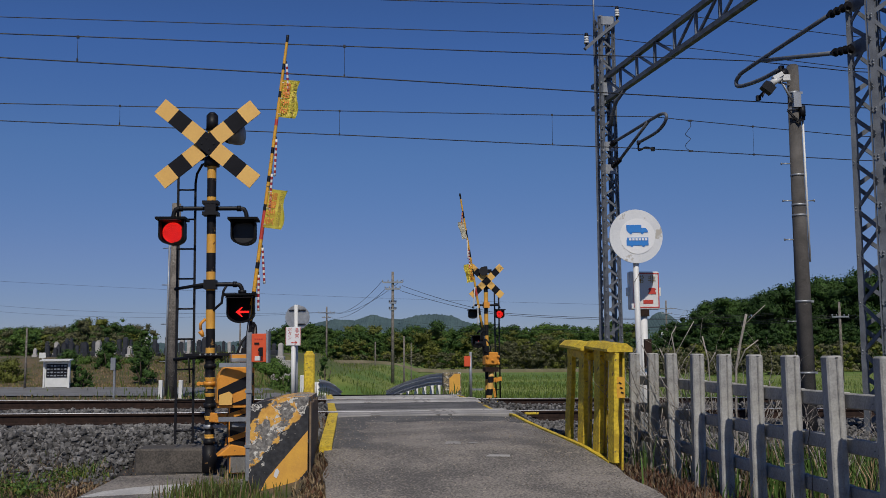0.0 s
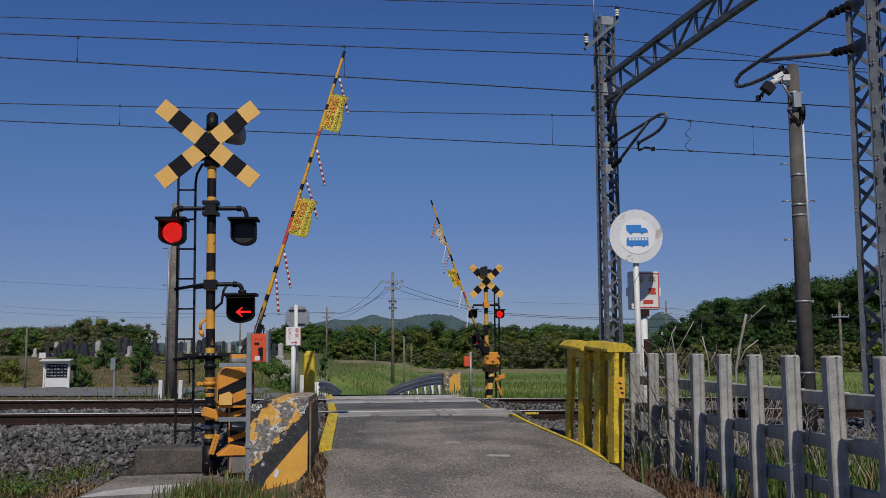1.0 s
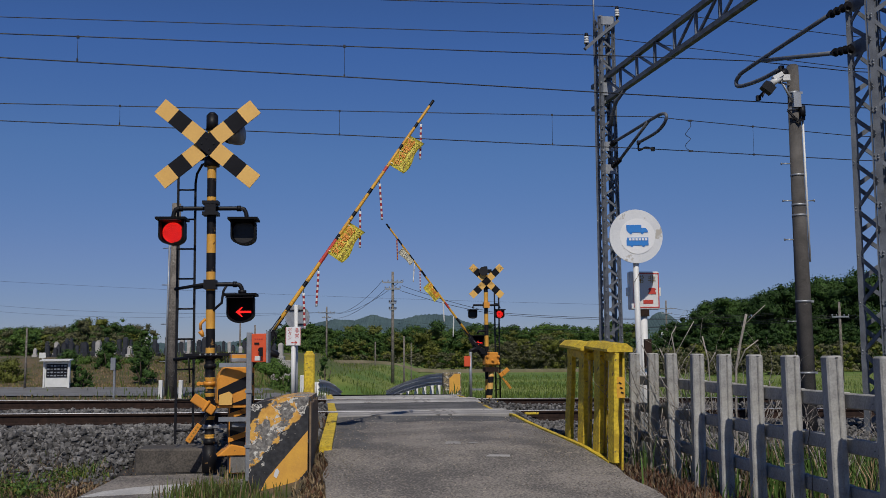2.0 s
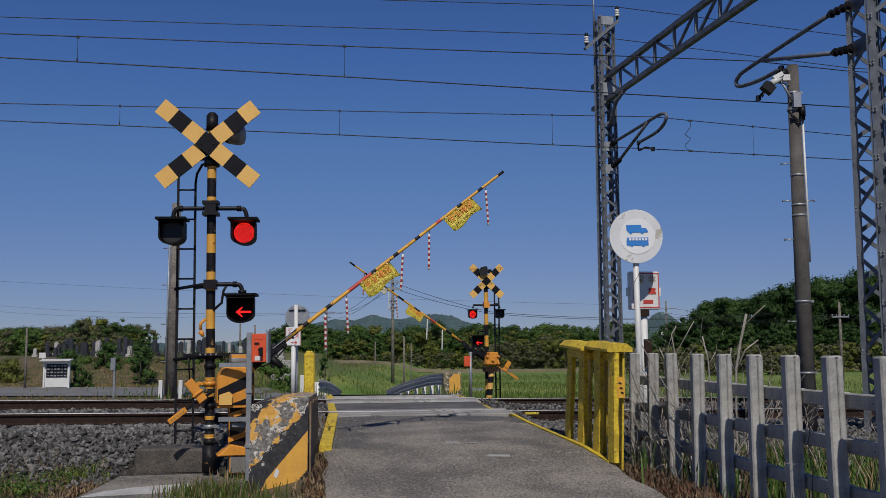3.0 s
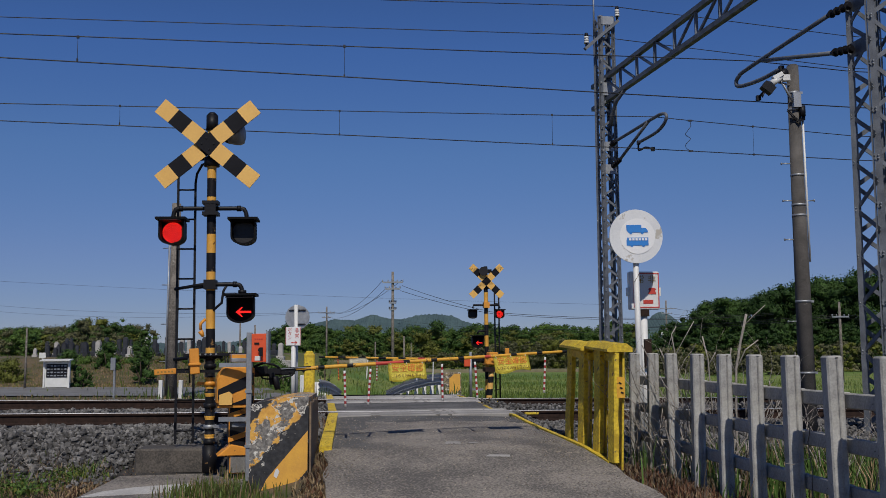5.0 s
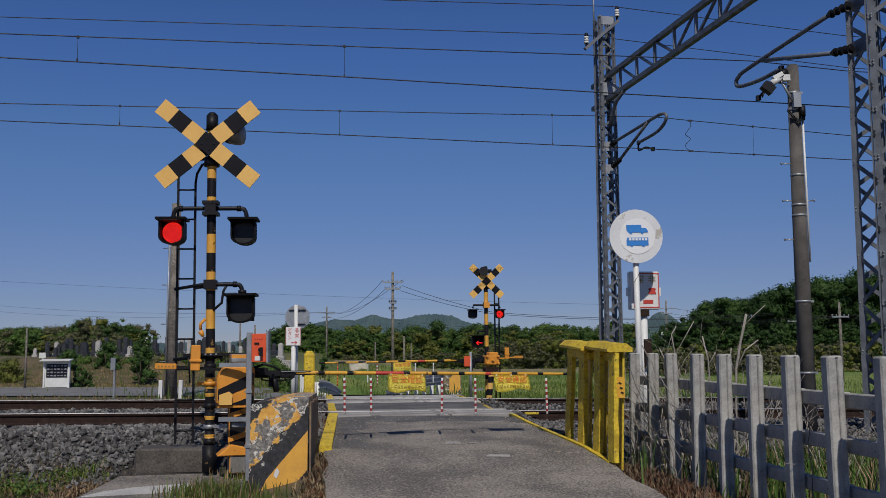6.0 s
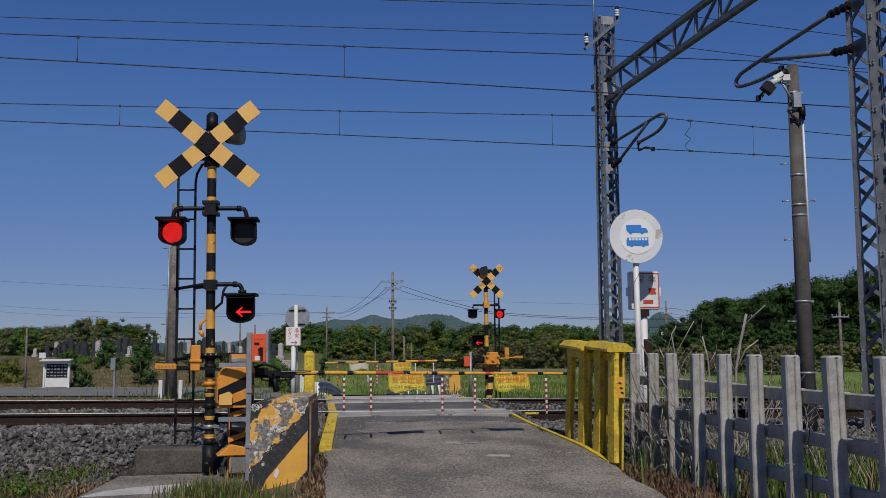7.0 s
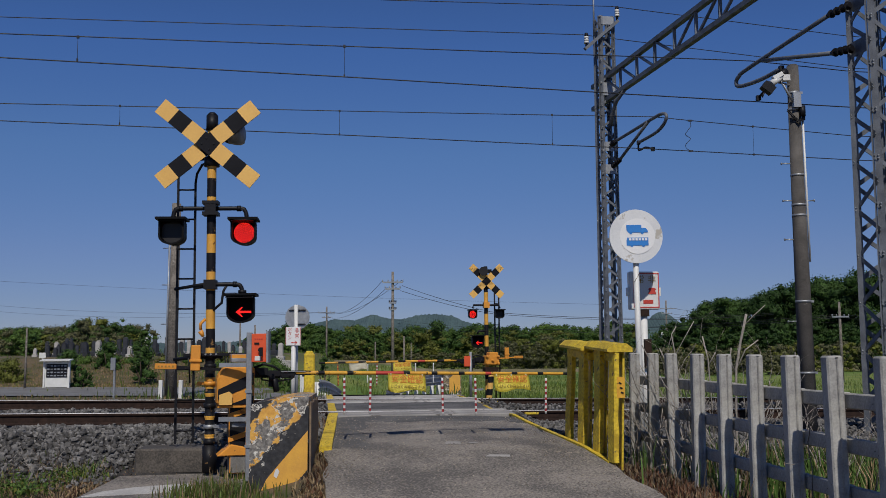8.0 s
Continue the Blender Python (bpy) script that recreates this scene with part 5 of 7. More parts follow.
# ---- left side: block, boxes, kerbs ----
M_BLOCK = paint("hazard_block_yellow", (0.74, 0.40, 0.06), (0.62, 0.32, 0.06), 0.8, scale=6, bump=0.4, stain=(0.55, 0.50, 0.42), stain_at=0.66, stain_scale=7)
M_BLOCK_BLACK = paint("hazard_block_black", (0.025, 0.026, 0.03), (0.02, 0.02, 0.022), 0.8, scale=6, bump=0.4, stain=(0.50, 0.46, 0.38), stain_at=0.68, stain_scale=8)
def flaking_paint():
    """Diagonal yellow and black paint that has flaked off down to grey concrete and pale primer."""
    m = bpy.data.materials.new("hazard_block_flaking")
    m.use_nodes = True
    n, l = m.node_tree.nodes, m.node_tree.links
    p = n["Principled BSDF"]
    tc = n.new("ShaderNodeTexCoord")

    def noise(scale, shift, detail=7.0, rough=0.6):
        mp, t = n.new("ShaderNodeMapping"), n.new("ShaderNodeTexNoise")
        mp.inputs["Location"].default_value = (shift, shift * 0.7, -shift)
        t.inputs["Scale"].default_value, t.inputs["Detail"].default_value, t.inputs["Roughness"].default_value = scale, detail, rough
        l.new(tc.outputs["Object"], mp.inputs["Vector"])
        l.new(mp.outputs["Vector"], t.inputs["Vector"])
        return t.outputs["Fac"]

    def calc(op, a, b):
        c = n.new("ShaderNodeMath")
        c.operation = op
        for k, v in enumerate((a, b)):
            if isinstance(v, (int, float)):
                c.inputs[k].default_value = v
            else:
                l.new(v, c.inputs[k])
        return c.outputs[0]

    def ramp(fac, stops):
        r = n.new("ShaderNodeValToRGB")
        els = r.color_ramp.elements
        while len(els) < len(stops):
            els.new(0.5)
        for e, (at, c) in zip(els, stops):
            e.position, e.color = at, (*c, 1)
        l.new(fac, r.inputs["Fac"])
        return r.outputs["Color"]

    def over(fac, a, b):
        x = n.new("ShaderNodeMix")
        x.data_type = "RGBA"
        l.new(fac, x.inputs["Factor"])
        l.new(a, x.inputs["A"])
        l.new(b, x.inputs["B"])
        return x.outputs["Result"]

    K, Wt = (0, 0, 0), (1, 1, 1)
    sep = n.new("ShaderNodeSeparateXYZ")
    l.new(tc.outputs["Object"], sep.inputs[0])
    d = calc("SUBTRACT", sep.outputs["Z"], calc("MULTIPLY", sep.outputs["X"], 1.05))
    wob = calc("ADD", d, calc("MULTIPLY", calc("SUBTRACT", noise(7, 3.1), 0.5), 0.30))
    tone = noise(22, 9.0)
    yellow = ramp(tone, [(0.35, (0.60, 0.30, 0.06)), (0.65, (0.76, 0.43, 0.09))])
    black = ramp(tone, [(0.35, (0.018, 0.019, 0.022)), (0.7, (0.05, 0.05, 0.055))])
    band = ramp(wob, [(0.545, K), (0.565, Wt), (0.965, Wt), (0.985, K)])
    paint_col = over(band, black, yellow)
    bare = ramp(noise(30, 5.0), [(0.3, (0.07, 0.066, 0.062)), (0.5, (0.17, 0.16, 0.15)), (0.72, (0.36, 0.34, 0.30))])
    pale = ramp(noise(40, 6.0), [(0.3, (0.50, 0.47, 0.41)), (0.7, (0.74, 0.72, 0.66))])
    # worn most along the middle of the upper band
    heart = ramp(d, [(0.42, K), (0.62, (0.8, 0.8, 0.8)), (0.76, Wt), (0.95, (0.25, 0.25, 0.25))])
    wear = calc("ADD", noise(8.5, 1.7, 8.0, 0.62), calc("SUBTRACT", calc("MULTIPLY", heart, 0.225), 0.085))
    gone = ramp(wear, [(0.575, K), (0.59, Wt)])
    rim = ramp(wear, [(0.540, K), (0.548, Wt), (0.578, Wt), (0.588, K)])
    fleck = ramp(calc("ADD", noise(13, 4.4, 8.0, 0.65), calc("SUBTRACT", calc("MULTIPLY", heart, 0.14), 0.07)), [(0.625, K), (0.64, Wt)])
    col = over(gone, paint_col, bare)
    col = over(calc("MULTIPLY", rim, ramp(noise(9, 8.0), [(0.5, K), (0.53, Wt)])), col, pale)
    col = over(fleck, col, pale)
    l.new(col, p.inputs["Base Color"])
    p.inputs["Roughness"].default_value = 0.85
    bp = n.new("ShaderNodeBump")
    bp.inputs["Strength"].default_value, bp.inputs["Distance"].default_value = 0.6, 0.01
    l.new(calc("SUBTRACT", calc("MULTIPLY", noise(36, 2.0), 0.5), calc("MULTIPLY", gone, 0.6)), bp.inputs["Height"])
    l.new(bp.outputs["Normal"], p.inputs["Normal"])
    return m


M_BLOCK_FLAKING = flaking_paint()
M_BLOCK_WORN = paint("kerb_block_worn", (0.34, 0.27, 0.15), (0.05, 0.05, 0.052), 0.9, scale=10, bump=0.9, fine=34, stain=(0.62, 0.58, 0.50), stain_at=0.57, stain_scale=11, grain=1.0)


def hazard_block():
    b = thing("barrier_block", "chipped concrete end block with yellow and black stripes", "barrier block", pose(-1.535, 9.3, 0.1, 0, 0, 4))
    bm = bmesh.new()
    slab(bm, [(-0.27, 0.0), (0.27, 0.0), (0.275, 0.92), (0.10, 0.925), (-0.06, 0.90), (-0.16, 0.885), (-0.26, 0.86)], 1.25, Matrix.Translation((0, 0.63, 0)))
    body = part("body", bm, M_BLOCK_FLAKING, b, "concrete body with flaking paint", bevel=0.012)

    def stripe(pts, mat):
        s = bmesh.new()
        slab(s, pts, 0.006)
        part("stripe", s, mat, body, m=pose(0, -0.002, 0))

    stripe([(-0.192, 0.0), (0.04, 0.0), (0.268, 0.258), (0.268, 0.617), (-0.105, 0.18)], M_BLOCK)
    stripe([(0.268, 0.255), (0.268, 0.0), (0.042, 0.0)], M_BLOCK_BLACK)
    for k in range(7):
        s = bmesh.new()
        cube(s, (0, 0, 0.42), (0.02, 0.155, 0.86 - 0.02 * (k % 3)))
        part("side_board", s, M_WOODBOARD, b, "weathered brown board", bevel=0.004, m=pose(0.288, 0.10 + 0.165 * k, 0.03, random.uniform(-1, 1), 0, random.uniform(-1.5, 1.5)))
    s = bmesh.new()
    slab(s, [(-0.04, 0.205), (-0.012, 0.185), (-0.002, 0.21), (0.012, 0.245), (-0.005, 0.275), (-0.022, 0.268), (-0.032, 0.24)], 0.004)
    part("flake", s, M_WHITE, body, "pale bare patch where paint flaked off", m=pose(0, -0.006, 0))


hazard_block()


def emergency_box():
    s = thing("emergency_box", "orange emergency button box on a galvanised post", "emergency box", pose(-1.985, 10.2, 0.15, 0, -0.3, 0))
    bm = bmesh.new()
    beam(bm, (0, 0, 0), (0, 0, 1.50), 0.055, 0.045)
    part("post", bm, M_GALV, s, "galvanised steel post", bevel=0.004)
    bm = bmesh.new()
    cube(bm, (0.11, -0.03, 1.34), (0.15, 0.10, 0.29))
    box = part("box", bm, M_ORANGE_RED, s, "orange-red steel box", bevel=0.006)
    bm = bmesh.new()
    cube(bm, (0.195, -0.01, 1.35), (0.022, 0.13, 0.32))
    part("side_plate", bm, M_GALV, box)
    bm = bmesh.new()
    cube(bm, (0.10, -0.084, 1.235), (0.06, 0.004, 0.045))
    part("label_plate", bm, M_WHITE, box)
    bm = bmesh.new()
    tube(bm, (0.13, -0.085, 1.32), (0.13, -0.12, 1.32), 0.022, seg=10)
    cube(bm, (0.14, -0.11, 1.30), (0.03, 0.03, 0.09))
    cube(bm, (0.09, -0.085, 1.385), (0.05, 0.008, 0.02))
    part("latch", bm, M_BLACK, box, "black latch")
    for k in range(4):
        bm = bmesh.new()
        cube(bm, (0.075 + 0.022 * k, -0.082, 1.43), (0.014, 0.004, 0.012))
        part("mark", bm, M_RED, box)
    bm = bmesh.new()
    cube(bm, (-0.14, 0.02, 0.62), (0.34, 0.04, 0.045))
    part("strut", bm, M_GALV, s)
    bm = bmesh.new()
    cube(bm, (-0.14, 0.02, 1.17), (0.34, 0.04, 0.045))
    part("strut", bm, M_GALV, s)
    for z in (0.35, 0.9):
        bm = bmesh.new()
        cube(bm, (0, -0.03, z), (0.07, 0.01, 0.03))
        part("band", bm, M_GALV, s)


emergency_box()


M_LINE = paint("worn_road_line", (0.56, 0.55, 0.53), (0.38, 0.37, 0.36), 0.85, scale=4, bump=0.4, stain=(0.22, 0.21, 0.20), stain_at=0.64, stain_scale=9, grain=1.0)


def kerbs():
    bm = bmesh.new()
    n = 7
    for i in range(n):
        y0, y1 = 10.25 + 3.25 * i / n, 10.25 + 3.25 * (i + 1) / n
        p = Vector((lerp_table(y0, ROAD_L) + 0.01, y0, lerp_table(y0, ROAD_Z) + 0.012))
        q = Vector((lerp_table(y1, ROAD_L) + 0.01, y1, lerp_table(y1, ROAD_Z) + 0.012))
        beam(bm, p, q, 0.13, 0.06)
    solid("yellow_kerb", bm, M_YELLOW, "yellow painted kerb beam at the lane's edge", "kerb", "yellow kerbs")
    bm = bmesh.new()
    ys = [9.6, 10.4, 11.2, 12, 12.8, 13.6, 16, 19, 22]
    for y0, y1 in zip(ys, ys[1:]):
        p = Vector((lerp_table(y0, ROAD_R) + 0.0, y0, lerp_table(y0, ROAD_Z) + 0.004))
        q = Vector((lerp_table(y1, ROAD_R) + 0.0, y1, lerp_table(y1, ROAD_Z) + 0.004))
        beam(bm, p, q, 0.05, 0.03)
    solid("yellow_kerb", bm, M_YELLOW, "narrow yellow painted kerb beside the deck", "kerb", "yellow kerbs")
    bm = bmesh.new()
    ys = [13.6, 16, 19, 22]
    for y0, y1 in zip(ys, ys[1:]):
        beam(bm, Vector((lerp_table(y0, ROAD_L) + 0.02, y0, lerp_table(y0, ROAD_Z) + 0.012)), Vector((lerp_table(y1, ROAD_L) + 0.02, y1, lerp_table(y1, ROAD_Z) + 0.012)), 0.12, 0.06)
    solid("yellow_kerb", bm, M_YELLOW, "flaking yellow kerb at the deck's edge", "kerb", "yellow kerbs")
    # yellow guard post
    bm = bmesh.new()
    cube(bm, (0, 0, 0.57), (0.135, 0.13, 1.14))
    cube(bm, (0, 0, 1.15), (0.10, 0.10, 0.04))
    solid("guard_post", bm, M_YELLOW, "square yellow painted concrete guard post", "post", m=pose(-1.70, 12.6, 0.30, 0, 0, 6), bevel=0.015)
    # paved strip with a white line beside the signal
    bm = bmesh.new()
    slab_pts = [(-3.52, 11.45), (-2.3, 11.6), (-1.9, 9.5), (-2.2, 8.2), (-3.35, 8.2), (-3.30, 9.08), (-3.40, 10.3)]
    f = [bm.verts.new((x, y, 0.155)) for x, y in slab_pts]
    g = [bm.verts.new((x, y, 0.0)) for x, y in slab_pts]
    bm.faces.new(f)
    for i in range(len(f)):
        j = (i + 1) % len(f)
        bm.faces.new((f[i], g[i], g[j], f[j]))
    solid("paved_strip", bm, M_ASPHALT, "grey paved strip beside the signal", "pavement", kind="structure")
    bm = bmesh.new()
    pts = [(-3.27, 9.08), (-2.36, 9.42), (-2.50, 9.98), (-2.98, 9.70), (-3.20, 9.40)]
    f = [bm.verts.new((x, y, 0.161)) for x, y in pts]
    g = [bm.verts.new((x, y, 0.150)) for x, y in pts]
    bm.faces.new(f)
    for i in range(len(f)):
        j = (i + 1) % len(f)
        bm.faces.new((f[i], g[i], g[j], f[j]))
    solid("white_line", bm, M_LINE, "faded white road line", "road marking", kind="structure")
    # pale patches in the asphalt
    for x, y, w, h, r in ((0.09, 10.62, 0.085, 0.075, 3), (0.53, 9.85, 0.12, 0.05, -8), (0.30, 10.6, 0.05, 0.04, 20)):
        bm = bmesh.new()
        z = lerp_table(y, ROAD_Z) + 0.026
        slab(bm, [(-w, -h), (w, -h), (w * 0.9, h), (-w * 0.8, h)], 0.004, Euler((radians(-90 + 5), 0, radians(r))).to_matrix().to_4x4())
        solid("road_patch", bm, M_PANEL, "pale worn patch in the asphalt", "road patch", kind="structure", m=pose(x, y, z))


kerbs()


# ---- beyond the tracks ----
def far_signs():
    s = thing("road_sign", "grey back of a round road sign on a rusty post", "road sign", pose(-3.54, 24.0, 0.3))
    bm = bmesh.new()
    tube(bm, (0, -0.03, 0), (-0.03, -0.03, 2.35), 0.045, seg=12)
    part("post", bm, M_WHITE, s, "white post with rust")
    bm = bmesh.new()
    slab(bm, disc(36, 0.295), 0.02)
    part("plate", bm, M_GALV, s, "grey sign back", m=pose(0.0, 0.03, 2.05))
    bm = bmesh.new()
    cube(bm, (0, -0.0, 2.22), (0.40, 0.03, 0.03))
    cube(bm, (0.1, -0.0, 1.88), (0.2, 0.03, 0.03))
    part("bracket", bm, M_BLACK, s)
    s = thing("emergency_sign", "white sign with red emergency button lettering and arrow", "sign", pose(-3.57, 23.6, 0.3))
    bm = bmesh.new()
    tube(bm, (0, 0.03, 0), (0, 0.03, 1.4), 0.055, seg=12)
    part("post", bm, M_WHITE, s, "white post")
    bm = bmesh.new()
    cube(bm, (0.0, 0, 1.58), (0.36, 0.08, 0.44))
    board = part("board", bm, M_SIGN_PALE, s, "white box sign", bevel=0.008)
    for k, ch in enumerate("非常"):
        letter_part("lettering", ch, 0.12, M_RED, board, pose(0.09, -0.043, 1.71 - 0.13 * k))
    for k, ch in enumerate("ボタン"):
        letter_part("lettering", ch, 0.10, M_RED, board, pose(-0.08, -0.043, 1.73 - 0.095 * k))
    bm = bmesh.new()
    arrow_plate(bm, 0.075)
    part("arrow", bm, M_RED, board, "red arrow", m=pose(0.03, -0.043, 1.43, 0, 180, 0))
    bm = bmesh.new()
    for x in (-0.17, 0.17):
        cube(bm, (x, -0.043, 1.58), (0.01, 0.004, 0.42))
    part("border", bm, M_RED, board)
    # white utility box
    bm = bmesh.new()
    cube(bm, (-3.18, 22.8, 0.65), (0.20, 0.16, 0.65))
    solid("utility_box", bm, M_WHITE, "small white utility box on the ground", "box", bevel=0.01)


far_signs()


def guard_rail(pts, label, back=1):
    """Wavy steel guard rail on white posts, along pts of (x, y, z of the top)."""
    g = thing("guard_rail", label, "guard rail", group="guard rails")
    bm = bmesh.new()
    prof = [(0, 0.0), (0.05, -0.05), (0.0, -0.11), (0.05, -0.19), (0.0, -0.24), (0.05, -0.28), (0, -0.32)]
    rows = []
    for i, p in enumerate(pts):
        a, b = Vector(pts[max(0, i - 1)]), Vector(pts[min(len(pts) - 1, i + 1)])
        n = Vector(((b - a).y, -(b - a).x, 0)).normalized()
        rows.append([bm.verts.new(Vector(p) + n * o + Vector((0, 0, dz))) for o, dz in prof])
    for r, q in zip(rows, rows[1:]):
        for k in range(len(prof) - 1):
            bm.faces.new((r[k], q[k], q[k + 1], r[k + 1]))
    bmesh.ops.solidify(bm, geom=bm.faces[:], thickness=0.006)
    part("beam", bm, M_RAIL_GREY, g, "grey corrugated steel beam")
    for p in pts[::2]:
        bm = bmesh.new()
        tube(bm, (p[0] + 0.10 * back, p[1] + 0.12, p[2] - 1.2), (p[0] + 0.10 * back, p[1] + 0.12, p[2] - 0.06), 0.06, seg=10)
        part("post", bm, M_WHITE, g, "white post")
    return g


M_RAIL_GREY = paint("guard_rail_grey", (0.62, 0.63, 0.65), (0.50, 0.51, 0.53), 0.5, metal=0.0, scale=4)


def smooth_pts(keys, n):
    out = []
    for i in range(n + 1):
        s = i / n * (len(keys) - 1)
        k = min(len(keys) - 2, int(s))
        f = s - k
        out.append(tuple(keys[k][j] * (1 - f) + keys[k + 1][j] * f for j in range(3)))
    return out


guard_rail(smooth_pts([(0.15, 26.0, 0.93), (-0.15, 27.5, 0.92), (-0.45, 28.8, 0.86), (-0.80, 30.2, 0.74), (-1.25, 31.6, 0.58), (-1.65, 33.0, 0.40), (-2.05, 35, 0.18)], 18), "curved grey steel guard rail with white posts")
guard_rail(smooth_pts([(-2.98, 23.6, 0.86), (-3.03, 25, 0.82), (-3.06, 26.5, 0.74), (-3.1, 28.5, 0.58), (-3.2, 31, 0.36)], 12), "grey steel guard rail dropping away along the lane", -1)


def far_block():
    b = thing("barrier_block", "small chipped striped concrete end block beyond the tracks", "barrier block", pose(0.20, 25.7, 0.2, 0, 0, 6))
    bm = bmesh.new()
    cube(bm, (0, 0, 0.38), (0.46, 0.4, 0.78))
    body = part("body", bm, M_BLOCK_WORN, b, bevel=0.02)
    bm = bmesh.new()
    slab(bm, [(-0.08, 0.1), (0.20, 0.35), (0.20, 0.74), (0.05, 0.74), (-0.08, 0.62)], 0.006)
    part("stripe", bm, M_BLOCK, body, m=pose(0, -0.204, 0))
    bm = bmesh.new()
    slab(bm, [(-0.06, 0.05), (0.16, 0.05), (0.16, 0.25), (0.04, 0.22), (-0.02, 0.30)], 0.006)
    part("flake", bm, M_WHITE, body, m=pose(0, -0.206, 0))
    # red button box by the far gate
    s = thing("emergency_box", "red emergency button box on a grey post", "emergency box", pose(0.72, 26.6, 0.15), "emergency boxes")
    bm = bmesh.new()
    tube(bm, (0, 0, 0), (0, 0, 1.35), 0.04, seg=10)
    cube(bm, (0.15, 0.05, 0.35), (0.35, 0.05, 0.05))
    part("post", bm, M_GALV, s)
    bm = bmesh.new()
    cube(bm, (-0.09, -0.03, 1.10), (0.17, 0.12, 0.28))
    part("box", bm, M_ORANGE_RED, s, "orange-red box", bevel=0.008)


far_block()


def utility_pole(x, y, z0, top, r, arms=(), wood=False, label="tall grey concrete utility pole with crossarms"):
    p = thing("utility_pole", label, "utility pole", pose(x, y, z0), "utility poles")
    bm = bmesh.new()
    tube(bm, (0, 0, 0), (0, 0, top - z0), r, r * 0.7, 12)
    part("shaft", bm, M_POLE_CONC, p)
    for z, half in arms:
        bm = bmesh.new()
        cube(bm, (0, -r, z - z0), (2 * half, 0.09, 0.09))
        part("crossarm", bm, M_GALV, p)
        for k in (-1, -0.45, 0.45, 1):
            bm = bmesh.new()
            tube(bm, (k * half, -r, z - z0 + 0.03), (k * half, -r, z - z0 + 0.16), 0.035, 0.03, 8)
            part("insulator", bm, M_GALV if half > 0.4 else M_BLACK, p)
    return p


utility_pole(-3.07, 60, -0.5, 6.5, 0.105, ((5.85, 0.62), (5.45, 0.45), (4.6, 0.2), (4.2, 0.2)))
utility_pole(-12.96, 110, -0.4, 6.9, 0.12, ((6.2, 0.9), (5.7, 0.5)))
utility_pole(-1.99, 50, -0.5, 2.4, 0.06, label="short pale concrete marker pole in the field")
utility_pole(-6.19, 90, -0.4, 2.7, 0.07, label="short wooden pole at the field's edge")
far_pole = utility_pole(27.0, 120, 0, 7.9, 0.13, ((6.9, 1.2), (6.3, 0.6)))
can = bmesh.new()
tube(can, (-0.45, -0.2, 3.3), (-0.45, -0.2, 4.1), 0.30, 0.30, 12)
cube(can, (-0.2, -0.1, 3.5), (0.5, 0.1, 0.1))
part("transformer", can, M_WHITE, far_pole, "white can transformer")
utility_pole(24.0, 60, -0.3, 4.5, 0.10, ((3.6, 0.5),))
utility_pole(-20.5, 100, 0.3, 5.2, 0.11)
utility_pole(-19.0, 100, 0.3, 4.6, 0.11)
utility_pole(-1.7, 52, -0.5, 2.1, 0.03, label="thin grey rod standing in the field")
utility_pole(7.26, 28, -0.5, 1.35, 0.022, label="thin weathered stake beside the field")
utility_pole(10.6, 30, -0.5, 1.45, 0.025, label="thin weathered stake beside the field")
utility_pole(-13.02, 31.0, 0.42, 2.34, 0.038, label="slim grey steel pole beside the path")


def left_pole():
    p = thing("utility_pole", "weathered concrete pole behind the tracks, step bolts on it", "utility pole", pose(-6.56, 24.0, 0.25, 0, 0.4, 0), "utility poles")
    bm = bmesh.new()
    tube(bm, (0, 0, 0), (0, 0, 4.9), 0.135, 0.105, 16)
    part("shaft", bm, M_POLE_CONC, p)
    bm = bmesh.new()
    tube(bm, (-0.13, -0.06, 0), (-0.13, -0.06, 4.3), 0.02, seg=6)
    part("conduit", bm, M_GALV, p)
    for z in (1.05, 1.95, 2.9, 3.8):
        bm = bmesh.new()
        tube(bm, (-0.30, 0, z), (-0.08, 0, z), 0.012, seg=6)
        part("step_bolt", bm, M_GALV, p)
    for x in (-0.22, 0.26):
        bm = bmesh.new()
        cube(bm, (x, -0.1, 0.3), (0.09, 0.09, 0.62))
        part("marker", bm, M_WHITE, p, "short white marker post")


left_pole()


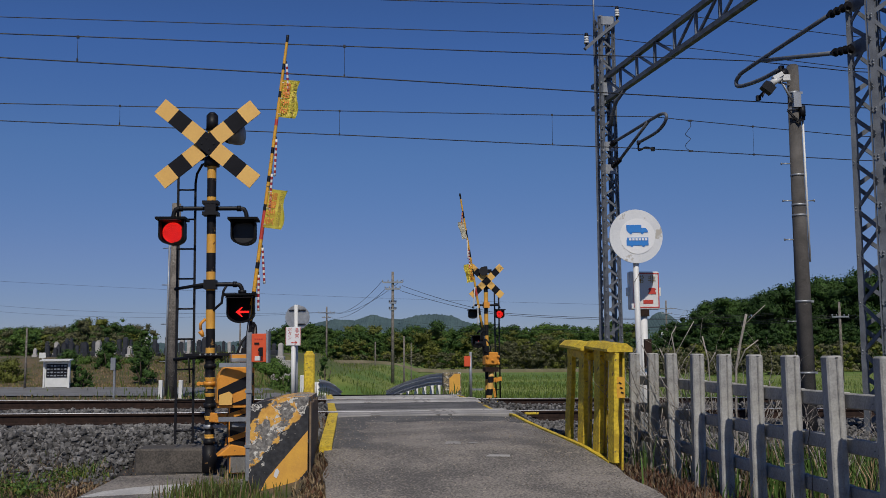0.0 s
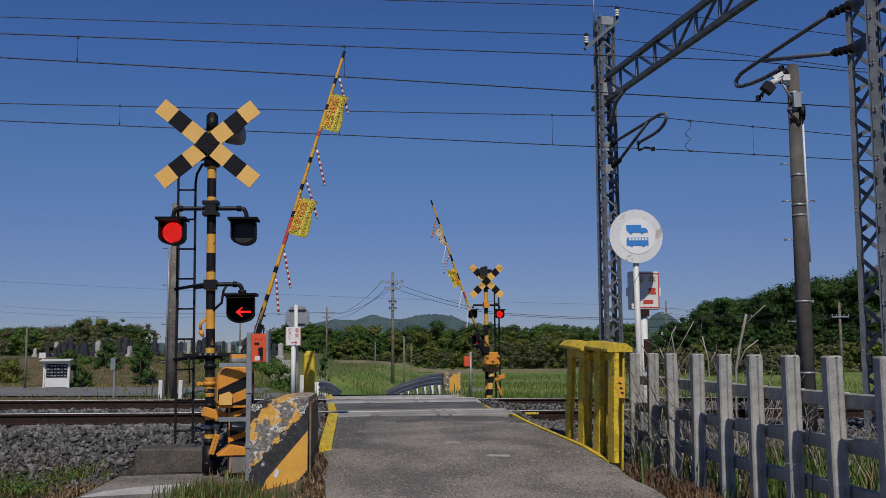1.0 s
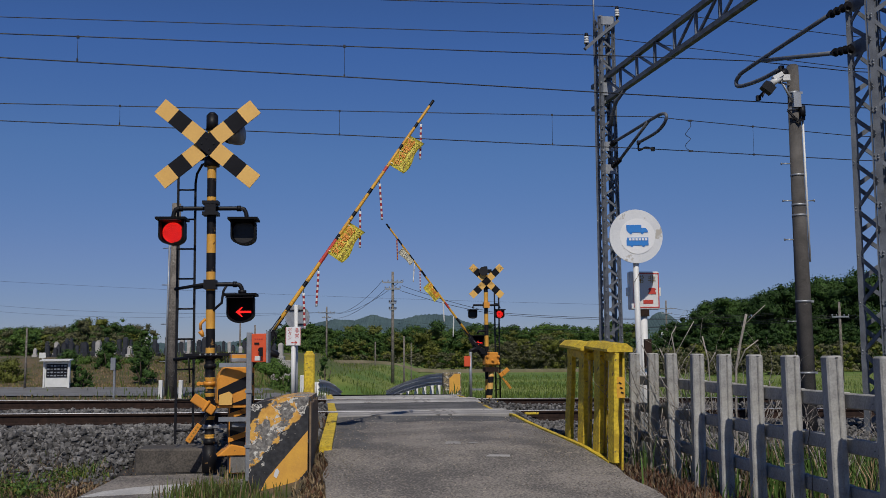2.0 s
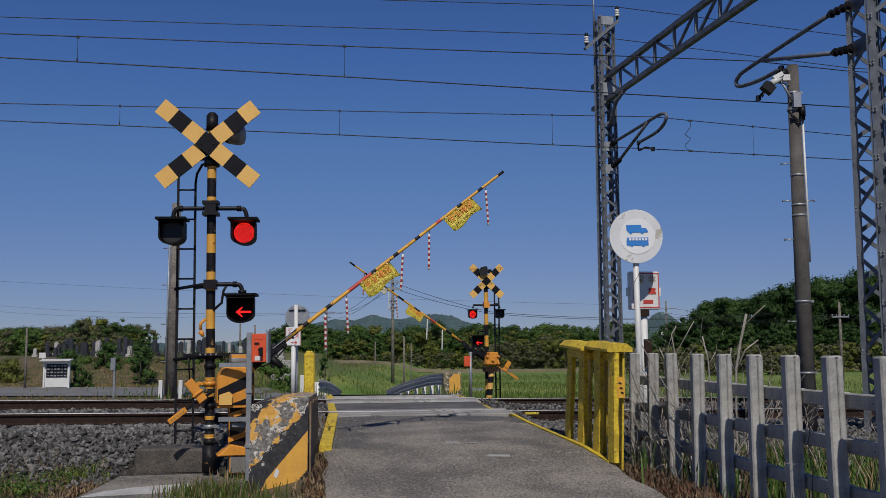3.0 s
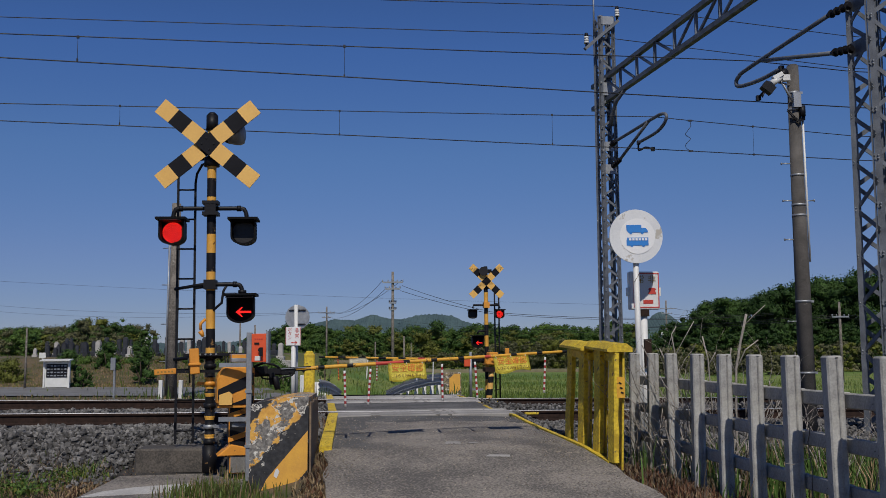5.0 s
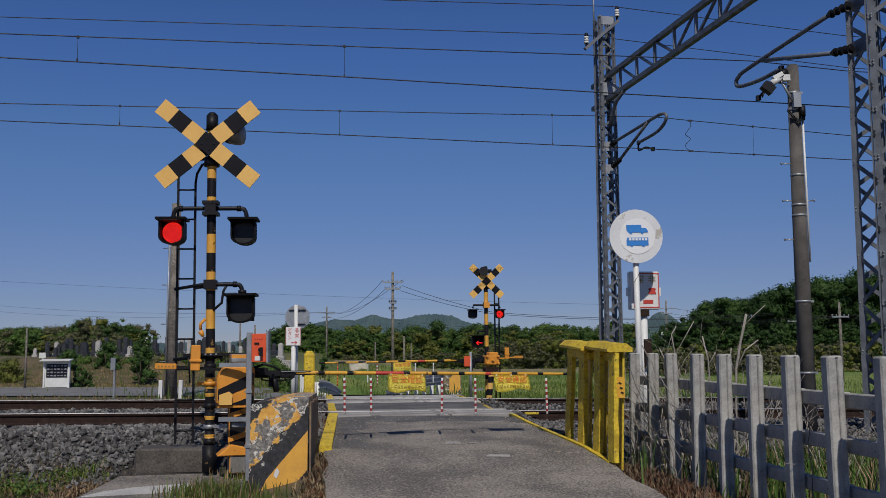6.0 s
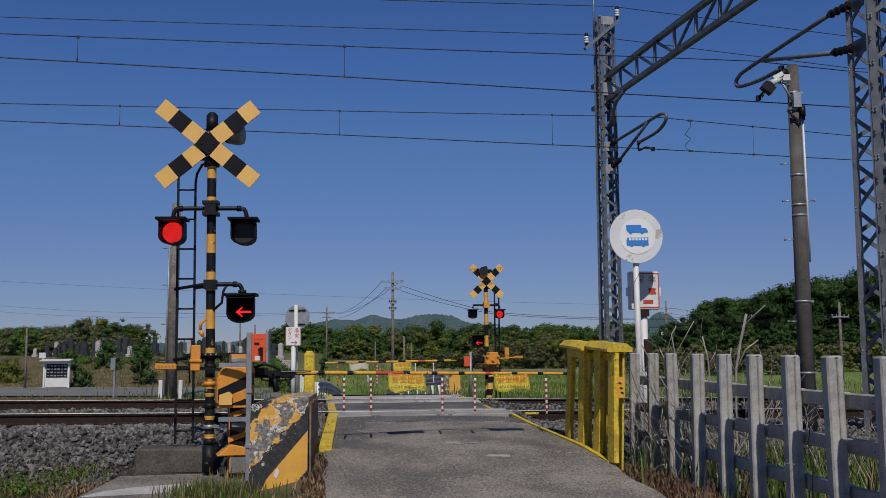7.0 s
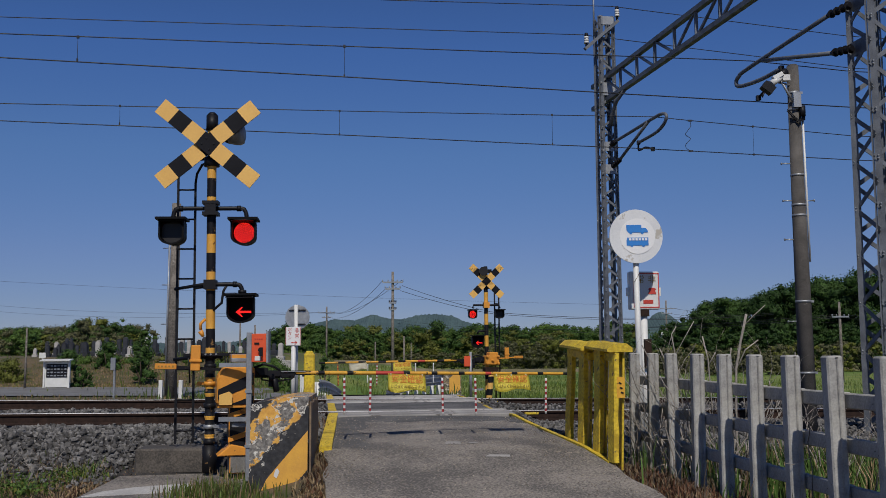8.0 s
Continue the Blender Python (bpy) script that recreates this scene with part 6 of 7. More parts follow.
def far_wires():
    spans = [
        ((-3.65, 60, 6.0), (-12.4, 110, 6.3), 0.75), ((-2.5, 60, 6.0), (-13.5, 110, 6.3), 0.9), ((-3.4, 60, 5.55), (-13.0, 110, 5.8), 0.8),
        ((-12.4, 110, 6.3), (-94, 170, 11.6), 1.6), ((-13.5, 110, 6.3), (-94, 170, 12.6), 1.3), ((-94, 150, 14.8), (23.7, 150, 9.0), 0.6),
        ((-2.5, 60, 5.65), (3.2, 61.5, 4.05), 0.12), ((3.2, 61.5, 4.05), (22, 66, 4.1), 0.35), ((-2.6, 60, 5.35), (3.2, 61.5, 3.95), 0.12), ((3.2, 61.5, 3.95), (22, 66, 4.0), 0.35),
        ((24, 60, 3.75), (-6, 128, 5.6), 0.9), ((24, 60, 3.55), (-6, 128, 5.2), 0.9), ((24, 60, 3.65), (-6, 128, 6.0), 1.0), ((24.4, 60, 3.7), (40, 52, 3.6), 0.5), ((24.4, 60, 3.5), (40, 52, 3.3), 0.5),
        ((27.5, 120, 7.0), (46, 114, 5.6), 0.6), ((27, 120, 6.4), (46, 114, 5.0), 0.6)]
    runs = []
    for p, q, sag in spans:
        p, q = Vector(p), Vector(q)
        runs.append([p.lerp(q, i / 12) - Vector((0, 0, 4 * sag * (i / 12) * (1 - i / 12))) for i in range(13)])
    for pts in runs:
        bm = bmesh.new()
        path_tube(bm, pts, 0.014, 5)
        solid("power_line", bm, M_WIRE, "thin sagging power line over the fields", "wire", "power lines")


far_wires()


# ---- graveyard side ----
M_GRAVE = paint("dark_granite", (0.045, 0.047, 0.054), (0.022, 0.023, 0.027), 0.4, scale=5)
M_GRAVE_PALE = paint("pale_granite", (0.45, 0.43, 0.41), (0.32, 0.31, 0.30), 0.6, scale=5)


def gravestone(x, y, z, w, h, mat, label):
    g = thing("gravestone", label, "gravestone", pose(x, y, z, 0, 0, random.uniform(-8, 8)), "gravestones")
    bm = bmesh.new()
    cube(bm, (0, 0, 0.11), (w * 2.4, w * 2.0, 0.22))
    part("base", bm, mat, g, bevel=0.02)
    bm = bmesh.new()
    cube(bm, (0, 0, 0.22 + 0.10), (w * 1.6, w * 1.4, 0.22))
    part("plinth", bm, mat, g, bevel=0.02)
    bm = bmesh.new()
    cube(bm, (0, 0, 0.42 + h / 2), (w, w * 0.9, h))
    cube(bm, (0, 0, 0.42 + h + 0.02), (w * 0.7, w * 0.6, 0.05))
    part("shaft", bm, mat, g, bevel=0.02)


def graveyard():
    rng = random.Random(4)
    for row, (y, z) in enumerate(((39, 1.26), (40.3, 1.30), (41.6, 1.34), (43.5, 1.40))):
        x = -16.0 - 0.3 * row
        while x < -7.3:
            thin = x > -10.4
            if rng.random() < (0.45 if thin else 0.85) and not (-13.7 < x < -12.9 and row == 0):
                pale = rng.random() < 0.13
                gravestone(x, y + rng.uniform(-0.3, 0.3), z - 0.15, rng.uniform(0.12, 0.20), rng.uniform(0.24, 0.62) * (1.0 if row else 0.8), M_GRAVE_PALE if pale else M_GRAVE, "pale granite gravestone on the bank" if pale else "dark polished granite gravestone on the bank")
            x += rng.uniform(0.26, 0.46)
    gravestone(-13.3, 38.3, 1.0, 0.20, 0.60, M_GRAVE_PALE, "tall pale granite gravestone at the bank's edge")
    # low wall
    bm = bmesh.new()
    cube(bm, (-7.0, 40.5, 0.75), (1.6, 0.3, 1.0))
    solid("low_wall", bm, M_CONCRETE, "low grey concrete wall at the graveyard", "wall", bevel=0.02)
    gravestone(-6.75, 41.2, 1.0, 0.2, 0.5, M_GRAVE_PALE, "pale granite gravestone behind the wall")
    # notice board with a little roof
    n = thing("notice_board", "white notice board with a small roof and dark notices", "notice board", pose(-12.0, 30.9, 0.48, 0, 0, 3))
    bm = bmesh.new()
    cube(bm, (0, 0.03, 0.42), (0.74, 0.06, 0.80))
    part("board", bm, M_WHITE, n, "white board")
    for x in (-0.38, 0.38):
        bm = bmesh.new()
        cube(bm, (x, 0, 0.41), (0.05, 0.10, 0.84))
        part("side_post", bm, M_WHITE, n)
    bm = bmesh.new()
    cube(bm, (0, -0.05, 0.86), (0.92, 0.35, 0.035), Euler((radians(6), 0, 0)).to_matrix().to_4x4())
    part("roof", bm, M_WHITE, n, "thin pale roof")
    bm = bmesh.new()
    cube(bm, (0, -0.005, 0.53), (0.64, 0.006, 0.42))
    pan = part("panel", bm, M_BLACK, n, "dark panel of notices")
    for r in range(4):
        for c in range(6):
            bm = bmesh.new()
            cube(bm, (-0.26 + 0.104 * c, -0.012, 0.38 + 0.10 * r), (0.07, 0.004, 0.025 + 0.012 * ((r + c) % 3)))
            part("notice_line", bm, M_GALV, pan)
    # path in front of the bank
    verts, faces = [], []
    for i in range(21):
        x = -40 + 36.5 * i / 20
        for k, dy in enumerate((0, 2.0, 4.0, 5.8)):
            y = 24.9 + dy - 0.10 * (x + 6)
            verts.append((x, y, ground_z(x, y) + 0.03))
    for i in range(20):
        for k in range(3):
            p = i * 4 + k
            faces.append((p, p + 4, p + 5, p + 1))
    tagged(new("path", raw("path", verts, faces, M_PATH)), "pale grey lane along the foot of the bank", "path", kind="structure")
    # small sign boards
    bm = bmesh.new()
    cube(bm, (0, 0, 0.56), (0.045, 0.045, 1.12))
    cube(bm, (-0.03, -0.03, 0.98), (0.11, 0.02, 0.28))
    solid("sign_post", bm, M_GALV, "slim grey sign post beside the lane", "sign post", m=pose(-7.6, 23.0, 0.28))
    bm = bmesh.new()
    cube(bm, (0, 0, 0.3), (0.05, 0.05, 0.6))
    cube(bm, (0, -0.03, 0.58), (0.24, 0.03, 0.20))
    solid("sign_post", bm, M_WHITE, "small white board on the bank", "sign post", m=pose(-14.75, 36.6, 0.92))


M_PATH = paint("pale_lane", (0.205, 0.205, 0.205), (0.13, 0.13, 0.13), 0.9, scale=1.5, bump=0.3)
graveyard()


# ---- plants ----
def leafy(name, tint, dark, per=0.36):
    m = paint(name, tint, dark, 0.65, scale=0.8, bump=0.0, fine=8, island=True, per=per, spec=0.2)
    p = m.node_tree.nodes["Principled BSDF"]
    p.inputs["Subsurface Weight"].default_value = 0.0
    return m


M_LEAF = leafy("leaf_green", (0.078, 0.138, 0.026), (0.045, 0.084, 0.017))
M_LEAF_DARK = leafy("leaf_dark", (0.048, 0.098, 0.020), (0.030, 0.060, 0.013))
M_LEAF_DEEP = leafy("leaf_deep", (0.030, 0.066, 0.014), (0.018, 0.040, 0.009), 0.3)
M_LEAF_YELLOW = leafy("leaf_yellowish", (0.145, 0.155, 0.030), (0.075, 0.090, 0.019))
M_SCRUB = leafy("scrub", (0.115, 0.115, 0.055), (0.062, 0.066, 0.032))
M_GRASS = leafy("grass_blade", (0.12, 0.165, 0.036), (0.06, 0.095, 0.023))
M_FIELD = leafy("field_blade", (0.16, 0.20, 0.038), (0.09, 0.135, 0.026))
M_DRY = leafy("dry_grass", (0.30, 0.22, 0.12), (0.17, 0.12, 0.07))
M_RUSTY = leafy("rusty_weeds", (0.17, 0.075, 0.04), (0.09, 0.045, 0.028))
M_BARK = paint("bark", (0.12, 0.09, 0.065), (0.06, 0.045, 0.035), 0.9, scale=8, bump=0.6)
M_TWIG = paint("dead_twig", (0.38, 0.34, 0.30), (0.20, 0.18, 0.155), 0.9, scale=9)
M_VINE = paint("dry_vine", (0.15, 0.13, 0.11), (0.08, 0.07, 0.06), 0.9, scale=9)


def leaf_mesh(rng, centres, radii, per, size, flat=0.8, heart=True):
    """Many small crossed leaves on the outer shells of clumps. Arrays of verts and faces."""
    V = []
    for c, r in zip(centres, radii):
        n = max(8, int(per * r * r))
        d = rng.normal(size=(n, 3))
        d /= np.linalg.norm(d, axis=1)[:, None]
        d[:, 2] = np.abs(d[:, 2]) * 0.9 - 0.25 * (rng.random(n) < 0.35)
        q = c + d * (r * rng.uniform(0.45, 1.25, n) ** 0.8)[:, None] * np.array([1, 1, flat])
        a = np.cross(d, rng.normal(size=(n, 3))) + rng.normal(size=(n, 3)) * 0.4
        b = np.cross(d, a) + rng.normal(size=(n, 3)) * 0.3
        a /= np.linalg.norm(a, axis=1)[:, None]
        b /= np.linalg.norm(b, axis=1)[:, None]
        s = size * rng.uniform(0.5, 1.4, n)[:, None]
        V.append(np.stack([q - a * s, q - b * s * 0.6, q + a * s, q + b * s * 0.6], 1))
        if not heart:
            continue
        # dense heart of the clump
        u, w = np.meshgrid(np.linspace(0, 2 * math.pi, 9)[:-1], np.linspace(0.25, 2.9, 6), indexing="ij")
        rr = r * 0.55 * rng.uniform(0.75, 1.1, u.shape)
        g = np.stack([c[0] + rr * np.cos(u) * np.sin(w), c[1] + rr * np.sin(u) * np.sin(w), c[2] + flat * rr * np.cos(w)], -1)
        h = np.roll(g, -1, 0)
        V.append(np.stack([g[:, :-1], h[:, :-1], h[:, 1:], g[:, 1:]], 2).reshape(-1, 4, 3))
    V = np.concatenate(V).reshape(-1, 3)
    return V, np.arange(len(V)).reshape(-1, 4)


def woods(name, label, seed, spans, per, size, mats):
    """A wood of many crowns: spans of (x0, x1, y, depth, ground, height at x0, at x1, count)."""
    rng = np.random.default_rng(seed)
    V, F, I = [], [], []
    off = 0
    for x0, x1, y, depth, g, h0, h1, count in spans:
        for k in range(count):
            f = (k + rng.random()) / count
            x = x0 + (x1 - x0) * f
            yy = y + rng.uniform(0, depth)
            h = (h0 + (h1 - h0) * f) * rng.uniform(0.84, 1.06)
            cr = h * rng.uniform(0.24, 0.36)
            cs, rs = [], []
            for j in range(24):
                u = rng.random() ** 0.9
                wide = 1.15 * cr * max(0.3, math.sqrt(max(0.0, 1 - ((u - 0.42) / 0.62) ** 2)))
                cs.append((x + rng.uniform(-1, 1) * wide, yy + rng.uniform(-0.8, 0.8) * wide, g + h * (0.02 + 0.90 * u) - cr * 0.25))
                rs.append(cr * rng.uniform(0.26, 0.52))
            v, fc = leaf_mesh(rng, np.array(cs), rs, per, size)
            V.append(v), F.append(fc + off)
            I.append(np.full(len(fc), rng.integers(0, len(mats))))
            off += len(v)
    V, F, I = np.concatenate(V), np.concatenate(F), np.concatenate(I)
    me = bpy.data.meshes.new(name)
    me.vertices.add(len(V))
    me.vertices.foreach_set("co", V.ravel())
    me.loops.add(F.size)
    me.loops.foreach_set("vertex_index", F.ravel())
    me.polygons.add(len(F))
    me.polygons.foreach_set("loop_start", np.arange(len(F)) * 4)
    for m in mats:
        me.materials.append(m)
    me.polygons.foreach_set("material_index", I.astype(np.int32))
    me.update(calc_edges=True)
    return tagged(new(name, me), label, "woods", kind="stuff")


woods("far_woods", "dense green broadleaf wood beyond the fields", 3, [
    (-30, -20, 150, 12, 0, 5.0, 8.5, 12), (-26, 20, 152, 14, -0.3, 7.1, 7.2, 50), (-24, 18, 140, 8, -0.3, 5.0, 6.0, 34),
    (4, 30, 165, 12, 0, 7.0, 6.0, 22), (18, 40, 200, 14, 0, 8.0, 9.0, 22)], 150, 0.15, [M_LEAF, M_LEAF_DARK, M_LEAF_DARK, M_LEAF, M_LEAF, M_LEAF_DARK, M_LEAF_YELLOW])
woods("hill_woods", "tall dark green wood rising on a hillside", 8, [
    (20, 29, 118, 6, 0.3, 2.8, 4.6, 16), (26.8, 34, 118, 8, 0.5, 4.8, 8.4, 18), (33, 48, 116, 10, 0.8, 8.0, 10.8, 32), (44, 62, 112, 10, 0.8, 10.6, 12.6, 26), (28, 60, 108, 5, 0.5, 3.8, 5.0, 34), (58, 90, 112, 10, 1, 11.5, 12, 16)], 110, 0.125, [M_LEAF_DEEP, M_LEAF_DARK, M_LEAF_DEEP, M_LEAF_DARK, M_LEAF_DEEP])
woods("scrub_belt", "greyish green scrub along the field's edge", 12, [
    (-24, 34, 128, 6, -0.4, 2.2, 3.0, 60), (4, 16, 120, 8, -0.4, 3.6, 4.6, 18), (18, 44, 96, 6, -0.3, 2.6, 3.4, 44), (12, 30, 84, 4, -0.4, 1.6, 2.2, 30)], 170, 0.11, [M_SCRUB, M_SCRUB, M_LEAF_YELLOW])
woods("bank_woods", "mixed green trees behind the graveyard", 21, [
    (-30, -18.2, 58, 5, 1.0, 2.5, 2.7, 38), (-26, -16.9, 52, 4, 1.0, 2.2, 2.45, 38), (-19.2, -16.2, 50, 2, 1.0, 2.7, 2.6, 10), (-22, -15.6, 47.5, 1.5, 1.0, 1.5, 1.6, 16), (-36, -24, 50, 6, 1.2, 2.0, 2.3, 12), (-24.5, -16.5, 48.5, 1.5, 1.0, 1.7, 1.8, 30)], 620, 0.048, [M_LEAF, M_LEAF_DARK, M_LEAF_YELLOW, M_SCRUB])


def bush(x, y, z, h, w, mat, label, size=0.07, n=7, seed=1, per=1300):
    rng = np.random.default_rng(seed)
    b = thing("bush", label, "bush", pose(x, y, z), "bushes")
    bm = bmesh.new()
    for k in range(4):
        a = k * 1.6
        tube(bm, (0, 0, 0), (0.35 * w * math.cos(a), 0.35 * w * math.sin(a), h * 0.6), 0.03, 0.012, 6)
    part("stem", bm, M_BARK, b)
    n *= 3
    lift = rng.uniform(0.05, 0.85, n)
    wide = w * 0.42 * (1.1 - 0.8 * lift)
    cs = np.stack([rng.uniform(-1, 1, n) * wide, rng.uniform(-1, 1, n) * wide * 0.8, lift * h], 1)
    v, f = leaf_mesh(rng, cs, np.full(n, w * 0.22) * rng.uniform(0.7, 1.1, n), per, size, 0.9)
    ob = new("crown", raw("crown", v, f, mat))
    ob.parent = b


bush(-9.85, 32.5, 0.5, 1.75, 1.05, M_LEAF_DARK, "dark green pointed shrub on the bank", 0.04, 9, 2)
bush(-11.45, 31.5, 0.4, 0.85, 0.75, M_LEAF_DARK, "round dark green shrub beside the notice board", 0.035, 7, 3)
bush(-12.0, 35.5, 0.9, 1.1, 1.2, M_LEAF_DARK, "dark green shrub among the graves", 0.035, 8, 4)
bush(-13.2, 35.0, 0.9, 0.8, 1.0, M_LEAF_DARK, "low dark shrub at the bank's edge", 0.035, 7, 5)
bush(-15.5, 33.5, 0.45, 0.65, 1.0, M_LEAF_YELLOW, "clipped yellowish hedge beside the lane", 0.035, 10, 6)
bush(-14.65, 33.6, 0.52, 0.82, 1.25, M_LEAF_YELLOW, "round yellowish green hedge beside the lane", 0.035, 8, 7)
bush(-4.9, 30.5, 0.2, 1.05, 0.9, M_LEAF, "green shrub behind the gate", 0.035, 8, 8)
bush(-8.0, 35.5, 0.6, 0.7, 0.8, M_LEAF, "small green shrub on the bank", 0.035, 6, 9)
bush(-4.0, 33.5, 0.0, 1.6, 0.6, M_LEAF_DARK, "narrow dark shrub beside the guard rail", 0.035, 8, 10)
bush(-6.5, 36.5, 0.8, 0.45, 1.6, M_LEAF, "low green hedge on the bank", 0.035, 8, 11)
for k in range(6):
    bush(-13.2 + 1.05 * k, 36.2, 1.05, 0.42, 1.10, M_LEAF_YELLOW if k % 2 else M_LEAF, "low clipped hedge in front of the graves", 0.035, 6, 30 + k)


def blades(name, label, seed, patches, mats, width=0.006, bend=0.35):
    """Grass blades as thin bent tapered strips: patches of (x, y, rx, ry, count, height)."""
    rng = np.random.default_rng(seed)
    V, F, I = [], [], []
    off = 0
    for x, y, rx, ry, count, h in patches:
        px = x + rng.normal(0, rx / 2, count)
        py = y + rng.normal(0, ry / 2, count)
        hh = h * rng.uniform(0.35, 1.1, count)
        a = rng.uniform(0, 6.28, count)
        lean = bend * hh * rng.uniform(0.1, 1.0, count)
        wd = width * rng.uniform(0.6, 1.5, count)
        for i in range(count):
            z = ground_z(px[i], py[i]) - 0.01
            if ROAD_AT(px[i], py[i]) and lerp_table(py[i], ROAD_L) + 0.03 < px[i] < lerp_table(py[i], ROAD_R) - 0.03:
                continue
            dx, dy = math.cos(a[i]), math.sin(a[i])
            sx, sy = -dy * wd[i], dx * wd[i]
            c1 = (px[i] + dx * lean[i] * 0.35, py[i] + dy * lean[i] * 0.35, z + hh[i] * 0.6)
            c2 = (px[i] + dx * lean[i], py[i] + dy * lean[i], z + hh[i])
            V += [(px[i] - sx, py[i] - sy, z), (px[i] + sx, py[i] + sy, z), (c1[0] + sx * 0.8, c1[1] + sy * 0.8, c1[2]), (c1[0] - sx * 0.8, c1[1] - sy * 0.8, c1[2]), c2]
            F += [(off, off + 1, off + 2, off + 3), (off + 3, off + 2, off + 4)]
            k = rng.integers(0, len(mats))
            I += [k, k]
            off += 5
    me = raw(name, V, F, mats)
    me.polygons.foreach_set("material_index", I)
    return tagged(new(name, me), label, "grass", kind="stuff")


blades("verge_grass", "lush green and straw-coloured grass round the signal's foot", 1, [(-2.05, 9.0, 0.36, 0.3, 1150, 0.20), (-1.7, 8.75, 0.3, 0.22, 250, 0.13), (-2.2, 9.3, 0.3, 0.3, 350, 0.22), (-2.1, 10.4, 0.3, 0.3, 120, 0.2)], [M_GRASS, M_GRASS, M_LEAF_YELLOW, M_DRY])
blades("dry_weeds", "dry brown weeds along the lane's edge", 2, [(-1.14, 9.4, 0.16, 0.8, 900, 0.09), (-1.08, 8.9, 0.22, 0.5, 900, 0.06), (-1.0, 9.5, 0.18, 0.9, 1600, 0.05), (-0.95, 8.7, 0.2, 0.6, 900, 0.05), (-1.35, 10.3, 0.3, 0.6, 300, 0.12), (-1.75, 12.4, 0.4, 0.6, 250, 0.2)], [M_DRY, M_DRY, M_RUSTY, M_BARK], bend=1.2)
blades("rusty_weeds", "reddish brown dry weeds at the fence's foot", 3, [(2.05, 9.0, 0.25, 0.8, 900, 0.10), (2.3, 8.4, 0.35, 0.7, 1000, 0.12), (1.75, 9.3, 0.2, 0.5, 400, 0.08), (1.9, 8.6, 0.25, 0.7, 500, 0.06)], [M_RUSTY, M_RUSTY, M_DRY, M_BARK], bend=1.0)
blades("left_weeds", "mixed green and straw weeds at the ballast's foot", 4, [(-4.3, 9.9, 0.5, 0.6, 350, 0.13), (-4.8, 9.7, 0.6, 0.6, 400, 0.16), (-3.85, 10.6, 0.30, 0.35, 420, 0.13), (-4.5, 10.9, 0.9, 0.3, 120, 0.10)], [M_GRASS, M_LEAF_YELLOW, M_DRY, M_LEAF], bend=1.1)
blades("dry_litter", "brown dead leaves and straw over the stones' edge", 44, [(-4.3, 10.7, 1.3, 0.45, 1500, 0.05), (-3.8, 10.2, 0.5, 0.7, 900, 0.05), (-4.7, 10.0, 0.9, 0.8, 900, 0.07), (-3.55, 9.6, 0.25, 0.7, 500, 0.06), (-3.3, 11.2, 0.2, 0.3, 200, 0.05)], [M_RUSTY, M_DRY, M_BARK, M_DRY], bend=1.6)
blades("field_edge_grass", "green grass at the field's near edge", 5, [(3.2, 24.0, 7.0, 3.0, 2600, 0.35), (-1.0, 36.0, 8.0, 6.0, 2500, 0.4), (9.5, 24.5, 6.0, 3.0, 1500, 0.4), (-4.5, 24.5, 3.0, 2.0, 700, 0.22)], [M_GRASS, M_LEAF, M_GRASS], width=0.012)
blades("field_grass", "green rice and grass standing in the fields", 17, [(1.0, 34, 10.0, 5.0, 7000, 0.17), (5.0, 44, 16.0, 8.0, 9000, 0.2), (10.0, 60, 22.0, 10.0, 8000, 0.25), (9.0, 30, 9.0, 5.0, 5000, 0.2), (2.0, 80, 30.0, 12.0, 5000, 0.3)], [M_GRASS, M_FIELD, M_FIELD, M_GRASS], width=0.014, bend=0.6)
blades("trackside_grass", "green weeds on the far side of the fence", 6, [(4.2, 9.8, 1.6, 2.0, 2200, 0.40), (3.4, 9.0, 0.9, 1.6, 1200, 0.36), (3.4, 11.0, 1.2, 1.0, 900, 0.3)], [M_LEAF, M_LEAF, M_LEAF_DARK, M_DRY], width=0.008, bend=0.6)
blades("bank_grass", "thin dry grass on the graveyard bank", 7, [(-9, 32.5, 8, 2.0, 6000, 0.09), (-9.5, 35, 7, 1.6, 5000, 0.08), (-13, 24.4, 10, 0.6, 500, 0.12), (-8, 22.6, 5, 0.5, 300, 0.12)], [M_DRY, M_LEAF_YELLOW, M_DRY], width=0.012)


def leafy_weeds():
    rng = np.random.default_rng(15)
    n = 20
    cs = np.stack([rng.uniform(-5.0, -3.75, n), rng.uniform(9.2, 10.4, n), np.zeros(n)], 1)
    for i in range(n):
        cs[i, 2] = ground_z(cs[i, 0], cs[i, 1]) + rng.uniform(0.02, 0.10)
    v, f = leaf_mesh(rng, cs, np.full(n, 0.15), 3200, 0.016, 0.7, False)
    me = raw("leafy_weeds", v, f, [M_LEAF_YELLOW, M_LEAF, M_LEAF_DARK, M_LEAF])
    me.polygons.foreach_set("material_index", rng.integers(0, 4, len(f)).astype(np.int32))
    tagged(new("leafy_weeds", me), "small yellow-green leafy weeds beside the ballast", "weeds", kind="stuff")


leafy_weeds()


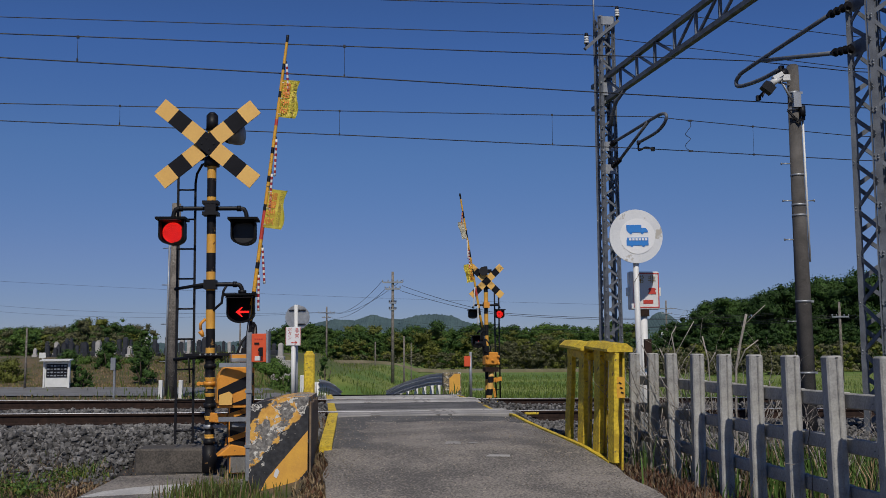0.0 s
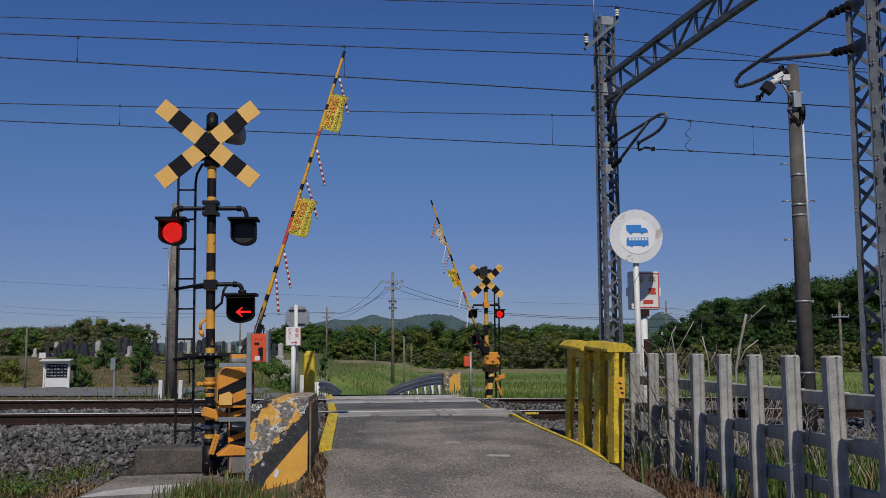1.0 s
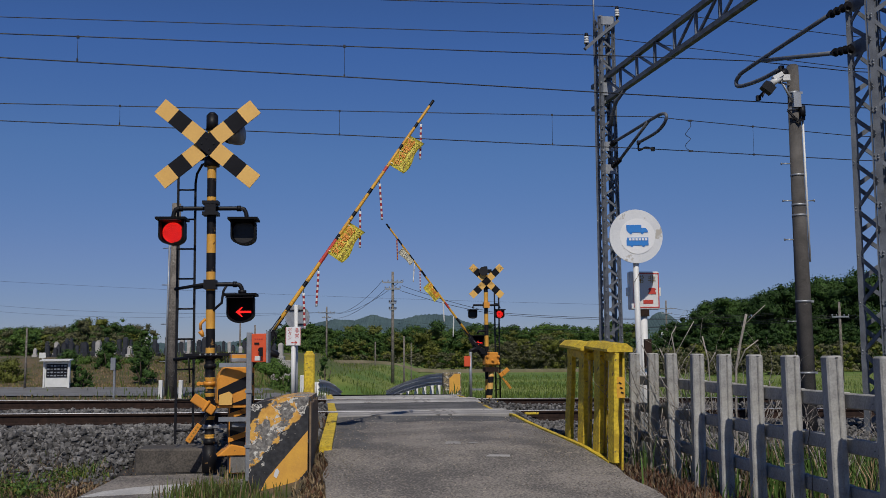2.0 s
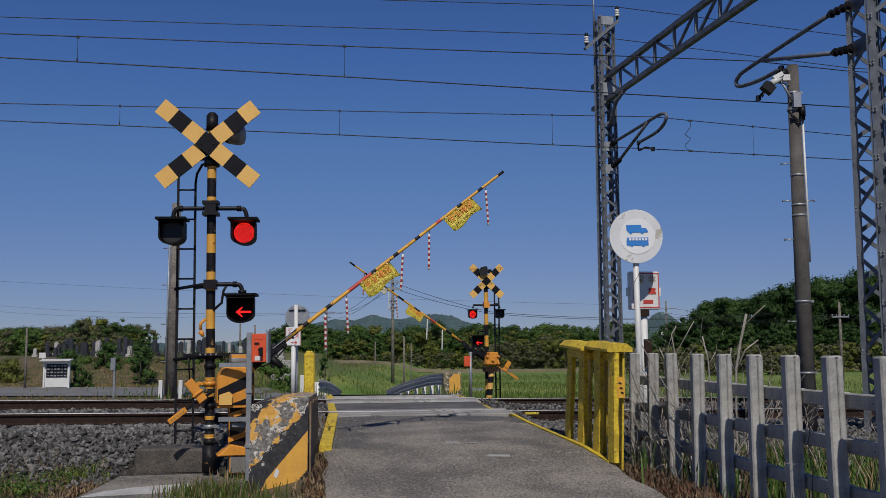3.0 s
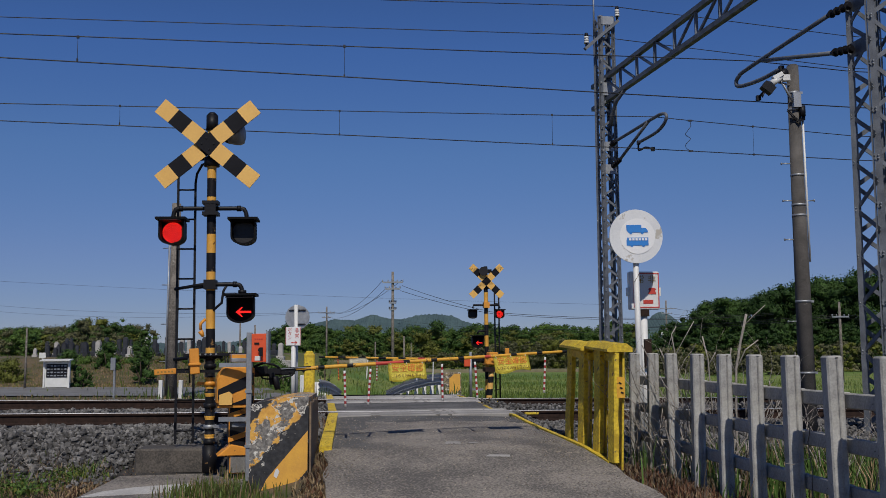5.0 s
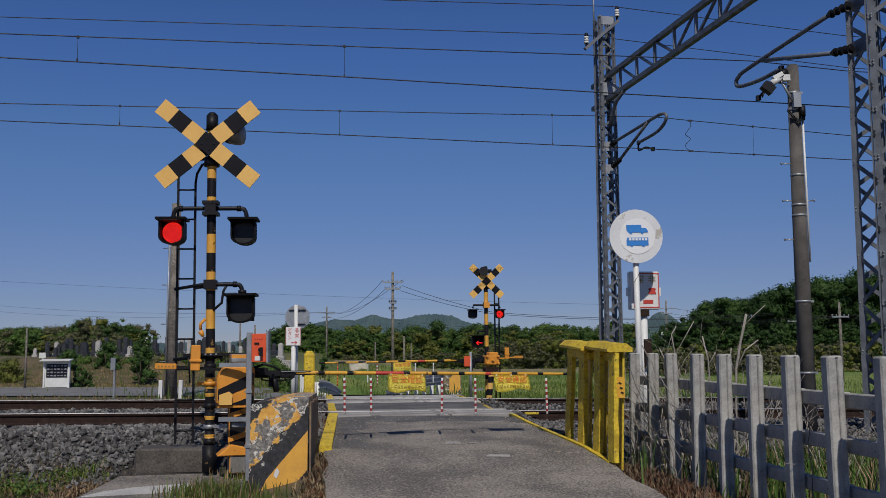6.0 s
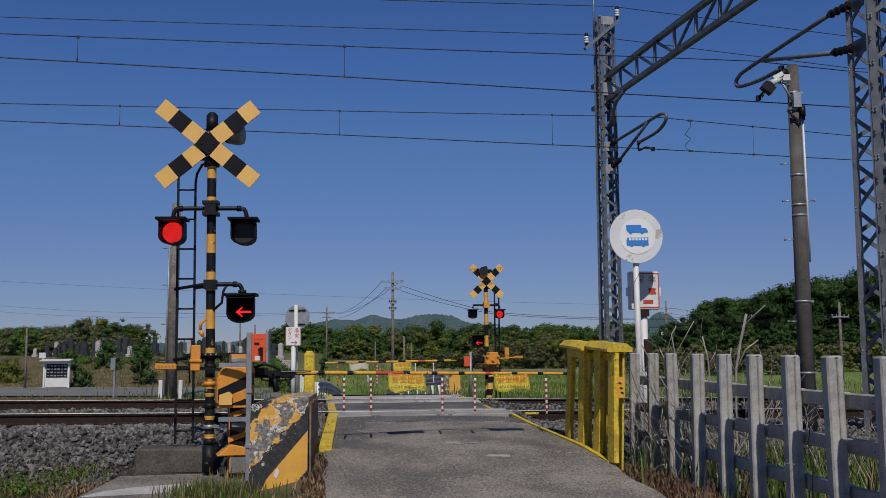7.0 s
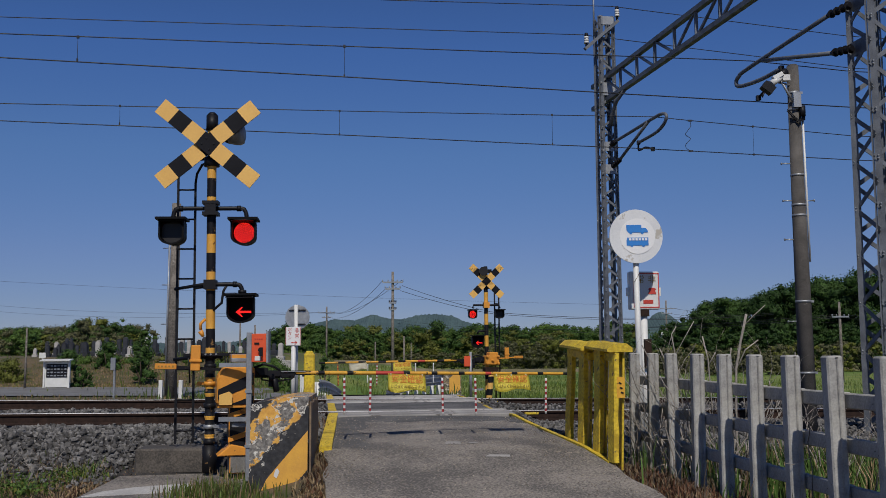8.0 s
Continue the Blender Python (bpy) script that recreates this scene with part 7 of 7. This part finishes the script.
def grit():
    rng = np.random.default_rng(31)
    V, F = [], []
    tet = np.array([(1, 1, 1), (-1, -1, 1), (-1, 1, -1), (1, -1, -1)]) * 0.6
    while len(V) < 2600:
        y = rng.uniform(7.5, 13.4)
        f = rng.random() if rng.random() < 0.5 else (rng.choice([0, 1]) + rng.normal(0, 0.07))
        if not 0.01 < f < 0.99:
            continue
        a, b = lerp_table(y, ROAD_L), lerp_table(y, ROAD_R)
        z = lerp_table(y, ROAD_Z) + 0.02 * (1 - (2 * f - 1) ** 2)
        s = rng.uniform(0.003, 0.009)
        V.append(tet * s * rng.uniform(0.7, 1.4, (4, 3)) + np.array([a + (b - a) * f, y, z + s * 0.4]))
    V = np.concatenate(V)
    base = np.arange(len(V) // 4)[:, None] * 4
    F = np.concatenate([base + np.array(t) for t in ((0, 1, 2), (0, 3, 1), (0, 2, 3), (1, 3, 2))])
    tagged(new("grit", raw("grit", V, F, M_GRIT)), "loose pale grit scattered on the asphalt", "grit", kind="stuff")


M_GRIT = paint("grit", (0.38, 0.33, 0.27), (0.18, 0.15, 0.12), 0.9, scale=9, island=True, per=0.5)
grit()


def dead_twigs():
    rng = random.Random(9)

    def twig(x, y, z, h, name="dead_shrub", r=0.010, n=5, label="bare pale dead shrub tangled in the fence", mat=M_TWIG, spread=0.35):
        t = thing(name, label, "dead shrub", pose(x, y, z), "dead shrubs")
        for k in range(n):
            bm = bmesh.new()
            p = Vector((rng.uniform(-0.08, 0.08), rng.uniform(-0.06, 0.06), 0))
            d = Vector((rng.uniform(-spread, spread), rng.uniform(-0.2, 0.2), 1)).normalized()
            seg = h * rng.uniform(0.6, 1.1) / 6
            rr = r
            for s in range(6):
                q = p + d * seg
                tube(bm, p, q, rr, rr * 0.85, 5)
                if s > 1:
                    e = (d + Vector((rng.uniform(-1, 1), rng.uniform(-0.5, 0.5), rng.uniform(-0.2, 0.8)))).normalized()
                    m = q + e * seg * 0.8
                    tube(bm, q, m, rr * 0.6, rr * 0.4, 4)
                    tube(bm, m, m + (e + Vector((rng.uniform(-0.8, 0.8), 0, rng.uniform(-0.6, 0.6)))).normalized() * seg * 0.6, rr * 0.4, rr * 0.2, 4)
                p, rr = q, rr * 0.82
                d = (d + Vector((rng.uniform(-0.4, 0.4), rng.uniform(-0.2, 0.2), rng.uniform(-0.1, 0.2)))).normalized()
            part("branch", bm, mat, t)

    for x, y, h, r in ((2.28, 10.2, 1.35, 0.008), (2.42, 9.7, 1.45, 0.008), (2.25, 10.6, 1.2, 0.007), (2.75, 9.6, 1.5, 0.011), (2.6, 9.2, 1.1, 0.007), (2.95, 10.0, 1.3, 0.010), (3.2, 9.3, 0.9, 0.008), (3.5, 8.8, 0.8, 0.007)):
        twig(x, y, 0.08, h, r=r, n=5)
    twig(2.62, 10.9, 0.1, 1.5, r=0.008, n=4, spread=0.3)
    twig(2.95, 9.9, 0.1, 1.5, r=0.008, n=3, spread=0.4)
    twig(2.35, 9.95, 0.1, 1.45, r=0.010, n=5, spread=0.4)
    twig(3.6, 9.6, 0.1, 1.1, r=0.010, n=5, spread=0.5)
    twig(3.9, 9.0, 0.1, 0.9, r=0.009, n=5, spread=0.6)
    twig(-3.95, 9.9, 0.08, 0.55, r=0.008, n=2, label="dark bare stem among the weeds", mat=M_BARK, spread=0.15)
    for x, y in ((-4.95, 10.5), (-4.25, 10.6), (-4.4, 9.8), (-4.8, 10.9)):
        twig(x, y, 0.10, 0.42, r=0.006, n=4, label="bare grey twigs among the weeds", mat=M_TWIG if y > 10 else M_BARK, spread=1.6)
    twig(-4.6, 10.2, 0.08, 0.40, r=0.006, n=5, label="bare grey twigs among the weeds", spread=1.2)


dead_twigs()


def fence_vines():
    """Dry vines climbing over the posts of the grey fence, with a broken dead stem behind it."""
    rng = random.Random(14)
    d = Vector((0.0732, -0.625, 0))
    for k in range(17):
        i = abs(rng.gauss(0, 2.1)) + 0.2
        p = Vector((2.102, 11.05, 0.05)) + d * i + Vector((rng.uniform(-0.10, 0.10), rng.uniform(-0.12, -0.07), 0))
        pts, lean = [], rng.uniform(-0.22, 0.22)
        top = rng.uniform(0.7, 1.55)
        while p.z < top:
            pts.append(p.copy())
            lean = max(-0.5, min(0.5, lean + rng.uniform(-0.28, 0.28)))
            p = p + Vector((0.07 * lean, rng.uniform(-0.012, 0.012), 0.07 * rng.uniform(0.5, 1.0)))
        v = thing("dry_vine", "dry grey vine climbing the concrete fence", "vine", group="dry vines")
        bm = bmesh.new()
        path_tube(bm, pts, rng.uniform(0.0035, 0.0065), 5)
        part("stem", bm, M_TWIG if k % 2 else M_VINE, v)
        for q in pts[4::7]:
            bm = bmesh.new()
            e = Vector((rng.uniform(-1, 1), rng.uniform(-0.3, 0.2), rng.uniform(-0.6, 0.9))).normalized()
            path_tube(bm, [q, q + e * 0.07, q + e * 0.12 + Vector((0, 0, rng.uniform(-0.06, 0.04))), q + e * 0.19 + Vector((0, 0, rng.uniform(-0.12, 0.06)))], 0.0032, 4)
            part("tendril", bm, M_TWIG, v)
    for name_at, runs in (((2.93, 10.0, 0.1), [([(0, 0, 0), (-0.02, 0, 0.6), (0.0, 0, 1.15), (0.06, 0, 1.42), (0.13, 0, 1.70)], 0.013), ([(0.02, 0, 1.18), (0.10, 0, 1.34), (0.24, 0, 1.44)], 0.006), ([(0.10, 0, 1.58), (0.20, 0, 1.68), (0.32, 0, 1.79)], 0.004), ([(0, 0, 1.1), (-0.06, 0, 1.24), (-0.04, 0, 1.36)], 0.007)]),
                          ((2.63, 10.0, 0.1), [([(0.08, 0, 0), (0.05, 0, 0.9), (0.02, 0, 1.25), (-0.02, 0, 1.48)], 0.007), ([(0.03, 0, 1.2), (0.10, 0, 1.32)], 0.005)]),
                          ((2.33, 10.0, 0.1), [([(0.1, 0, 0), (0.06, 0, 0.8), (0.0, 0, 1.25), (-0.03, 0, 1.5), (0.02, 0, 1.58)], 0.006), ([(0.0, 0, 1.3), (0.09, 0, 1.45), (0.20, 0, 1.63)], 0.004), ([(0.02, 0, 1.1), (-0.1, 0, 1.22), (-0.16, 0, 1.36)], 0.006)])):
        t = thing("dead_shrub", "pale broken dead stem rising behind the fence", "dead shrub", pose(*name_at), "dead shrubs")
        for pts, r in runs:
            bm = bmesh.new()
            path_tube(bm, [(x, y + 0.02 * math.sin(9 * z), z) for x, y, z in pts], r, 7)
            part("branch", bm, M_TWIG, t)


fence_vines()


def field_track():
    verts = []
    for i in range(41):
        x = -30 + 3 * i
        for dy in (0, 2.6):
            y = 106 + dy + 0.8 * math.sin(x * 0.09)
            verts.append((x, y, ground_z(x, y) + 0.25))
    bm = bmesh.new()
    for a, b in zip(range(0, 80, 2), range(2, 82, 2)):
        p, q = Vector(verts[a]), Vector(verts[b])
        beam(bm, p + Vector((0, 1.3, -0.1)), q + Vector((0, 1.3, -0.1)), 2.6, 0.35)
    solid("field_track", bm, M_DIRT, "pale brown farm track on a low dyke across the fields", "farm track", kind="structure")


M_DIRT = paint("dry_dirt", (0.26, 0.22, 0.15), (0.14, 0.13, 0.07), 0.95, scale=0.6, bump=0.3)
field_track()


# ---- far ridge ----
def ridge():
    # forest green shifted to blue-grey: distance haze put into the base colour
    m = paint("far_forest_hazed", (0.070, 0.115, 0.120), (0.045, 0.080, 0.090), 0.95, scale=0.03, fine=0.25, bump=0.0, grain=1.2)
    rng = np.random.default_rng(2)
    xs = np.concatenate([np.linspace(-1500, -720, 40), np.linspace(-700, 900, 800), np.linspace(920, 1500, 30)])
    keys = [(-1500, 30), (-430, 36), (-330, 52), (-265, 70), (-222, 82), (-180, 78), (-144, 90), (-96, 80), (-55, 86), (-18, 92), (20, 84), (60, 70), (120, 54), (300, 46), (370, 52), (405, 72), (425, 88), (438, 92), (455, 86), (485, 66), (530, 54), (700, 50), (1500, 40)]
    verts = []
    for row, (y, f) in enumerate(((1860, 0.0), (1890, 0.3), (1920, 0.52), (1950, 0.74), (1980, 0.9), (2000, 1.0), (2200, 0.2))):
        for x in xs:
            h = lerp_table(x, keys)
            verts.append((x, y, -5 + (h + 4 * noise.noise((x * 0.03, row, 0)) + 2.2 * noise.noise((x * 0.15, row, 5)) + 1.6 * noise.noise((x * 0.5, row, 8))) * f))
    w = len(xs)
    faces = [(j * w + i, j * w + i + 1, (j + 1) * w + i + 1, (j + 1) * w + i) for j in range(6) for i in range(w - 1)]
    tagged(new("backdrop_ridge", raw("backdrop_ridge", verts, faces, m, False)), "wooded ridge on the horizon, haze put into its blue-green colour", "hills", kind="structure")


ridge()


# ---- what moves ----
def motions():
    # the poles come down from half a second on; angle in degrees over time
    near = [(0.0, 83.4), (0.4, 83.3), (0.5, 82.8), (0.6, 81.2), (1.0, 73.4), (1.5, 64.6), (1.7, 61.0), (2.2, 52.2), (2.8, 41.6), (3.0, 37.9), (3.5, 29.1), (4.0, 20.2), (4.5, 11.1), (4.7, 7.7), (5.0, 3.2), (5.3, 0.2), (5.6, -0.8), (5.8, -0.9), (6.2, -0.8), (6.6, -0.8), (7.2, -0.8), (8.0, -0.8)]
    far = [(0.0, 80.6), (0.4, 80.5), (0.5, 79.9), (0.6, 78.2), (1.0, 70.0), (1.5, 61.3), (1.7, 57.6), (2.2, 48.7), (2.8, 37.8), (3.0, 34.2), (3.5, 25.5), (4.0, 17.0), (4.5, 8.4), (4.7, 5.2), (5.0, 1.3), (5.3, -0.3), (5.6, -0.6), (5.8, -0.6), (6.2, -0.6), (6.6, -0.6), (7.2, -0.6), (8.0, -0.6)]

    def sway(t, k):
        """Lean of a hanging rod in the wind."""
        calm = 1.0 if t < 5.6 else 0.35
        return (0.6 + 0.15 * k) * 14 * math.exp(-((t - 1.0) / 0.35) ** 2) + calm * 4 * math.sin(4.3 * t + 1.9 * k)

    walk(NEAR_ARM, [(t, pose(0, 0.02, 1.028, 0, -a, 0)) for t, a in near])
    walk(FAR_ARM, [(t, pose(0, 0.0, 1.13, 0, a, 0)) for t, a in far])
    for k, rod in enumerate(NEAR_RODS):
        x, y, z = rod.location
        walk(rod, [(t, pose(x, y, z, 0, a - sway(t, k), 0)) for t, a in near])
    for k, rod in enumerate(FAR_RODS):
        x, y, z = rod.location
        walk(rod, [(t, pose(x, y, z, 0, -a + sway(t, k), 0)) for t, a in far])
    # imitated blinking by turns: added flap swings up under the hood and down again
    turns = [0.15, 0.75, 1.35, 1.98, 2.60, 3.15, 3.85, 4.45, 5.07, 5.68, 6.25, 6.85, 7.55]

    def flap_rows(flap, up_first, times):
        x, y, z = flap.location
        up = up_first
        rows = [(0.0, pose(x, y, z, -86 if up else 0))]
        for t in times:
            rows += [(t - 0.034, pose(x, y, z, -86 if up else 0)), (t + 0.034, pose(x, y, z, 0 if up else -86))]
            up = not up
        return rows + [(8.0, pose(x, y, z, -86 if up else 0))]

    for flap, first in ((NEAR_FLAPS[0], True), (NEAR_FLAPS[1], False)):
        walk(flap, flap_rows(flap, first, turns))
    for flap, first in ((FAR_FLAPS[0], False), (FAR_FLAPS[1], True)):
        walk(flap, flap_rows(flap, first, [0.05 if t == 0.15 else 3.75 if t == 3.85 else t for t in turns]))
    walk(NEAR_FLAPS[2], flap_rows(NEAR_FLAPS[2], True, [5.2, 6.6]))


motions()
